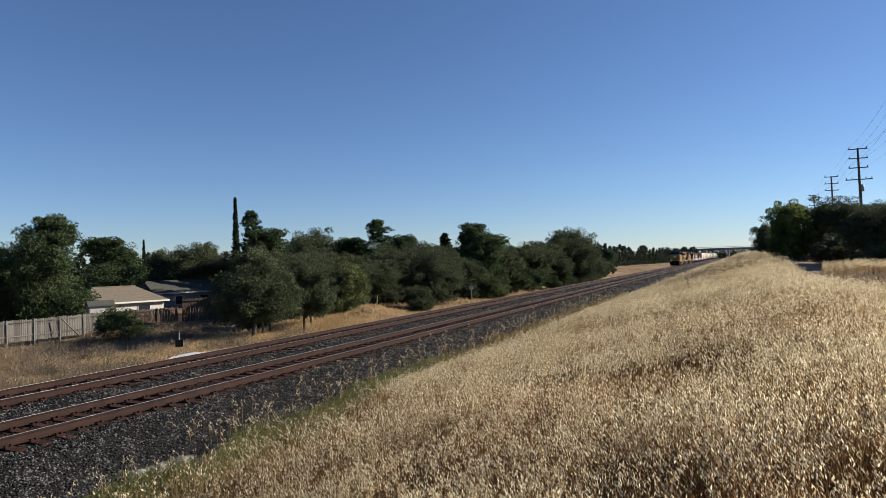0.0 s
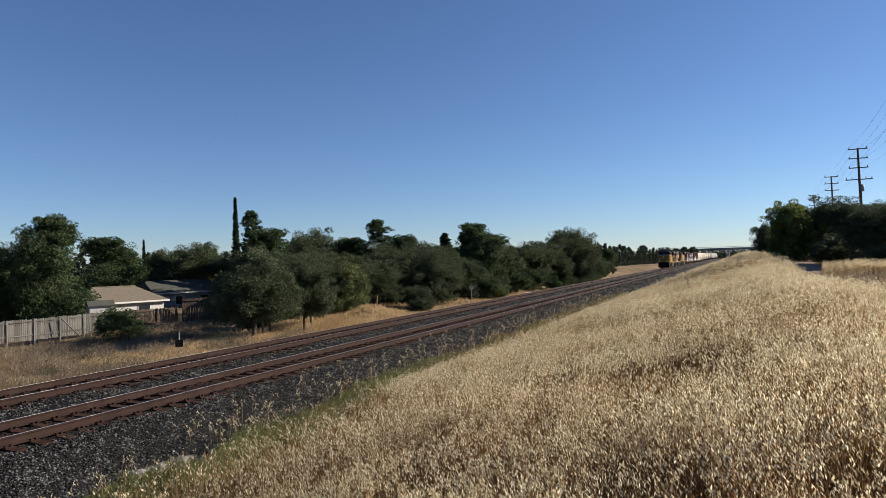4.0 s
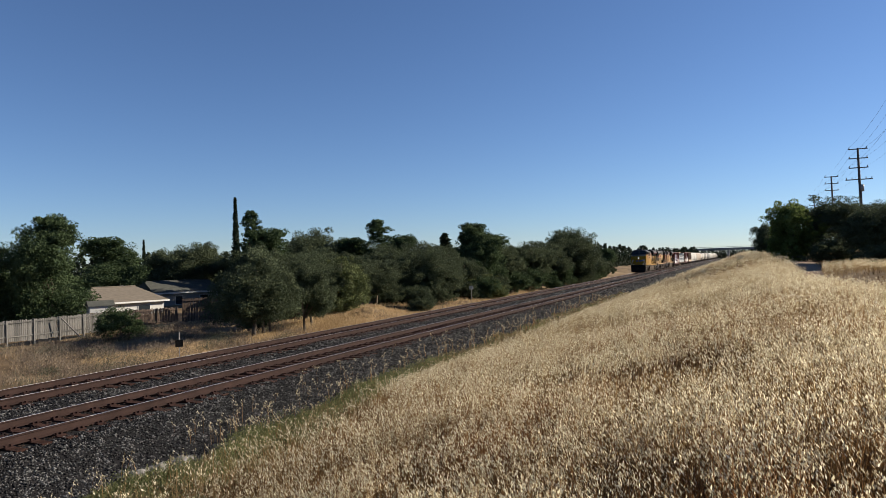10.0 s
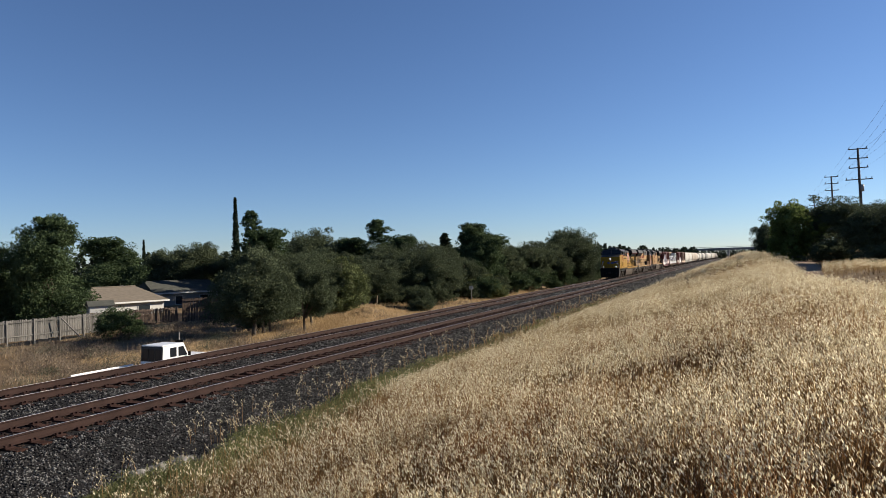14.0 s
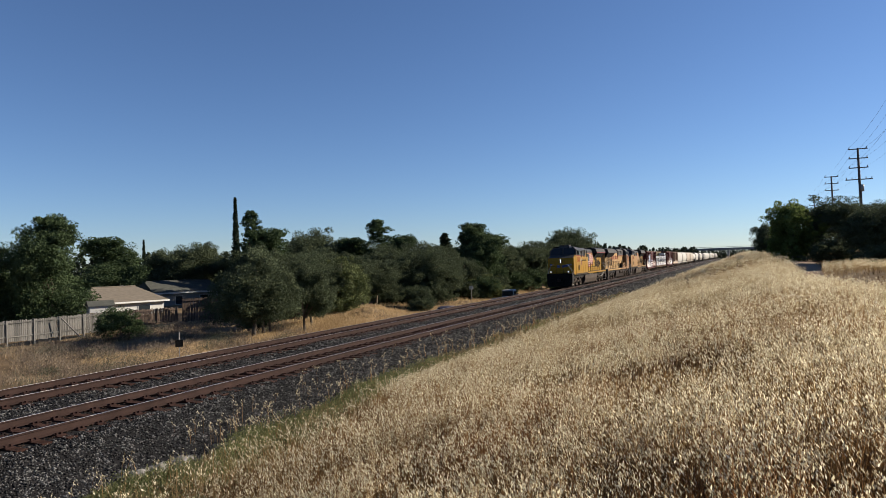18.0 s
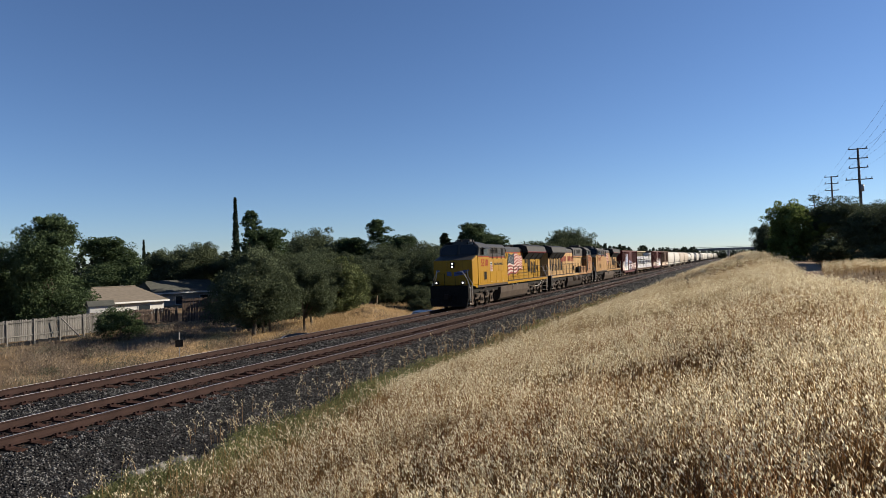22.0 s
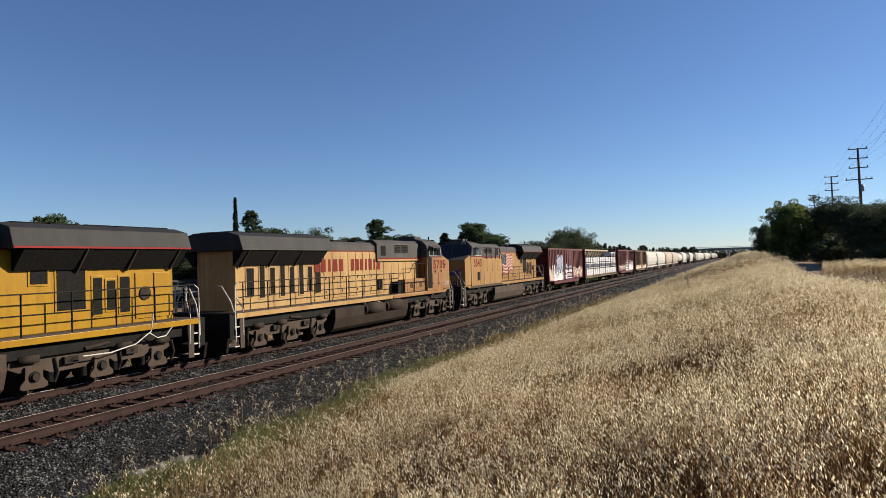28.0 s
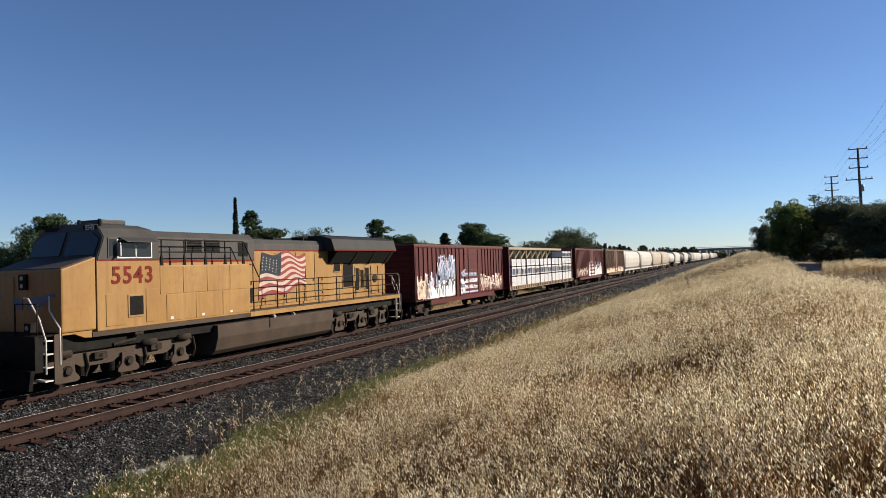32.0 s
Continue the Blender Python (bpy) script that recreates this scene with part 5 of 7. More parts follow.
def locomotive(label, number, yellow, grey, side, lit=False, flag=False, slogan=False, big_name=False, tanks=False, bright_windows=False, stripe=RED, cab_paint=None, tank_mat=None):
    """Wide-cab freight locomotive, 22.3 m over couplers. y runs from the cab end to the rear, z up from the rail head."""
    L = thing("locomotive", label, "locomotive", "train")
    cab_paint, tank_mat = cab_paint or yellow, tank_mat or TANKG
    # underframe and running gear
    part("underframe", boxed(-1.30, 1.30, 0.75, 21.5, 1.02, 1.56, bevel=0.02), BLACK, L)
    part("walkway", boxed(-1.49, 1.49, 9.15, 21.35, 1.585, 1.625, bevel=0.005), TANKG, L, "dusty grey walkway plate")
    loco_truck(L, 3.75)
    loco_truck(L, 17.7)
    bm = bmesh.new()
    prism(bm, [(-1.50, 1.25), (-1.50, 0.80), (-1.36, 0.34), (-1.15, 0.17), (1.15, 0.17), (1.36, 0.34), (1.50, 0.80), (1.50, 1.25)], "y", 7.35, 14.75, bevel=0.03)
    tank = part("fuel_tank", bm, tank_mat, L, "dusty grey fuel tank")
    for s in (-1, 1):
        part("tank_strap", boxed(s * 1.501, s * 1.515, 10.2, 10.26, 0.9, 1.25), TRUCK, tank)
        part("filler", tubed([(s * 1.48, 10.6, 1.27), (s * 1.30, 10.6, 1.38)], 0.07, 8), WHITE, tank)
        part("filler", tubed([(s * 1.48, 11.9, 1.27), (s * 1.30, 11.9, 1.38)], 0.05, 8), WHITE, tank)
        if tanks:
            for a, b in ((8.1, 9.9), (10.3, 12.1)):
                bm = tubed([(s * 1.36, a, 1.05), (s * 1.36, a + 0.08, 1.05)], 0.22, 16, 0.31)
                tube(bm, [(s * 1.36, a + 0.08, 1.05), (s * 1.36, b - 0.08, 1.05)], 0.31, 16)
                tube(bm, [(s * 1.36, b - 0.08, 1.05), (s * 1.36, b, 1.05)], 0.31, 16, 0.22)
                part("air_reservoir", bm, tank_mat, tank, "grey cylindrical air reservoir", smooth=True)
    # ends: pilot, plow, coupler, hoses, steps
    for e, ys in ((1, 0.0), (-1, 22.3)):
        part("pilot", boxed(-1.45, 1.45, min(ys + e * 0.62, ys + e * 0.86), max(ys + e * 0.62, ys + e * 0.86), 0.62, 1.60, bevel=0.02), BLACK, L)
        bm = bmesh.new()
        prism(bm, [(-1.45, 0.70), (-1.35, 0.16), (1.35, 0.16), (1.45, 0.70)], "y", ys + e * 0.50, ys + e * 0.62, bevel=0.015)
        part("snow_plow", bm, BLACK, L)
        bm = boxed(-0.11, 0.11, min(ys + e * 0.16, ys + e * 0.7), max(ys + e * 0.16, ys + e * 0.7), 0.76, 0.98, bevel=0.02)
        box(bm, -0.17, 0.17, min(ys - e * 0.02, ys + e * 0.2), max(ys - e * 0.02, ys + e * 0.2), 0.70, 1.04, bevel=0.04)
        part("coupler", bm, WHEEL, L)
        for s in (-1, 1):
            part("air_hose", tubed([(s * 0.45, ys + e * 0.5, 0.95), (s * 0.45, ys + e * 0.25, 0.75), (s * 0.35, ys + e * 0.1, 0.40), (s * 0.22, ys + e * 0.02, 0.42)], 0.028, 6), BLACK, L)
            part("step_stringer", boxed(min(s * 1.44, s * 1.47), max(s * 1.44, s * 1.47), min(ys + e * 1.16, ys + e * 1.40), max(ys + e * 1.16, ys + e * 1.40), 0.28, 1.60), TANKG, L)
            for k in range(4):
                z = 0.36 + 0.36 * k
                part("step", boxed(min(s * 0.92, s * 1.45), max(s * 0.92, s * 1.45), min(ys + e * 0.90, ys + e * 1.15), max(ys + e * 0.90, ys + e * 1.15), z - 0.02, z + 0.02, bevel=0.004), WHITE, L, "white-edged step")
            part("grab_iron", tubed([(s * 1.47, ys + e * 0.92, 0.55), (s * 1.47, ys + e * 0.92, 1.45), (s * 1.30, ys + e * 0.86, 2.05), (s * 0.95, ys + e * 0.80, 2.60), (s * 0.78, ys + e * 0.80, 2.62)], 0.022, 6), WHITE, L, "pale handrail")
            part("grab_iron", tubed([(s * 1.47, ys + e * 1.33, 0.75), (s * 1.47, ys + e * 1.33, 1.75), (s * 1.20, ys + e * 1.22, 2.25), (s * 1.20, ys + e * 1.22, 2.65)], 0.022, 6), WHITE, L, "pale handrail")
        part("end_platform", boxed(-1.45, 1.45, min(ys + e * 0.75, ys + e * 1.4), max(ys + e * 0.75, ys + e * 1.4), 1.56, 1.60), BLACK, L)
    # nose
    bm = bmesh.new()
    prism(bm, [(1.36, 1.61), (1.36, 3.37), (2.46, 3.72), (2.46, 1.61)], "x", -1.50, 1.50, bevel=0.05)
    nose = part("nose", bm, cab_paint, L)
    part("nose_top", prism(bmesh.new(), [(1.42, 3.395), (2.42, 3.715), (2.42, 3.73), (1.42, 3.41)], "x", -1.40, 1.40), grey, nose, "grey anti-glare panel")
    part("nose_door", boxed(-1.02, -0.45, 1.335, 1.357, 1.75, 3.2, bevel=0.008), cab_paint, nose)
    bm = bmesh.new()
    for s in (-1, 1):
        prism(bm, [(s * 0.10, 2.55), (s * 1.25, 2.72), (s * 1.25, 2.62), (s * 0.9, 2.55), (s * 1.1, 2.50), (s * 0.75, 2.44), (s * 0.9, 2.38), (s * 0.5, 2.32), (s * 0.10, 2.25)], "y", 1.343, 1.356)
    part("wing_emblem", bm, BLUE, nose, "dark blue winged emblem")
    hl = part("headlight", boxed(-0.16, 0.16, 1.27, 1.36, 2.82, 3.26, bevel=0.03), BLACK, nose)
    for z in (2.93, 3.15):
        part("lens", tubed([(0, 1.255, z), (0, 1.272, z)], 0.062, 16), LAMP_ON if lit else LENS, hl)
    for s in (-1, 1):
        dl = part("ditch_light", boxed(s * 1.0 - 0.13, s * 1.0 + 0.13, 0.72, 0.90, 1.68, 1.94, bevel=0.02), BLACK, L)
        part("lens", tubed([(s * 1.0, 0.70, 1.81), (s * 1.0, 0.722, 1.81)], 0.06, 16), LAMP_ON if lit else LENS, dl)
    part("front_railing", tubed([(-1.3, 0.80, 1.6), (-1.3, 0.80, 2.45), (-0.4, 0.80, 2.45), (-0.4, 0.80, 1.6)], 0.02, 6), BLACK, L)
    part("front_railing", tubed([(1.3, 0.80, 1.6), (1.3, 0.80, 2.45), (0.4, 0.80, 2.45), (0.4, 0.80, 1.6)], 0.02, 6), BLACK, L)
    # cab
    cab = part("cab", boxed(-1.53, 1.53, 2.46, 4.76, 1.55, 3.60, bevel=0.02), cab_paint, L)
    bm = bmesh.new()
    sec = [(-1.53, 3.602), (1.53, 3.602), (1.53, 4.28), (1.22, 4.58), (0.62, 4.74), (-0.62, 4.74), (-1.22, 4.58), (-1.53, 4.28)]
    fr = [bm.verts.new((px, 2.46 + (pz - 3.6) * 0.36, pz)) for px, pz in sec]
    bk = [bm.verts.new((px, 4.76, pz)) for px, pz in sec]
    bm.faces.new(fr)
    bm.faces.new(bk[::-1])
    for i in range(8):
        j = (i + 1) % 8
        bm.faces.new((fr[j], fr[i], bk[i], bk[j]))
    bmesh.ops.recalc_face_normals(bm, faces=bm.faces)
    bmesh.ops.bevel(bm, geom=list(bm.edges), offset=0.025, segments=2, affect="EDGES")
    up = part("cab_top", bm, grey, L, "grey upper cab")
    for s in (-1, 1):
        part("cab_stripe", boxed(min(s * 1.531, s * 1.536), max(s * 1.531, s * 1.536), 2.5, 4.76, 3.585, 3.635), stripe, cab)
        for y0, y1, z0, z1 in ((2.88, 3.12, 3.72, 4.24), (3.20, 3.82, 3.70, 4.20), (3.88, 4.42, 3.70, 4.20)):
            wf = part("side_window", boxed(min(s * 1.532, s * 1.55), max(s * 1.532, s * 1.55), y0 - 0.045, y1 + 0.045, z0 - 0.045, z1 + 0.045, bevel=0.008), ALU if bright_windows and y0 > 3.15 else grey, up)
            part("pane", boxed(min(s * 1.551, s * 1.556), max(s * 1.551, s * 1.556), y0, y1, z0, z1), CABGLASS, wf)
        bm = bmesh.new()
        prism(bm, [(s * 1.53, 4.30), (s * 1.86, 4.16), (s * 1.86, 4.14), (s * 1.53, 4.27)], "y", 3.25, 4.5)
        part("sun_visor", bm, grey, up)
        part("mirror", boxed(min(s * 1.56, s * 1.72), max(s * 1.56, s * 1.72), 3.13, 3.17, 3.72, 4.12, bevel=0.008), ALU if bright_windows else BLACK, up)
        # windshield halves, lying on the raked front
        wp = bmesh.new()
        ring = [(s * 0.10, 3.78), (s * 1.38, 3.78), (s * 1.38, 4.24), (s * 1.05, 4.45), (s * 0.10, 4.52)]
        va = [wp.verts.new((px, 2.46 + (pz - 3.6) * 0.36 - 0.035, pz)) for px, pz in ring]
        vb = [wp.verts.new((px, 2.46 + (pz - 3.6) * 0.36 - 0.004, pz)) for px, pz in ring]
        wp.faces.new(va)
        wp.faces.new(vb[::-1])
        for i in range(5):
            j = (i + 1) % 5
            wp.faces.new((va[j], va[i], vb[i], vb[j]))
        bmesh.ops.recalc_face_normals(wp, faces=wp.faces)
        part("windshield", wp, CABGLASS, up)
        part("number_board", boxed(s * 0.85 - 0.3, s * 0.85 + 0.3, 2.80, 2.86, 4.52, 4.68, bevel=0.01), BLACK, up)
        if big_name:
            for y0 in (2.30, 3.20):
                gr = part("access_panel", boxed(min(s * 1.532, s * 1.545), max(s * 1.532, s * 1.545), y0, y0 + 0.86, 1.70, 2.70, bevel=0.008), cab_paint, cab)
                for k in range(11):
                    part("louvre", prism(bmesh.new(), [(s * 1.546, 1.92 + k * 0.058), (s * 1.553, 1.93 + k * 0.058), (s * 1.546, 1.965 + k * 0.058)], "y", y0 + 0.14, y0 + 0.72), cab_paint, gr)
                for dy in (0.03, 0.80):
                    part("latch", tubed([(s * 1.546, y0 + dy + 0.015, 2.0), (s * 1.57, y0 + dy + 0.015, 2.0)], 0.035, 8), TRUCK, gr)
                part("latch", boxed(min(s * 1.546, s * 1.57), max(s * 1.546, s * 1.57), y0 + 0.42, y0 + 0.50, 2.66, 2.80), BLACK, gr)
        else:
            gr = part("vent_grille", boxed(min(s * 1.532, s * 1.55), max(s * 1.532, s * 1.55), 3.52, 4.14, 1.86, 2.56, bevel=0.01), cab_paint, cab)
            part("mesh_screen", boxed(min(s * 1.551, s * 1.557), max(s * 1.551, s * 1.557), 3.58, 4.08, 1.92, 2.50), DARK, gr)
            part("access_panel", boxed(min(s * 1.532, s * 1.545), max(s * 1.532, s * 1.545), 2.75, 3.42, 1.66, 2.60, bevel=0.008), cab_paint, cab)
        if s != (-1 if big_name else 0):
            part("access_panel", boxed(min(s * 1.532, s * 1.545), max(s * 1.532, s * 1.545), 4.20, 4.70, 1.66, 2.70, bevel=0.008), cab_paint, cab)
        part("lifting_lug", boxed(min(s * 1.40, s * 1.50), max(s * 1.40, s * 1.50), 3.80, 4.12, 1.30, 1.60, bevel=0.02), TRUCK, cab)
        part("skirt", boxed(min(s * 1.45, s * 1.52), max(s * 1.45, s * 1.52), 2.30, 9.10, 1.40, 1.548, bevel=0.008), TANKG if not big_name else cab_paint, L)
        part("skirt_front", prism(bmesh.new(), [(1.36, 1.60), (2.30, 1.60), (2.30, 1.40), (2.05, 1.42), (1.75, 1.55), (1.36, 1.55)], "x", s * 1.45, s * 1.50), cab_paint, L)
    part("air_conditioner", boxed(-0.55, 0.55, 3.45, 4.35, 4.742, 4.90, bevel=0.04), G_OLD, up)
    for ax in (-0.9, 0.0, 0.9):
        part("antenna", tubed([(ax, 3.1, 4.66), (ax, 3.1, 4.88)], 0.05, 8), BLACK, up)
    bm = bmesh.new()
    for hx in (-0.2, 0.0, 0.2):
        tube(bm, [(hx, 14.2, 4.60), (hx, 14.65, 4.60)], 0.03, 8, 0.085)
    box(bm, -0.3, 0.3, 14.25, 14.35, 4.42, 4.60)
    part("horn", bm, BLACK, L)
    lettering(number, 0.72, REDF if yellow is not Y_NEW else RED, cab, side * 1.540, 2.98 if big_name else 3.72, 3.13, side, "road_number", spacing=1.3 if big_name else (1.0 if slogan else 1.12))
    lettering(number, 0.20, WHITE, up, 0.0, 0.0, 0.0, side, "number_board_text").matrix_basis = Matrix(((1, 0, 0, 0.85), (0, 0, -1, 2.795), (0, 1, 0, 4.60), (0, 0, 0, 1)))
    # full-width equipment body and grey upper duct
    open_side = -1 if big_name else 0
    eq = part("equipment_body", boxed(-0.95 if big_name else -1.50, 1.50, 4.762, 9.12, 1.55, 3.42, bevel=0.02), yellow, L)
    if big_name:
        part("walkway", boxed(-1.49, -0.955, 4.8, 9.15, 1.585, 1.625), TANKG, L)
        part("side_sill", boxed(-1.50, -1.40, 4.8, 9.12, 1.40, 1.583, bevel=0.01), yellow, L)
        # flat dark sheet paints the shade of the recess behind the cab
        part("recess_shade", boxed(-1.545, -1.532, 4.12, 4.70, 1.75, 4.05), DARK, cab, "dark sheet painted as the shaded recess behind the cab")
        for k in range(4):
            part("stanchion", tubed([(-1.47, 5.0 + k * 1.4, 1.45), (-1.47, 5.0 + k * 1.4, 2.74 + (0.5 if k < 2 else 0))], 0.024, 6), BLACK, L)
        part("handrail", tubed([(-1.47, 4.8, 3.24), (-1.47, 6.5, 3.24), (-1.47, 7.0, 2.74), (-1.47, 9.3, 2.74)], 0.02, 6), BLACK, L)
        part("handrail", tubed([(-1.47, 4.8, 2.18), (-1.47, 9.3, 2.18)], 0.02, 6), BLACK, L)
        part("battery_box", boxed(-1.38, -0.955, 7.75, 8.25, 1.63, 2.28, bevel=0.03), BLACK, L)
        eb = part("equipment_box", boxed(-1.40, -0.968, 4.80, 7.45, 1.63, 2.36, bevel=0.02), cab_paint, L, "rust-stained low equipment box")
        for y0 in (4.9, 6.1):
            part("box_door", boxed(-1.412, -1.401, y0, y0 + 1.1, 1.70, 2.28, bevel=0.006), cab_paint, eb)
            for k in range(5):
                part("louvre", boxed(-1.422, -1.413, y0 + 0.35, y0 + 0.80, 1.86 + k * 0.06, 1.89 + k * 0.06), DARK, eb)
        for k in range(5):
            part("body_panel", boxed(-0.966, -0.951, 4.82 + k * 0.86, 5.64 + k * 0.86, 1.75, 3.36, bevel=0.006), yellow, eq)
    duct = bmesh.new()
    prism(duct, [(-1.06, 3.422), (1.06, 3.422), (1.06, 4.36), (0.8, 4.58), (-0.8, 4.58), (-1.06, 4.36)], "y", 4.762, 9.95, bevel=0.02)
    duct = part("upper_duct", duct, grey, L, "grey upper hood")
    for s in (-1, 1):
        lo, hi = min(s * 1.061, s * 1.068), max(s * 1.061, s * 1.068)
        part("red_band", boxed(lo, hi, 4.78, 9.9, 3.52, 3.60), stripe, duct)
        part("pale_band", boxed(lo, hi, 4.78, 9.9, 3.424, 3.516), yellow, duct)
        for y0 in (6.35, 7.25):
            gr = part("louvre_frame", boxed(min(s * 1.061, s * 1.085), max(s * 1.061, s * 1.085), y0, y0 + 0.78, 3.86, 4.34, bevel=0.01), G_OLD, duct)
            for k in range(5):
                part("louvre", boxed(min(s * 1.086, s * 1.10), max(s * 1.086, s * 1.10), y0 + 0.05, y0 + 0.73, 3.885 + k * 0.088, 3.955 + k * 0.088), DARK, gr)
        part("dark_hatch", boxed(lo, hi, 9.0, 9.55, 3.72, 4.25), DARK, duct)
        for y0, y1, z0, z1 in ((4.80, 5.75, 2.50, 3.38), (5.78, 6.85, 2.50, 3.38), (6.88, 8.0, 2.50, 3.38), (8.03, 9.08, 2.50, 3.38), (5.05, 6.3, 1.62, 2.46), (6.34, 7.6, 1.62, 2.46), (7.64, 9.05, 1.62, 2.46)):
            if s == open_side:
                continue
            part("body_panel", boxed(min(s * 1.501, s * 1.512), max(s * 1.501, s * 1.512), y0, y1, z0, z1, bevel=0.006), yellow, eq)
        for y0 in (() if s == open_side else (5.2, 6.6, 8.0)):
            part("reflector", boxed(min(s * 1.513, s * 1.517), max(s * 1.513, s * 1.517), y0, y0 + 0.12, 1.66, 1.75), WHITE, eq)
        # roof-level railing over the equipment body
        if s == open_side:
            continue
        for k in range(5):
            y0 = 4.95 + k * 0.98
            part("stanchion", tubed([(s * 1.42, y0, 3.42), (s * 1.42, y0, 4.26)], 0.022, 6), BLACK, L)
            part("stanchion_foot", prism(bmesh.new(), [(y0 - 0.07, 3.42), (y0 + 0.07, 3.42), (y0 + 0.02, 3.78), (y0 - 0.02, 3.78)], "x", s * 1.40, s * 1.44), BLACK, L)
        for z in (3.86, 4.26):
            part("roof_railing", tubed([(s * 1.42, 4.80, z), (s * 1.42, 8.9, z)], 0.02, 6), BLACK, L)
        part("roof_railing", tubed([(s * 1.42, 8.9, 4.26), (s * 1.42, 9.3, 3.6), (s * 1.25, 9.95, 2.9)], 0.022, 6), BLACK, L)
    # long hood
    hood = part("long_hood", boxed(-0.95, 0.95, 9.122, 20.75, 1.626, 3.93, bevel=0.02), yellow, L)
    bm = bmesh.new()
    prism(bm, [(-0.955, 3.932), (0.955, 3.932), (0.955, 4.22), (0.72, 4.42), (-0.72, 4.42), (-0.955, 4.22)], "y", 9.955, 15.0, bevel=0.02)
    roof = part("hood_roof", bm, grey, L, "grey hood roof")
    part("exhaust_stack", boxed(-0.45, 0.45, 11.9, 13.2, 4.42, 4.52, bevel=0.03), BLACK, roof)
    part("roof_box", boxed(-0.5, 0.5, 10.2, 11.2, 4.42, 4.50, bevel=0.02), BLACK, roof)
    for s in (-1, 1):
        part("hood_stripe", boxed(min(s * 0.957, s * 0.963), max(s * 0.957, s * 0.963), 9.96, 15.0, 3.93, 3.98), stripe, roof)
        for k in range(8):
            y0 = 9.25 + k * 0.70
            d = part("hood_door", boxed(min(s * 0.951, s * 0.982), max(s * 0.951, s * 0.982), y0, y0 + 0.65, 1.75, 3.86, bevel=0.006), yellow, hood)
            part("latch", boxed(min(s * 0.983, s * 1.0), max(s * 0.983, s * 1.0), y0 + 0.52, y0 + 0.57, 2.6, 2.72), BLACK, d)
            if k % 2:
                part("latch", boxed(min(s * 0.983, s * 1.0), max(s * 0.983, s * 1.0), y0 + 0.52, y0 + 0.57, 2.0, 2.1), BLACK, d)
        part("red_box", boxed(min(s * 0.967, s * 1.06), max(s * 0.967, s * 1.06), 9.42, 9.86, 1.95, 2.45, bevel=0.02), BLACK if not big_name else DARK, hood, "dark equipment box")
        # grilles of the engine and radiator compartments
        if big_name:
            spots = [(15.1 + 0.66 * k, 15.1 + 0.66 * k + (0.42 if k in (0, 7) else 0.30), 2.05 + 0.12 * (k % 2), 3.35 - 0.1 * (k % 2)) for k in range(8)]
        else:
            spots = [(15.75, 16.25, 2.98, 3.52), (16.52, 17.42, 2.2, 3.5), (17.68, 17.98, 2.0, 3.1), (18.15, 18.45, 2.1, 3.0), (18.62, 18.98, 2.0, 3.1)]
        for y0, y1, z0, z1 in spots:
            g = part("grille", boxed(min(s * 0.951, s * 0.972), max(s * 0.951, s * 0.972), y0 - 0.06, y1 + 0.06, z0 - 0.06, z1 + 0.06, bevel=0.008), yellow, hood)
            part("mesh_screen", boxed(min(s * 0.973, s * 0.979), max(s * 0.973, s * 0.979), y0, y1, z0, z1), DARK, g)
        if not big_name:
            for y0 in (19.2, 19.95):
                part("hood_door", boxed(min(s * 0.951, s * 0.982), max(s * 0.951, s * 0.982), y0, y0 + 0.66, 1.75, 3.2, bevel=0.006), yellow, hood)
            part("hand_brake", tubed([(s * 0.967, 19.55, 2.55), (s * 1.02, 19.55, 2.55)], 0.22, 14), TRUCK, hood, "grey hand brake wheel")
        # radiator wing
        for k in range(4):
            y0 = 15.4 + k * 1.72
            if k:
                part("brace", prism(bmesh.new(), [(s * 0.96, 3.28), (s * 1.05, 3.28), (s * 1.54, 3.93), (s * 1.46, 3.93)], "y", y0 - 0.02, y0 + 0.02), TANKG, hood)
        wing_dark = prism(bmesh.new(), [(s * 0.97, 3.36), (s * 1.04, 3.36), (s * 1.50, 3.925), (s * 1.50, 3.935), (s * 0.97, 3.935)], "y", 15.25, 20.9)
        part("radiator_intake", wing_dark, DARK, L, "dark radiator intake")
        part("wing_stripe", boxed(min(s * 1.552, s * 1.558), max(s * 1.552, s * 1.558), 14.95, 21.0, 3.95, 4.005), stripe if not big_name else grey, L)
        # walkway side sill, railing
        part("side_sill", boxed(min(s * 1.40, s * 1.50), max(s * 1.40, s * 1.50), 9.13, 21.35, 1.40, 1.583, bevel=0.01), yellow, L)
        for k in range(9):
            y0 = 9.35 + k * 1.45
            part("stanchion", tubed([(s * 1.47, y0, 1.45), (s * 1.47, y0, 2.74)], 0.024, 6), BLACK, L)
        for z in (2.18, 2.74):
            part("handrail", tubed([(s * 1.47, 9.2, z), (s * 1.47, 21.2, z)], 0.020, 6), BLACK if z < 2.5 else TRUCK, L)
        part("handrail", tubed([(s * 1.47, 21.2, 2.74), (s * 1.47, 21.38, 2.6), (s * 1.47, 21.42, 1.0)], 0.022, 6), WHITE, L)
    bm = bmesh.new()
    prism(bm, [(-1.55, 3.94), (1.55, 3.94), (1.55, 4.02), (1.40, 4.50), (0.85, 4.66), (-0.85, 4.66), (-1.40, 4.50), (-1.55, 4.02)], "y", 14.92, 21.02, bevel=0.025)
    wing = part("radiator_wing", bm, G_WING, L, "grey overhanging radiator hood")
    for k in range(5):
        part("fan_grille", boxed(-0.78, 0.78, 15.4 + k * 1.1, 16.35 + k * 1.1, 4.66, 4.70, bevel=0.01), DARK, wing)
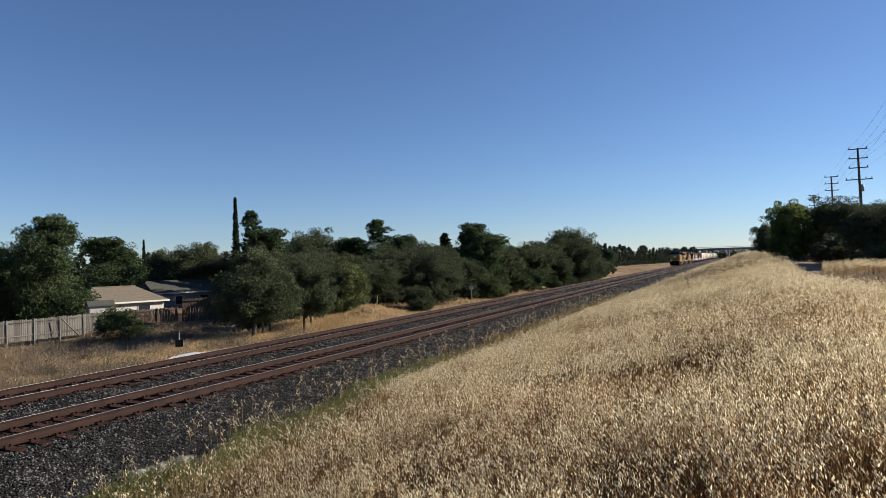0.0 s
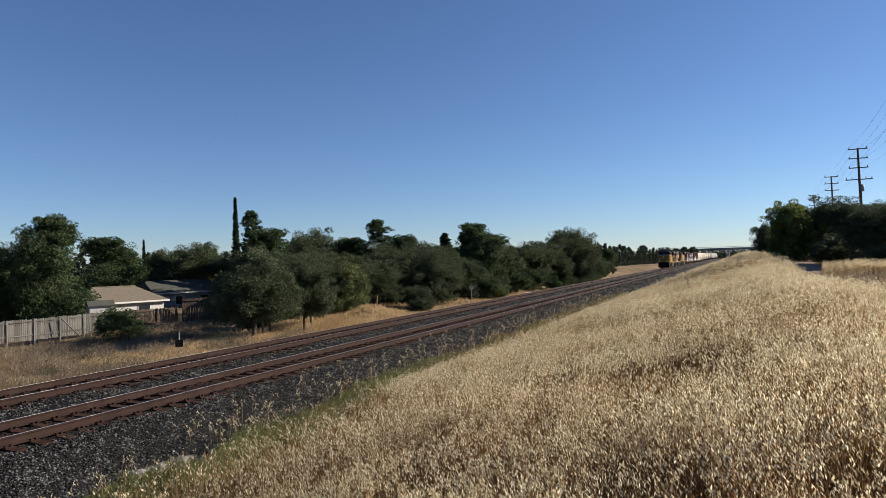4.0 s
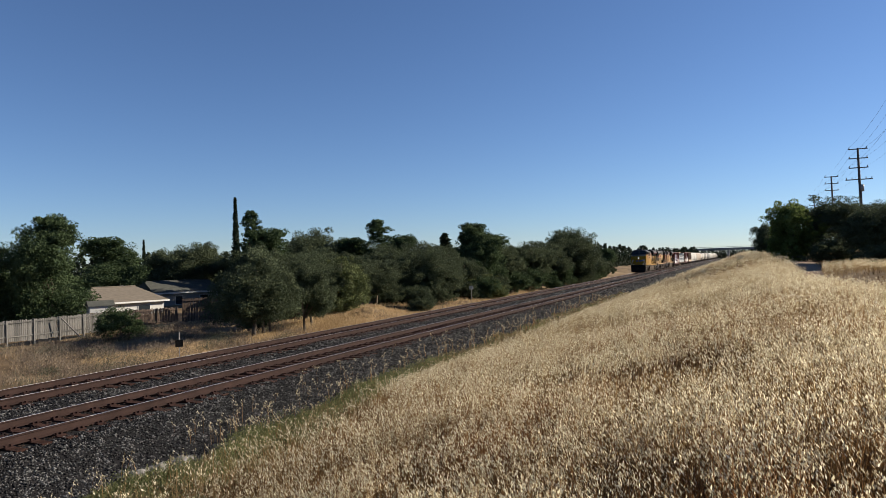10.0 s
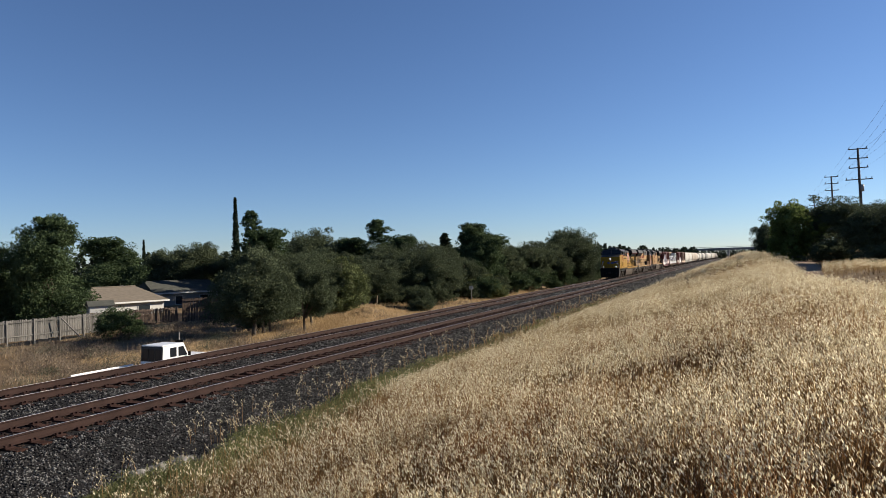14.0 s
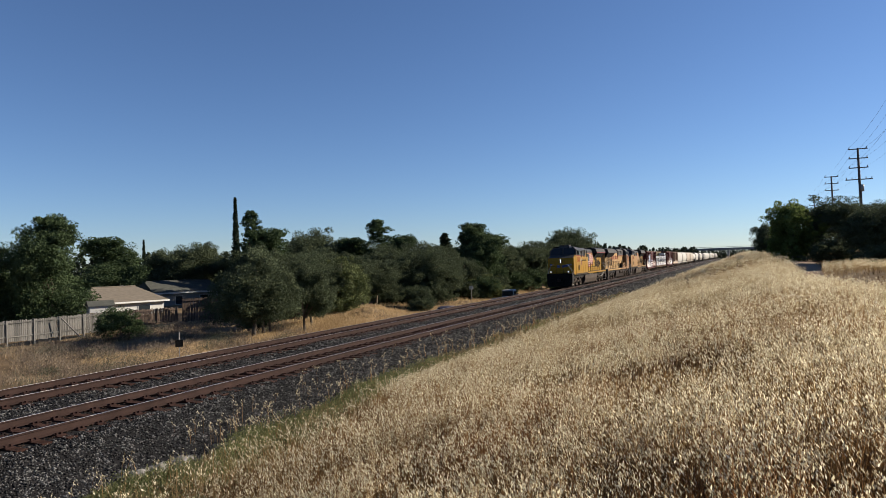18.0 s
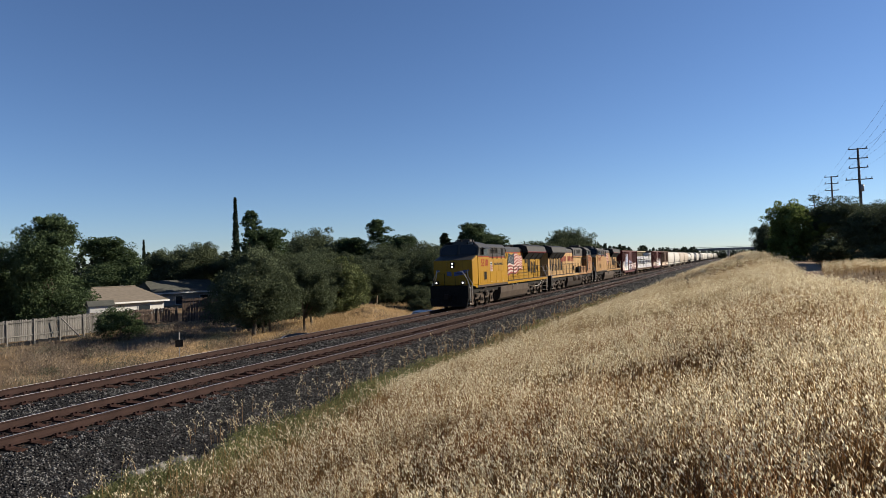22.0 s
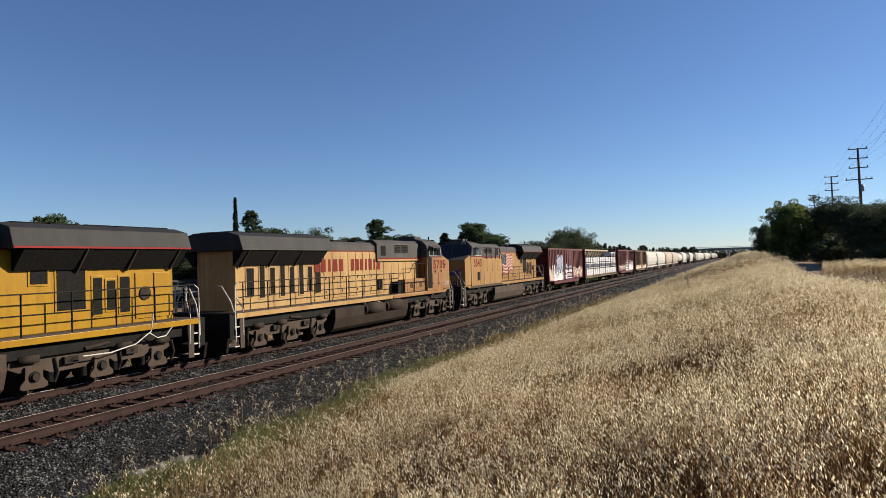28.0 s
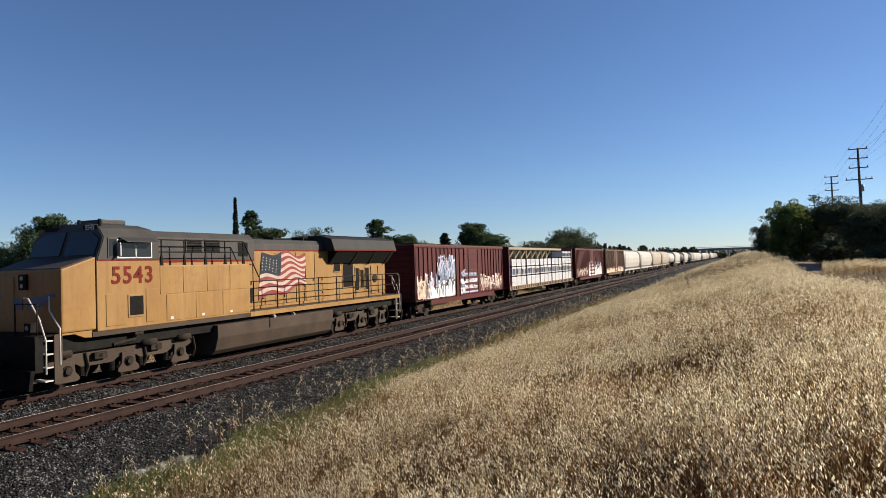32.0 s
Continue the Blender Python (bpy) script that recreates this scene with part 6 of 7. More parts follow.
    if flag:
        f0 = 10.6 if slogan else 10.2
        flag_decal(L, side * 1.004, f0, f0 + (4.2 if slogan else 3.2), 2.2, 3.98, side)
    if slogan:
        part("hanging_cable", tubed([(1.5, 19.4, 1.9), (1.5, 19.3, 1.35), (1.5, 18.7, 1.02), (1.5, 17.8, 0.88), (1.5, 16.9, 0.90)], 0.02, 6), WHITE, L, "pale cable hanging over the truck")
        part("hanging_cable", tubed([(1.5, 19.25, 1.3), (1.5, 19.55, 1.12), (1.5, 19.9, 1.15), (1.5, 20.15, 1.4)], 0.018, 6), WHITE, L, "pale cable hanging over the truck")
        lettering("BUILDING AMERICA", 0.235, SLATE, eq, side * 1.518, 7.0, 3.03, side, "slogan")
        bm = bmesh.new()
        box(bm, 1.513, 1.516, 5.05, 5.50, 2.50, 3.20)
        part("shield_emblem", bm, WHITE, eq, "pale shield")
        part("shield_band", boxed(1.517, 1.520, 5.07, 5.48, 3.00, 3.14), SLATE, eq, "dark band across the shield")
        bm = bmesh.new()
        for k in range(6):
            box(bm, 1.517, 1.520, 5.06 + k * 0.075, 5.10 + k * 0.075, 2.52 + 0.02 * abs(k - 2.5), 2.955)
        part("shield_stripes", bm, PINK, eq, "faded red shield stripes")
    if big_name:
        for y0, y1, z0, z1 in ((1.55, 1.88, 1.86, 2.10), (1.95, 2.25, 1.84, 2.06), (1.90, 2.02, 2.12, 2.2)):
            part("paint_patch", boxed(-1.507, -1.5015, y0, y1, z0, z1), TIMBER, nose, "paler repainted patch")
        part("placard", boxed(-1.507, -1.5015, 1.85, 2.02, 3.10, 3.16), SLATE, nose, "tiny dark placard")
        part("placard", boxed(-1.507, -1.5015, 2.1, 2.27, 3.10, 3.16), SLATE, nose, "tiny dark placard")
        for bm_y, pitch, n in ((15.62, 0.50, 5), (12.53, 0.435, 7)):
            for k in range(n):
                wide = pitch * (0.40 if (n == 5 and k == 2) or (n == 7 and k in (3, 5)) else 0.74)
                mid = bm_y - pitch * (k + 0.5)
                bm = boxed(min(side * 0.987, side * 0.993), max(side * 0.987, side * 0.993), mid - wide / 2, mid + wide / 2, 2.98, 3.56)
                part("letter_bar", bm, REDF, hood, "faded red lettering block")
    return L


# ---- train: freight cars ----
RUSTRED = paint("oxide_red_car", (0.056, 0.0065, 0.0068), (0.080, 0.0105, 0.0105), (0.030, 0.008, 0.007), 0.5, 0.6)
RUSTBRN = paint("brown_car", (0.060, 0.027, 0.018), (0.092, 0.046, 0.032), (0.120, 0.083, 0.055), 0.6, 0.75)
CARWHITE = paint("white_hopper", (0.346, 0.328, 0.299), (0.414, 0.398, 0.363), (0.207, 0.173, 0.138), 0.45, 0.6)
CARTAN = paint("tan_hopper", (0.277, 0.230, 0.184), (0.334, 0.288, 0.236), (0.173, 0.133, 0.098), 0.45, 0.65)
CARGREY = paint("grey_hopper", (0.173, 0.167, 0.162), (0.230, 0.225, 0.213), (0.104, 0.086, 0.069), 0.45, 0.65)
CARBLACK = paint("black_tank", (0.02, 0.02, 0.02), (0.045, 0.043, 0.04), (0.10, 0.08, 0.06), 0.4, 0.5)
WRAP = surface("white_lumber_wrap", (0.357, 0.357, 0.369), (0.461, 0.461, 0.461), 2.5, 0.45, bump=0.5, fine=10)
TIMBER = surface("centre_beam_wood", (0.173, 0.126, 0.075), (0.242, 0.184, 0.115), 3, 0.8, fine=20)
GRAF = [surface("spray_" + n, c, tuple(min(1, k * 1.35) for k in c), 2.2, 0.6, fine=9) for n, c in
        (("white", (0.55, 0.53, 0.50)), ("blue", (0.12, 0.17, 0.30)), ("pink", (0.42, 0.22, 0.20)), ("lilac", (0.34, 0.32, 0.45)), ("tan", (0.45, 0.33, 0.22)), ("slate", (0.07, 0.10, 0.14)))]


def car_truck(car, yc, roll_wheels):
    tr = part("truck", boxed(-0.95, 0.95, yc - 0.2, yc + 0.2, 0.48, 0.80, bevel=0.03), WHEEL, car, "brown two-axle truck")
    for k in (-1, 1):
        ws = wheelset(tr, yc + 0.89 * k, 0.42)
        if not roll_wheels:
            WHEELSETS.pop()
    for s in (-1, 1):
        bm = bmesh.new()
        prism(bm, [(yc - 1.15, 0.52), (yc - 0.75, 0.36), (yc - 0.35, 0.26), (yc + 0.35, 0.26), (yc + 0.75, 0.36), (yc + 1.15, 0.52), (yc + 1.1, 0.66), (yc + 0.5, 0.80), (yc - 0.5, 0.80), (yc - 1.1, 0.66)],
              "x", s * 0.97, s * 1.12, bevel=0.02)
        part("side_frame", bm, WHEEL, tr)
        for k in (-1, 1):
            part("bearing", tubed([(s * 1.12, yc + 0.89 * k, 0.47), (s * 1.2, yc + 0.89 * k, 0.47)], 0.12, 10), TRUCK, tr)
        bm = bmesh.new()
        for dy in (-0.15, 0.0, 0.15):
            tube(bm, [(s * 1.10, yc + dy, 0.32), (s * 1.10, yc + dy, 0.60)], 0.06, 8)
        part("springs", bm, DARK, tr)
    return tr


def car_ends(car, length, material, zt, split=True):
    """Couplers, ladders and hand-holds at both ends."""
    for e, ys in ((1, 0.0), (-1, length)):
        bm = boxed(-0.11, 0.11, min(ys + e * 0.14, ys + e * 1.0), max(ys + e * 0.14, ys + e * 1.0), 0.76, 0.98)
        box(bm, -0.17, 0.17, min(ys - e * 0.02, ys + e * 0.2), max(ys - e * 0.02, ys + e * 0.2), 0.70, 1.04, bevel=0.04)
        part("coupler", bm, WHEEL, car)
        for s in (-1, 1):
            bm = tubed([(s * 1.50, ys + e * 1.12, 0.5), (s * 1.50, ys + e * 1.12, zt)], 0.02, 5)
            steps = range(max(3, int((zt - 0.6) / 0.42)))
            if not split:
                for k in steps:
                    tube(bm, [(s * 1.50, ys + e * 1.12, 0.62 + 0.42 * k), (s * 1.50, ys + e * 1.55, 0.62 + 0.42 * k)], 0.014, 5)
                part("ladder", bm, material, car)
                continue
            ld = part("ladder", bm, material, car)
            for k in steps:
                part("rung", tubed([(s * 1.50, ys + e * 1.12, 0.62 + 0.42 * k), (s * 1.50, ys + e * 1.55, 0.62 + 0.42 * k)], 0.014, 5), material, ld)


def spray(parent, x, y0, y1, z0, z1, mats, seed, strokes=26, name="graffiti"):
    """Graffiti on a car side: a fill with a ragged upper edge, then crowded slanting strokes in the other colours."""
    rr = random.Random(seed)
    bm = bmesh.new()
    n = max(6, int((y1 - y0) / 0.16))
    for i in range(n):
        ya, yb = y0 + (y1 - y0) * i / n, y0 + (y1 - y0) * (i + 1) / n
        hump = 0.62 + 0.25 * math.sin(i * 1.1 + seed) + rr.uniform(-0.14, 0.14)
        zb = z0 + (z1 - z0) * hump
        lo = z0 + rr.uniform(0, 0.08)
        bm.faces.new([bm.verts.new(c) for c in ((x, ya, lo), (x, yb, lo), (x, yb, zb + rr.uniform(-.05, .05)), (x, ya, zb))])
    tagged(part(name, bm, mats[0], parent, "pale sprayed graffiti fill"), kind="stuff")
    for m in mats[1:]:
        x += 0.004
        bm = bmesh.new()
        for i in range(strokes):
            ya = rr.uniform(y0, y1 - 0.2)
            w = rr.uniform(0.03, 0.10)
            za = rr.uniform(z0, z0 + (z1 - z0) * 0.55)
            hh = rr.uniform(0.2, 0.55) * (z1 - z0)
            lean = rr.uniform(-0.22, 0.22)
            pts = [(ya, za), (ya + lean * 0.3, za + hh * 0.4), (ya + lean, min(z1, za + hh))]
            for (pa, qa), (pb, qb) in zip(pts, pts[1:]):
                bm.faces.new([bm.verts.new(c) for c in ((x, pa, qa), (x, pa + w, qa), (x, pb + w, qb), (x, pb, qb))])
            if rr.random() < 0.5:
                zz = min(z1 - 0.06, za + hh)
                bm.faces.new([bm.verts.new(c) for c in ((x, ya + lean, zz), (x, ya + lean + rr.uniform(0.15, 0.4), zz - 0.05), (x, ya + lean + 0.3, zz + 0.05), (x, ya + lean, zz + 0.07))])
        tagged(part(name, bm, m, parent, "sprayed graffiti strokes"), kind="stuff")


def boxcar(label, length, body0, material, seed, door_off=0.0, zt=4.42, graf=(), ribs=0.62, rollers=True):
    car = thing("boxcar", label, "boxcar", "train")
    y0, y1 = body0, length - body0
    body = part("body", boxed(-1.44, 1.44, y0, y1, 1.0, zt - 0.1, bevel=0.03), material, car)
    bm = bmesh.new()
    prism(bm, [(-1.50, zt - 0.12), (1.50, zt - 0.12), (1.50, zt - 0.04), (0, zt + 0.06), (-1.50, zt - 0.04)], "y", y0 - 0.03, y1 + 0.03)
    roof = part("roof", bm, RUSTBRN, car)
    k = y0 + 0.8
    while k < y1:
        part("roof_rib", prism(bmesh.new(), [(-1.49, zt - 0.03), (0, zt + 0.062), (1.49, zt - 0.03), (1.49, zt + 0.0), (0, zt + 0.10), (-1.49, zt + 0.0)], "y", k, k + 0.08), material, roof)
        k += 1.3
    mid = (y0 + y1) / 2 + door_off
    for s in (-1, 1):
        door = part("door", boxed(min(s * 1.455, s * 1.505), max(s * 1.455, s * 1.505), mid - 1.55, mid + 1.55, 1.08, zt - 0.25, bevel=0.01), material, car, "sliding plug door")
        for j in range(7):
            part("door_corrugation", boxed(min(s * 1.506, s * 1.525), max(s * 1.506, s * 1.525), mid - 1.5, mid + 1.5, 1.25 + 0.42 * j, 1.42 + 0.42 * j, bevel=0.01), material, door)
        for dy in (-0.9, 0.9):
            part("lock_rod", tubed([(s * 1.54, mid + dy, 1.1), (s * 1.54, mid + dy, zt - 0.3)], 0.022, 5), BLACK, door)
        part("side_sill", boxed(min(s * 1.44, s * 1.48), max(s * 1.44, s * 1.48), y0 + 2.2, y1 - 2.2, 0.72, 1.0), material, car)
        part("top_chord", boxed(min(s * 1.44, s * 1.515), max(s * 1.44, s * 1.515), y0, y1, zt - 0.24, zt - 0.125, bevel=0.006), material, car)
        k = y0 + 0.05
        while k < y1 - 0.05:
            if abs(k + 0.05 - mid) > 1.7:
                part("side_post", boxed(min(s * 1.441, s * 1.50), max(s * 1.441, s * 1.50), k, k + 0.10, 1.0, zt - 0.245, bevel=0.01), material, car)
            k += ribs
    for e, ys in ((-1, y0), (1, y1)):
        for j in range(9):
            part("end_corrugation", tubed([(-1.35, ys + e * 0.01, 1.25 + 0.36 * j), (1.35, ys + e * 0.01, 1.25 + 0.36 * j)], 0.07, 6), material, body)
    part("centre_sill", boxed(-0.35, 0.35, 0.6, length - 0.6, 0.72, 1.0), BLACK, car)
    for a, b, z0, z1, ms, sd in graf:
        spray(car, 1.508, a, b, z0, z1, ms, sd)
    car_truck(car, y0 + 1.9, rollers)
    car_truck(car, y1 - 1.9, rollers)
    car_ends(car, length, material, zt - 0.3)
    return car


def centerbeam(length):
    car = thing("centerbeam_flatcar", "yellowish centerbeam flatcar loaded with white-wrapped lumber", "flatcar", "train")
    y0, y1 = 0.75, length - 0.75
    part("deck", boxed(-1.42, 1.42, y0, y1, 0.95, 1.12, bevel=0.02), RUSTBRN, car)
    part("centre_sill", boxed(-0.3, 0.3, 0.6, length - 0.6, 0.6, 0.95), BLACK, car)
    for e, ys in ((1, y0), (-1, y1)):
        part("bulkhead", boxed(-1.42, 1.42, min(ys, ys + e * 0.25), max(ys, ys + e * 0.25), 1.12, 4.40, bevel=0.03), RUSTRED if e > 0 else RUSTBRN, car)
    part("top_beam", boxed(-0.30, 0.30, y0 + 0.25, y1 - 0.25, 4.22, 4.44, bevel=0.02), TIMBER, car, "tan top chord")
    n = 12
    for i in range(n + 1):
        y = y0 + 0.5 + (y1 - y0 - 1.0) * i / n
        part("post", boxed(-0.08, 0.08, y - 0.07, y + 0.07, 1.12, 4.22), TIMBER, car)
        if i < n:
            b = y + (y1 - y0 - 1.0) / n
            part("diagonal", tubed([(0, y + 0.1, 3.4), (0, b - 0.1, 4.2)], 0.07, 4), TIMBER, car)
    for s in (-1, 1):
        part("side_sill", boxed(min(s * 1.42, s * 1.48), max(s * 1.42, s * 1.48), y0, y1, 0.80, 1.14, bevel=0.01), TIMBER, car, "tan side sill")
        k = y0 + 0.3
        while k < y1 - 0.4:
            part("stake_pocket", boxed(min(s * 1.481, s * 1.53), max(s * 1.481, s * 1.53), k, k + 0.22, 0.86, 1.10), RUSTBRN, car)
            k += 0.62
    car_truck(car, y0 + 1.9, True)
    car_truck(car, y1 - 1.9, True)
    car_ends(car, length, RUSTBRN, 1.9)
    return car


def lumber_bundle(L, h, seed, printed):
    """Wrapped bundles side by side, 1.06 m deep, with a slack cover, straps and plain printed bars."""
    rr = random.Random(seed)
    bd = thing("lumber_bundle", "bundle of lumber in white printed wrap with straps", "lumber bundle", "lumber bundles")
    bm = boxed(0.34, 1.40, 0.03, L - 0.05, 0.01, h - 0.06, bevel=0.05)
    for v in bm.verts:
        v.co += Vector((rr.uniform(-.02, .02), rr.uniform(-.02, .02), rr.uniform(-.015, .015)))
    w = part("wrap", bm, WRAP, bd)
    for t in (0.02, 0.33, 0.66, 0.98):
        part("strap", boxed(0.33, 1.428, L * t - 0.03, L * t + 0.03, -0.0, h - 0.04), DARK, bd)
    k = 0.12
    while k < L - 0.35:
        if printed == 2:
            part("printed_bar", boxed(1.426, 1.432, k, k + rr.uniform(0.12, 0.24), h * 0.16, h * rr.uniform(0.62, 0.80)), BLUE if rr.random() < 0.5 else BLACK, w, "dark printed bar")
            k += rr.uniform(0.32, 0.46)
        else:
            part("printed_bar", boxed(1.426, 1.432, k, k + 0.62, h * (0.55 if printed else 0.3), h * (0.64 if printed else 0.38)), GRAF[3], w, "grey printed bar")
            k += 0.85
    return bd


def hopper(label, length, material, rollers=False):
    """Covered hopper with bulging sides, sloped ends, roof hatches and outlet gates."""
    car = thing("covered_hopper", label, "hopper car", "train")
    y0, y1 = 0.8, length - 0.8
    zt = 4.35
    sec = [(-0.95, 1.15), (-1.38, 1.55), (-1.52, 2.3), (-1.52, 3.1), (-1.38, 3.8), (-1.05, 4.22), (-0.5, zt), (0.5, zt), (1.05, 4.22), (1.38, 3.8), (1.52, 3.1), (1.52, 2.3), (1.38, 1.55), (0.95, 1.15)]
    bm = bmesh.new()
    rings = []
    for y, k, lift in ((y0 + 0.15, 0.90, 1.0), (y0 + 0.7, 0.98, 0.45), (y0 + 1.6, 1.0, 0.0), (y1 - 1.6, 1.0, 0.0), (y1 - 0.7, 0.98, 0.45), (y1 - 0.15, 0.90, 1.0)):
        rings.append([bm.verts.new((px * k, y, max(pz, 1.15 + lift * 1.3) if pz < 2.4 else pz)) for px, pz in sec])
    for a, b in zip(rings, rings[1:]):
        for i in range(len(sec)):
            j = (i + 1) % len(sec)
            bm.faces.new((a[i], a[j], b[j], b[i]))
    bm.faces.new(rings[0][::-1])
    bm.faces.new(rings[-1])
    bmesh.ops.recalc_face_normals(bm, faces=bm.faces)
    body = part("body", bm, material, car, smooth=False)
    part("running_board", boxed(-0.45, 0.45, y0 + 0.1, y1 - 0.1, zt + 0.08, zt + 0.12), CARGREY, car)
    for k in range(4):
        y = y0 + 1.6 + (y1 - y0 - 3.2) * (k + 0.5) / 4
        part("hatch", boxed(-0.4, 0.4, y - 1.2, y + 1.2, zt + 0.01, zt + 0.07, bevel=0.02), material, car)
    for k in range(3):
        y = y0 + 4.0 + (y1 - y0 - 8.0) * k / 2
        bm = bmesh.new()
        prism(bm, [(y - 1.3, 1.25), (y + 1.3, 1.25), (y + 0.35, 0.45), (y - 0.35, 0.45)], "x", -0.85, 0.85, bevel=0.02)
        part("outlet_gate", bm, material, car)
    for s in (-1, 1):
        part("side_sill", boxed(min(s * 1.30, s * 1.42), max(s * 1.30, s * 1.42), y0 - 0.1, y1 + 0.1, 1.02, 1.28, bevel=0.01), material, car)
        for y in (y0 + 0.05, y0 + 1.2, y1 - 1.2, y1 - 0.05):
            part("end_post", boxed(min(s * 1.28, s * 1.38), max(s * 1.28, s * 1.38), y - 0.05, y + 0.05, 1.25, 3.6), material, car)
    part("centre_sill", boxed(-0.3, 0.3, 0.6, length - 0.6, 0.7, 1.05), BLACK, car)
    car_truck(car, y0 + 1.4, rollers)
    car_truck(car, y1 - 1.4, rollers)
    car_ends(car, length, material, 4.0, False)
    return car


def tank_car(label, length, material):
    car = thing("tank_car", label, "tank car", "train")
    y0, y1 = 0.9, length - 0.9
    bm = bmesh.new()
    n = 20
    rings = []
    for y, r in ((y0, 0.55), (y0 + 0.12, 1.0), (y0 + 0.35, 1.32), (y0 + 0.7, 1.45), (y1 - 0.7, 1.45), (y1 - 0.35, 1.32), (y1 - 0.12, 1.0), (y1, 0.55)):
        rings.append([bm.verts.new((r * math.cos(2 * math.pi * k / n), y, 2.65 + r * math.sin(2 * math.pi * k / n))) for k in range(n)])
    for a, b in zip(rings, rings[1:]):
        for k in range(n):
            bm.faces.new((a[k], a[(k + 1) % n], b[(k + 1) % n], b[k]))
    bm.faces.new(rings[0][::-1])
    bm.faces.new(rings[-1])
    bmesh.ops.recalc_face_normals(bm, faces=bm.faces)
    part("tank", bm, material, car, smooth=True)
    mid = length / 2
    part("dome", tubed([(0, mid, 4.0), (0, mid, 4.45)], 0.5, 14), material, car)
    part("platform", boxed(-0.9, 0.9, mid - 1.0, mid + 1.0, 4.12, 4.16), BLACK, car)
    for s in (-1, 1):
        part("handrail", tubed([(s * 1.5, y0 + 0.4, 2.5), (s * 1.5, y1 - 0.4, 2.5)], 0.02, 5), material, car)
    for y in (y0 + 1.4, y1 - 1.4):
        part("saddle", boxed(-1.2, 1.2, y - 0.5, y + 0.5, 0.85, 1.5, bevel=0.03), BLACK, car)
    part("centre_sill", boxed(-0.35, 0.35, 0.6, length - 0.6, 0.75, 1.05), BLACK, car)
    car_truck(car, y0 + 1.4, False)
    car_truck(car, y1 - 1.4, False)
    car_ends(car, length, BLACK, 1.8, False)
    return car


# consist: (object, offset of its front behind the train's front, turned round)
CONSIST = []
cursor = 0.0


def couple(ob, length, turned=False):
    global cursor
    CONSIST.append((ob, cursor, length, turned))
    cursor += length
    return cursor - length


couple(locomotive("bright yellow freight locomotive with grey roof and painted flag", "5310", Y_NEW, G_NEW, 1, lit=True, flag=True, slogan=True), 22.3)
couple(locomotive("faded peach-yellow freight locomotive running cab to the rear", "5705", Y_FADED, G_OLD, -1, big_name=True, tanks=True, bright_windows=True, stripe=REDF, cab_paint=Y_RUSTY, tank_mat=TANKD), 22.3, True)
couple(locomotive("dusty yellow freight locomotive with faded flag on its hood", "5543", Y_DUSTY, G_OLD, 1, flag=True, bright_windows=True, stripe=REDF), 22.3)
couple(boxcar("oxide-red boxcar with blue and white graffiti", 17.8, 0.98, RUSTRED, 5, 1.3,
              graf=((1.3, 3.0, 1.1, 2.5, [GRAF[2], GRAF[0], GRAF[4]], 1), (2.4, 6.9, 1.05, 2.7, [GRAF[0], GRAF[3], GRAF[5]], 2), (4.2, 7.0, 2.1, 3.75, [GRAF[5], GRAF[0], GRAF[1], GRAF[3]], 3),
                    (7.9, 11.2, 1.1, 1.75, [GRAF[3], GRAF[1], GRAF[0]], 4), (8.0, 11.0, 1.75, 2.25, [GRAF[0], GRAF[3]], 8), (8.1, 10.9, 2.25, 2.75, [GRAF[5], GRAF[3]], 9),
                    (11.6, 16.4, 1.1, 2.35, [RUSTRED, GRAF[4], GRAF[2], GRAF[0]], 6))), 17.8)
cb_at = couple(centerbeam(24.2), 24.2)
couple(boxcar("oxide-red boxcar with pale graffiti along its sill", 19.2, 0.7, RUSTRED, 9, 0.6, zt=4.5, graf=((1.2, 7.5, 1.1, 2.2, [RUSTRED, GRAF[4], GRAF[0]], 11), (8.0, 16.5, 1.05, 2.9, [GRAF[0], GRAF[4], GRAF[5], GRAF[3]], 12))), 19.2)
couple(boxcar("weathered brown boxcar streaked with rust and graffiti", 17.6, 0.6, RUSTBRN, 13, 0.5, zt=4.5, graf=((1.2, 16.0, 1.05, 1.9, [GRAF[4], GRAF[0], RUSTBRN], 14),)), 17.6)
h_white = hopper("dusty white covered hopper with bulging sides", 19.8, CARWHITE)
h_tan = hopper("tan covered hopper stained with grime", 19.8, CARTAN)
h_grey = hopper("weathered grey covered hopper", 19.8, CARGREY)
t_white = tank_car("white tank car with a centre dome", 18.0, CARWHITE)
t_black = tank_car("black tank car with a centre dome", 18.0, CARBLACK)
first_use = set()
for code in "WWTTtWbWbGWWWbWWTWbbWWWGWWtWWTWWbWGWWWWTWWbWW":
    src, ln_ = {"W": (h_white, 19.8), "T": (h_tan, 19.8), "G": (h_grey, 19.8), "t": (t_white, 18.0), "b": (t_black, 18.0)}[code]
    ob = src if code not in first_use else copy_thing(src, Matrix())
    first_use.add(code)
    couple(ob, ln_)
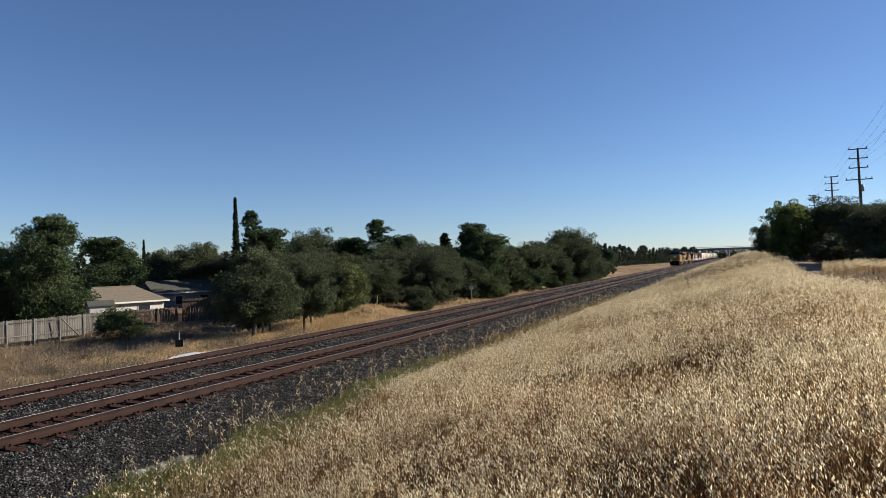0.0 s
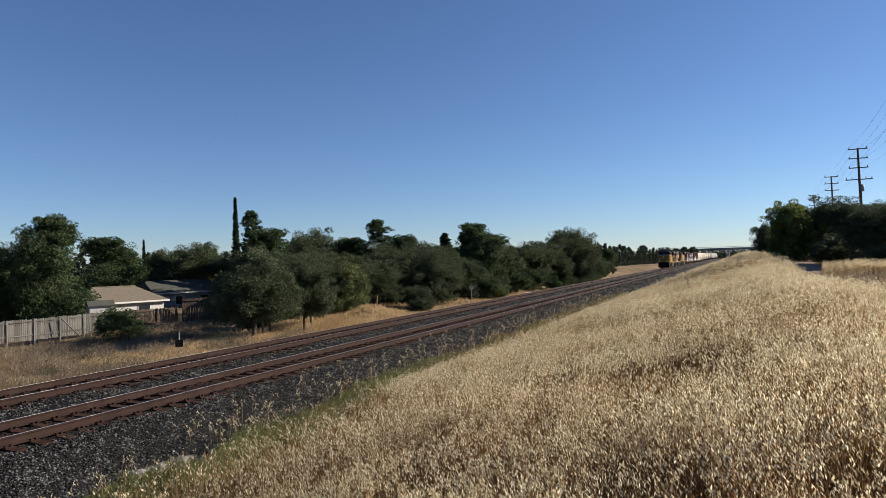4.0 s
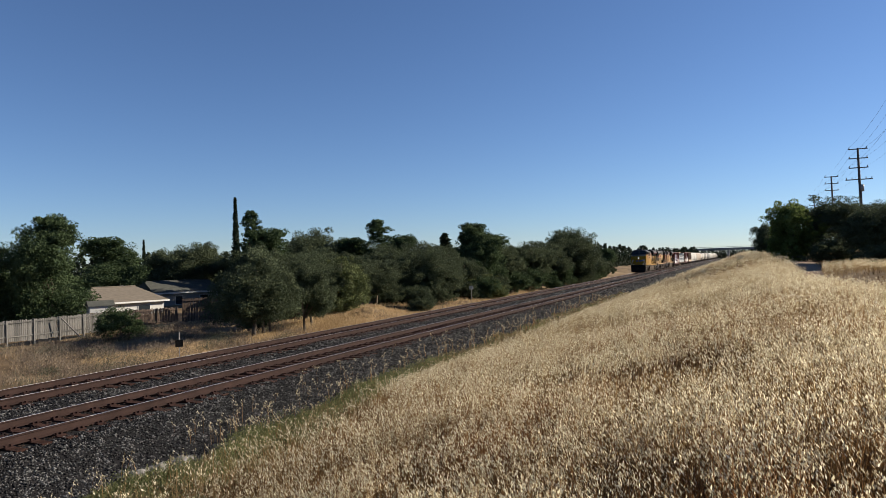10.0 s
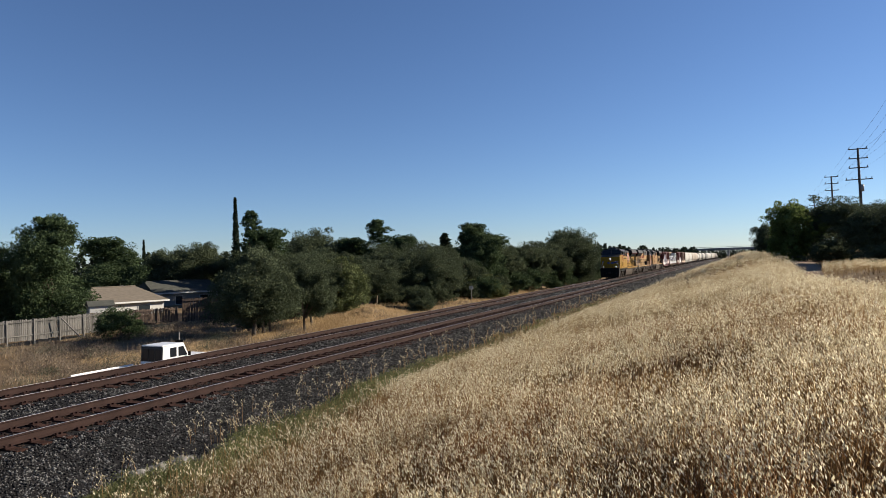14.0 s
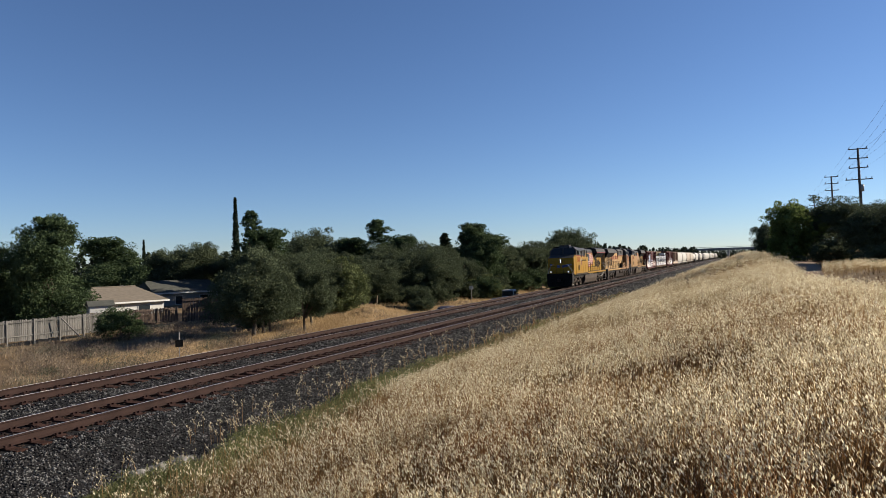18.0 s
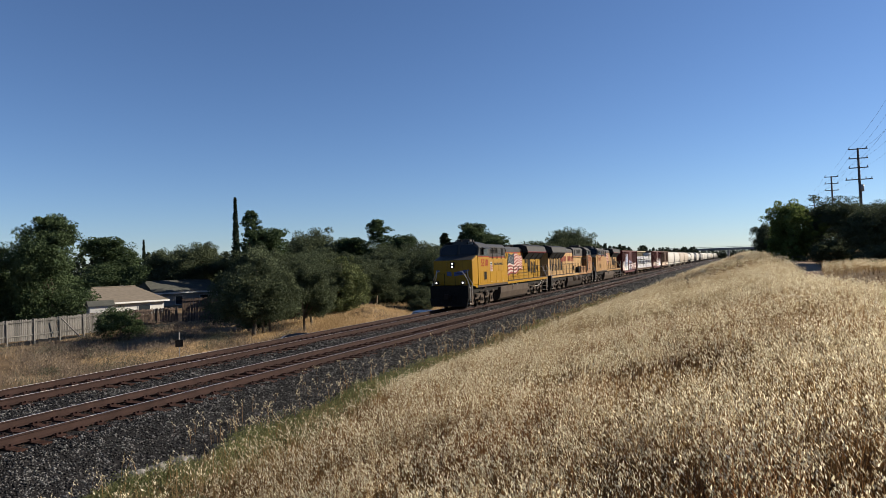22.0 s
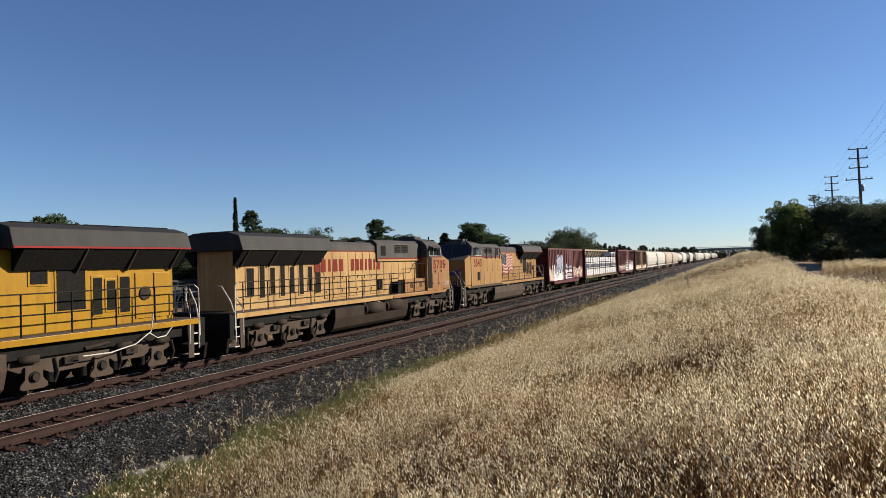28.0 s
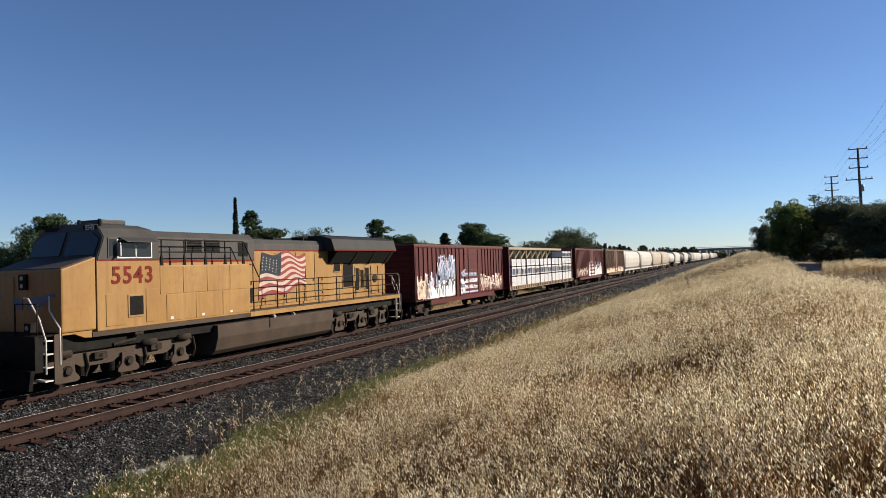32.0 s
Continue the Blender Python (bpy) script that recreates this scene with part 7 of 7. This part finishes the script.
# lumber on the centerbeam: three tiers each side of the beam
LOAD = []
for tier, (z, hgt) in enumerate(((1.125, 0.82), (1.955, 0.80), (2.765, 0.66))):
    for side_x in (1, -1):
        proto_b = lumber_bundle(4.28, hgt, 40 + tier, (2 if tier == 1 else 1 if tier == 2 else 0))
        for k in range(5):
            b = proto_b if k == 0 else copy_thing(proto_b, Matrix())
            LOAD.append((b, side_x, 1.35 + 4.36 * k if side_x > 0 else 1.35 + 4.36 * k + 4.28, z))
top_b = lumber_bundle(4.28, 0.70, 77, 2)
top_b["label"] = "torn lumber bundle with loose flapping white wrap"
LOAD.append((top_b, 1, 1.35 + 4.36 * 4, 3.435))


# ---- road vehicles on the low street ----
CAR_X = -28.5
CARPAINT = surface("white_car_paint", (0.629, 0.629, 0.629), (0.680, 0.680, 0.680), 2, 0.25, fine=10)
CARBROWN = surface("dark_brown_car_paint", (0.035, 0.02, 0.015), (0.05, 0.03, 0.022), 2, 0.3, fine=10)
CARDARK = surface("dark_car_paint", (0.02, 0.02, 0.021), (0.034, 0.034, 0.035), 2, 0.6, fine=10, spec=0.15)
RUBBER = surface("tyre_rubber", (0.015, 0.015, 0.015), (0.03, 0.03, 0.03), 5, 0.9)
TAIL = surface("red_tail_lamp", (0.35, 0.02, 0.015), (0.4, 0.03, 0.02), 5, 0.3)


def lofted(bm, rings):
    rr = [[bm.verts.new(p) for p in ring] for ring in rings]
    for a, b in zip(rr, rr[1:]):
        for k in range(len(a)):
            bm.faces.new((a[k], a[(k + 1) % len(a)], b[(k + 1) % len(b)], b[k]))
    bm.faces.new(rr[0][::-1])
    bm.faces.new(rr[-1])
    bmesh.ops.recalc_face_normals(bm, faces=bm.faces)
    return bm


def wheels(car, ys, r, track):
    for y in ys:
        for s in (-1, 1):
            w = part("wheel", tubed([(-0.09, 0, 0), (0.09, 0, 0)], r * 0.62, 16), ALU, car)
            w.location = (s * track, y, r)
            bm = bmesh.new()
            tube(bm, [(-0.11, 0, 0), (0.11, 0, 0)], r, 22)
            part("tyre", bm, RUBBER, w)
            part("rim", tubed([(s * 0.111, 0, 0), (s * 0.12, 0, 0)], r * 0.6, 14), ALU, w)


def hatchback(label, paint_mat, long=4.4, tall=1.40, roof_mat=None):
    """Car with rounded body and greenhouse; y forward, base on the road."""
    c = thing("car", label, "car", "road vehicles")
    L = long / 2

    def ring(y, w, z0, z1):
        return [(-w, y, z0), (-w * 1.02, y, (z0 + z1) / 2), (-w * 0.94, y, z1), (w * 0.94, y, z1), (w * 1.02, y, (z0 + z1) / 2), (w, y, z0)]
    bm = lofted(bmesh.new(), [ring(-L, 0.72, 0.45, 0.80), ring(-L + 0.15, 0.84, 0.28, 0.95), ring(-L * 0.5, 0.88, 0.22, 0.98), ring(L * 0.3, 0.88, 0.22, 0.97),
                              ring(L - 0.35, 0.84, 0.28, 0.78), ring(L, 0.66, 0.38, 0.62)])
    body = part("body", bm, paint_mat, c, smooth=False)
    part("greenhouse", lofted(bmesh.new(), [ring(-L + 0.22, 0.72, 0.90, 0.98), ring(-L * 0.58, 0.70, 0.92, tall - 0.06), ring(L * 0.10, 0.70, 0.92, tall - 0.05), ring(L * 0.52, 0.72, 0.88, 0.96)]), CABGLASS, c, "dark tinted windows")
    part("roof", lofted(bmesh.new(), [[(-0.62, -L * 0.66, tall - 0.16), (-0.58, -L * 0.66, tall - 0.10), (0.58, -L * 0.66, tall - 0.10), (0.62, -L * 0.66, tall - 0.16)],
                                     [(-0.70, -L * 0.5, tall - 0.10), (-0.60, -L * 0.5, tall), (0.60, -L * 0.5, tall), (0.70, -L * 0.5, tall - 0.10)],
                                     [(-0.70, L * 0.06, tall - 0.10), (-0.60, L * 0.06, tall), (0.60, L * 0.06, tall), (0.70, L * 0.06, tall - 0.10)],
                                     [(-0.66, L * 0.2, tall - 0.18), (-0.58, L * 0.2, tall - 0.10), (0.58, L * 0.2, tall - 0.10), (0.66, L * 0.2, tall - 0.18)]]), roof_mat or paint_mat, c)
    for s in (-1, 1):
        part("pillar", tubed([(s * 0.72, L * 0.50, 0.93), (s * 0.66, L * 0.14, tall - 0.12)], 0.04, 6), paint_mat, c)
        part("pillar", tubed([(s * 0.725, -L * 0.20, 0.95), (s * 0.695, -L * 0.20, tall - 0.08)], 0.045, 6), paint_mat, c)
        part("pillar", tubed([(s * 0.74, -L * 0.86, 0.95), (s * 0.68, -L * 0.58, tall - 0.10)], 0.07, 6), paint_mat, c)
        part("tail_lamp", boxed(s * 0.62 - 0.12, s * 0.62 + 0.12, -L - 0.01, -L + 0.14, 0.68, 0.86, bevel=0.02), TAIL, c)
        part("mirror", boxed(s * 0.92 - 0.09, s * 0.92 + 0.09, L * 0.36, L * 0.42, 0.95, 1.07, bevel=0.02), paint_mat, c)
    wheels(c, (-L * 0.60, L * 0.62), 0.32, 0.76)
    return c


def utility_truck():
    """Small boxy white off-roader; the shade on its rear is painted dark."""
    c = thing("utility_truck", "boxy white off-roader with its shaded rear painted dark", "truck", "road vehicles")
    up_ = Matrix.Translation((0, 0, 0.15))
    part("body", boxed(-0.80, 0.80, -1.85, 1.45, 0.40, 1.08, bevel=0.06), CARPAINT, c)
    part("bonnet", boxed(-0.70, 0.70, 0.10, 1.40, 1.07, 1.18, bevel=0.05), CARPAINT, c)
    bm = bmesh.new()
    prism(bm, [(-1.82, 1.06), (-1.76, 1.84), (-0.30, 1.88), (0.08, 1.06)], "x", -0.76, 0.76, bevel=0.05)
    part("cab", bm, CARPAINT, c)
    part("roof", boxed(-0.74, 0.74, -1.80, -0.30, 1.86, 1.92, bevel=0.03), CARPAINT, c)
    for s in (-1, 1):
        for y0, y1, top in ((-1.30, -0.86, -0.86), (-0.72, -0.10, -0.36)):
            bm = bmesh.new()
            prism(bm, [(y0, 1.24), (y1, 1.24), (top, 1.74), (y0, 1.74)], "x", s * 0.762, s * 0.772)
            part("side_window", bm, CABGLASS, c)
        part("mirror", boxed(s * 0.90 - 0.08, s * 0.90 + 0.08, -0.12, -0.05, 1.18, 1.42, bevel=0.02), BLACK, c)
        part("tail_lamp", boxed(s * 0.70 - 0.06, s * 0.70 + 0.06, -1.87, -1.83, 0.62, 0.9, bevel=0.01), TAIL, c)
    # dark sheet laid over the white rear, its shade put into colour
    bm = bmesh.new()
    prism(bm, [(-1.865, 0.60), (-1.785, 1.84), (-1.775, 1.84), (-1.853, 0.60)], "x", -0.76, 0.76)
    part("rear_shade", bm, CARDARK, c, "dark sheet painted as shade over the rear")
    for x0, x1 in ((-0.66, -0.24), (-0.18, 0.18), (0.24, 0.66)):
        bm = bmesh.new()
        prism(bm, [(-1.848, 1.12), (-1.806, 1.72), (-1.80, 1.72), (-1.842, 1.12)], "x", x0, x1)
        part("rear_window", bm, CABGLASS, c)
    part("windscreen", prism(bmesh.new(), [(0.09, 1.09), (-0.27, 1.82), (-0.25, 1.84), (0.12, 1.11)], "x", -0.68, 0.68), CABGLASS, c)
    part("rear_bumper", boxed(-0.78, 0.78, -2.0, -1.86, 0.45, 0.62, bevel=0.03), BLACK, c)
    for ch in c.children:
        ch.matrix_basis = up_ @ ch.matrix_basis
    wheels(c, (-1.15, 0.95), 0.43, 0.70)
    return c


def trailer():
    c = thing("flat_trailer", "low trailer with white side boards behind the truck", "trailer", "road vehicles")
    part("bed", boxed(-0.95, 0.95, -3.6, 0.0, 0.55, 0.68, bevel=0.02), BLACK, c)
    for s in (-1, 1):
        part("side_board", boxed(s * 0.93 - 0.025, s * 0.93 + 0.025, -3.6, 0.0, 0.66, 1.13, bevel=0.01), CARPAINT, c)
    part("load", boxed(-0.85, 0.85, -3.4, -0.1, 0.68, 1.08, bevel=0.05), CARPAINT, c, "white load under the boards")
    part("drawbar", tubed([(0, 0.0, 0.58), (0, 0.95, 0.52)], 0.05, 6), BLACK, c)
    wheels(c, (-2.1,), 0.32, 0.85)
    return c


VEHICLES = [
    (hatchback("white hatchback driving on the low street", CARPAINT, 4.4, 1.22), 0.0, 29.6, 17.0),
    (utility_truck(), 14.0, 27.9, 14.9),
    (trailer(), 14.0, 25.7, 14.9),
    (hatchback("dark brown car driving on the low street", CARBROWN, 4.5, 1.36), 16.5, 44.0, 14.6),
    (hatchback("white hatchback with dark rear glass on the low street", CARPAINT, 4.4, 1.38), 21.0, 41.6, 18.3),
    (hatchback("dark-roofed car with white bonnet on the low street", CARPAINT, 4.4, 1.27, CARDARK), 22.0, 39.6, 17.6),
]


# ---- all that moves ----
def train_front(t):
    """Distance along the line of the leading coupler; the train slows slightly."""
    return 15.17 + 0.05 * max(0.0, min(t - 26.0, 4.0)) + 7.45 * (25.5 - t) + 0.0455 * (30 * (25.5 - t) - (25.5 ** 2 - t * t) / 2)


def motions():
    times = [2.0 * k for k in range(17)]
    for ob, off, length, turned in CONSIST:
        rows = []
        for t in times:
            y = train_front(t) + off
            rows.append((t, pose(RAIL_X1, y + length, 0, rz=180) if turned else pose(RAIL_X1, y, 0)))
        walk(ob, rows)
    for ob, s, off, z in LOAD:
        walk(ob, [(t, pose(RAIL_X1, train_front(t) + cb_at + off, z, rz=0 if s > 0 else 180)) for t in times])
    fine = [k / 15 for k in range(481)]
    start = train_front(0.0)
    for ob, pivot, r in WHEELSETS:
        root = ob.parent.parent
        flip = any(o is root and tn for o, _, _, tn in CONSIST)
        rows = []
        for t in fine:
            a = (start - train_front(t)) / r * (-1 if flip else 1)
            rows.append((t, Matrix.Translation(pivot) @ Matrix.Rotation(a, 4, "X")))
        walk(ob, rows)
    for ob, t0, y0, v in VEHICLES:
        walk(ob, [(t, pose(CAR_X, y0 + v * (t - t0), street_z(0))) for t in times])


motions()
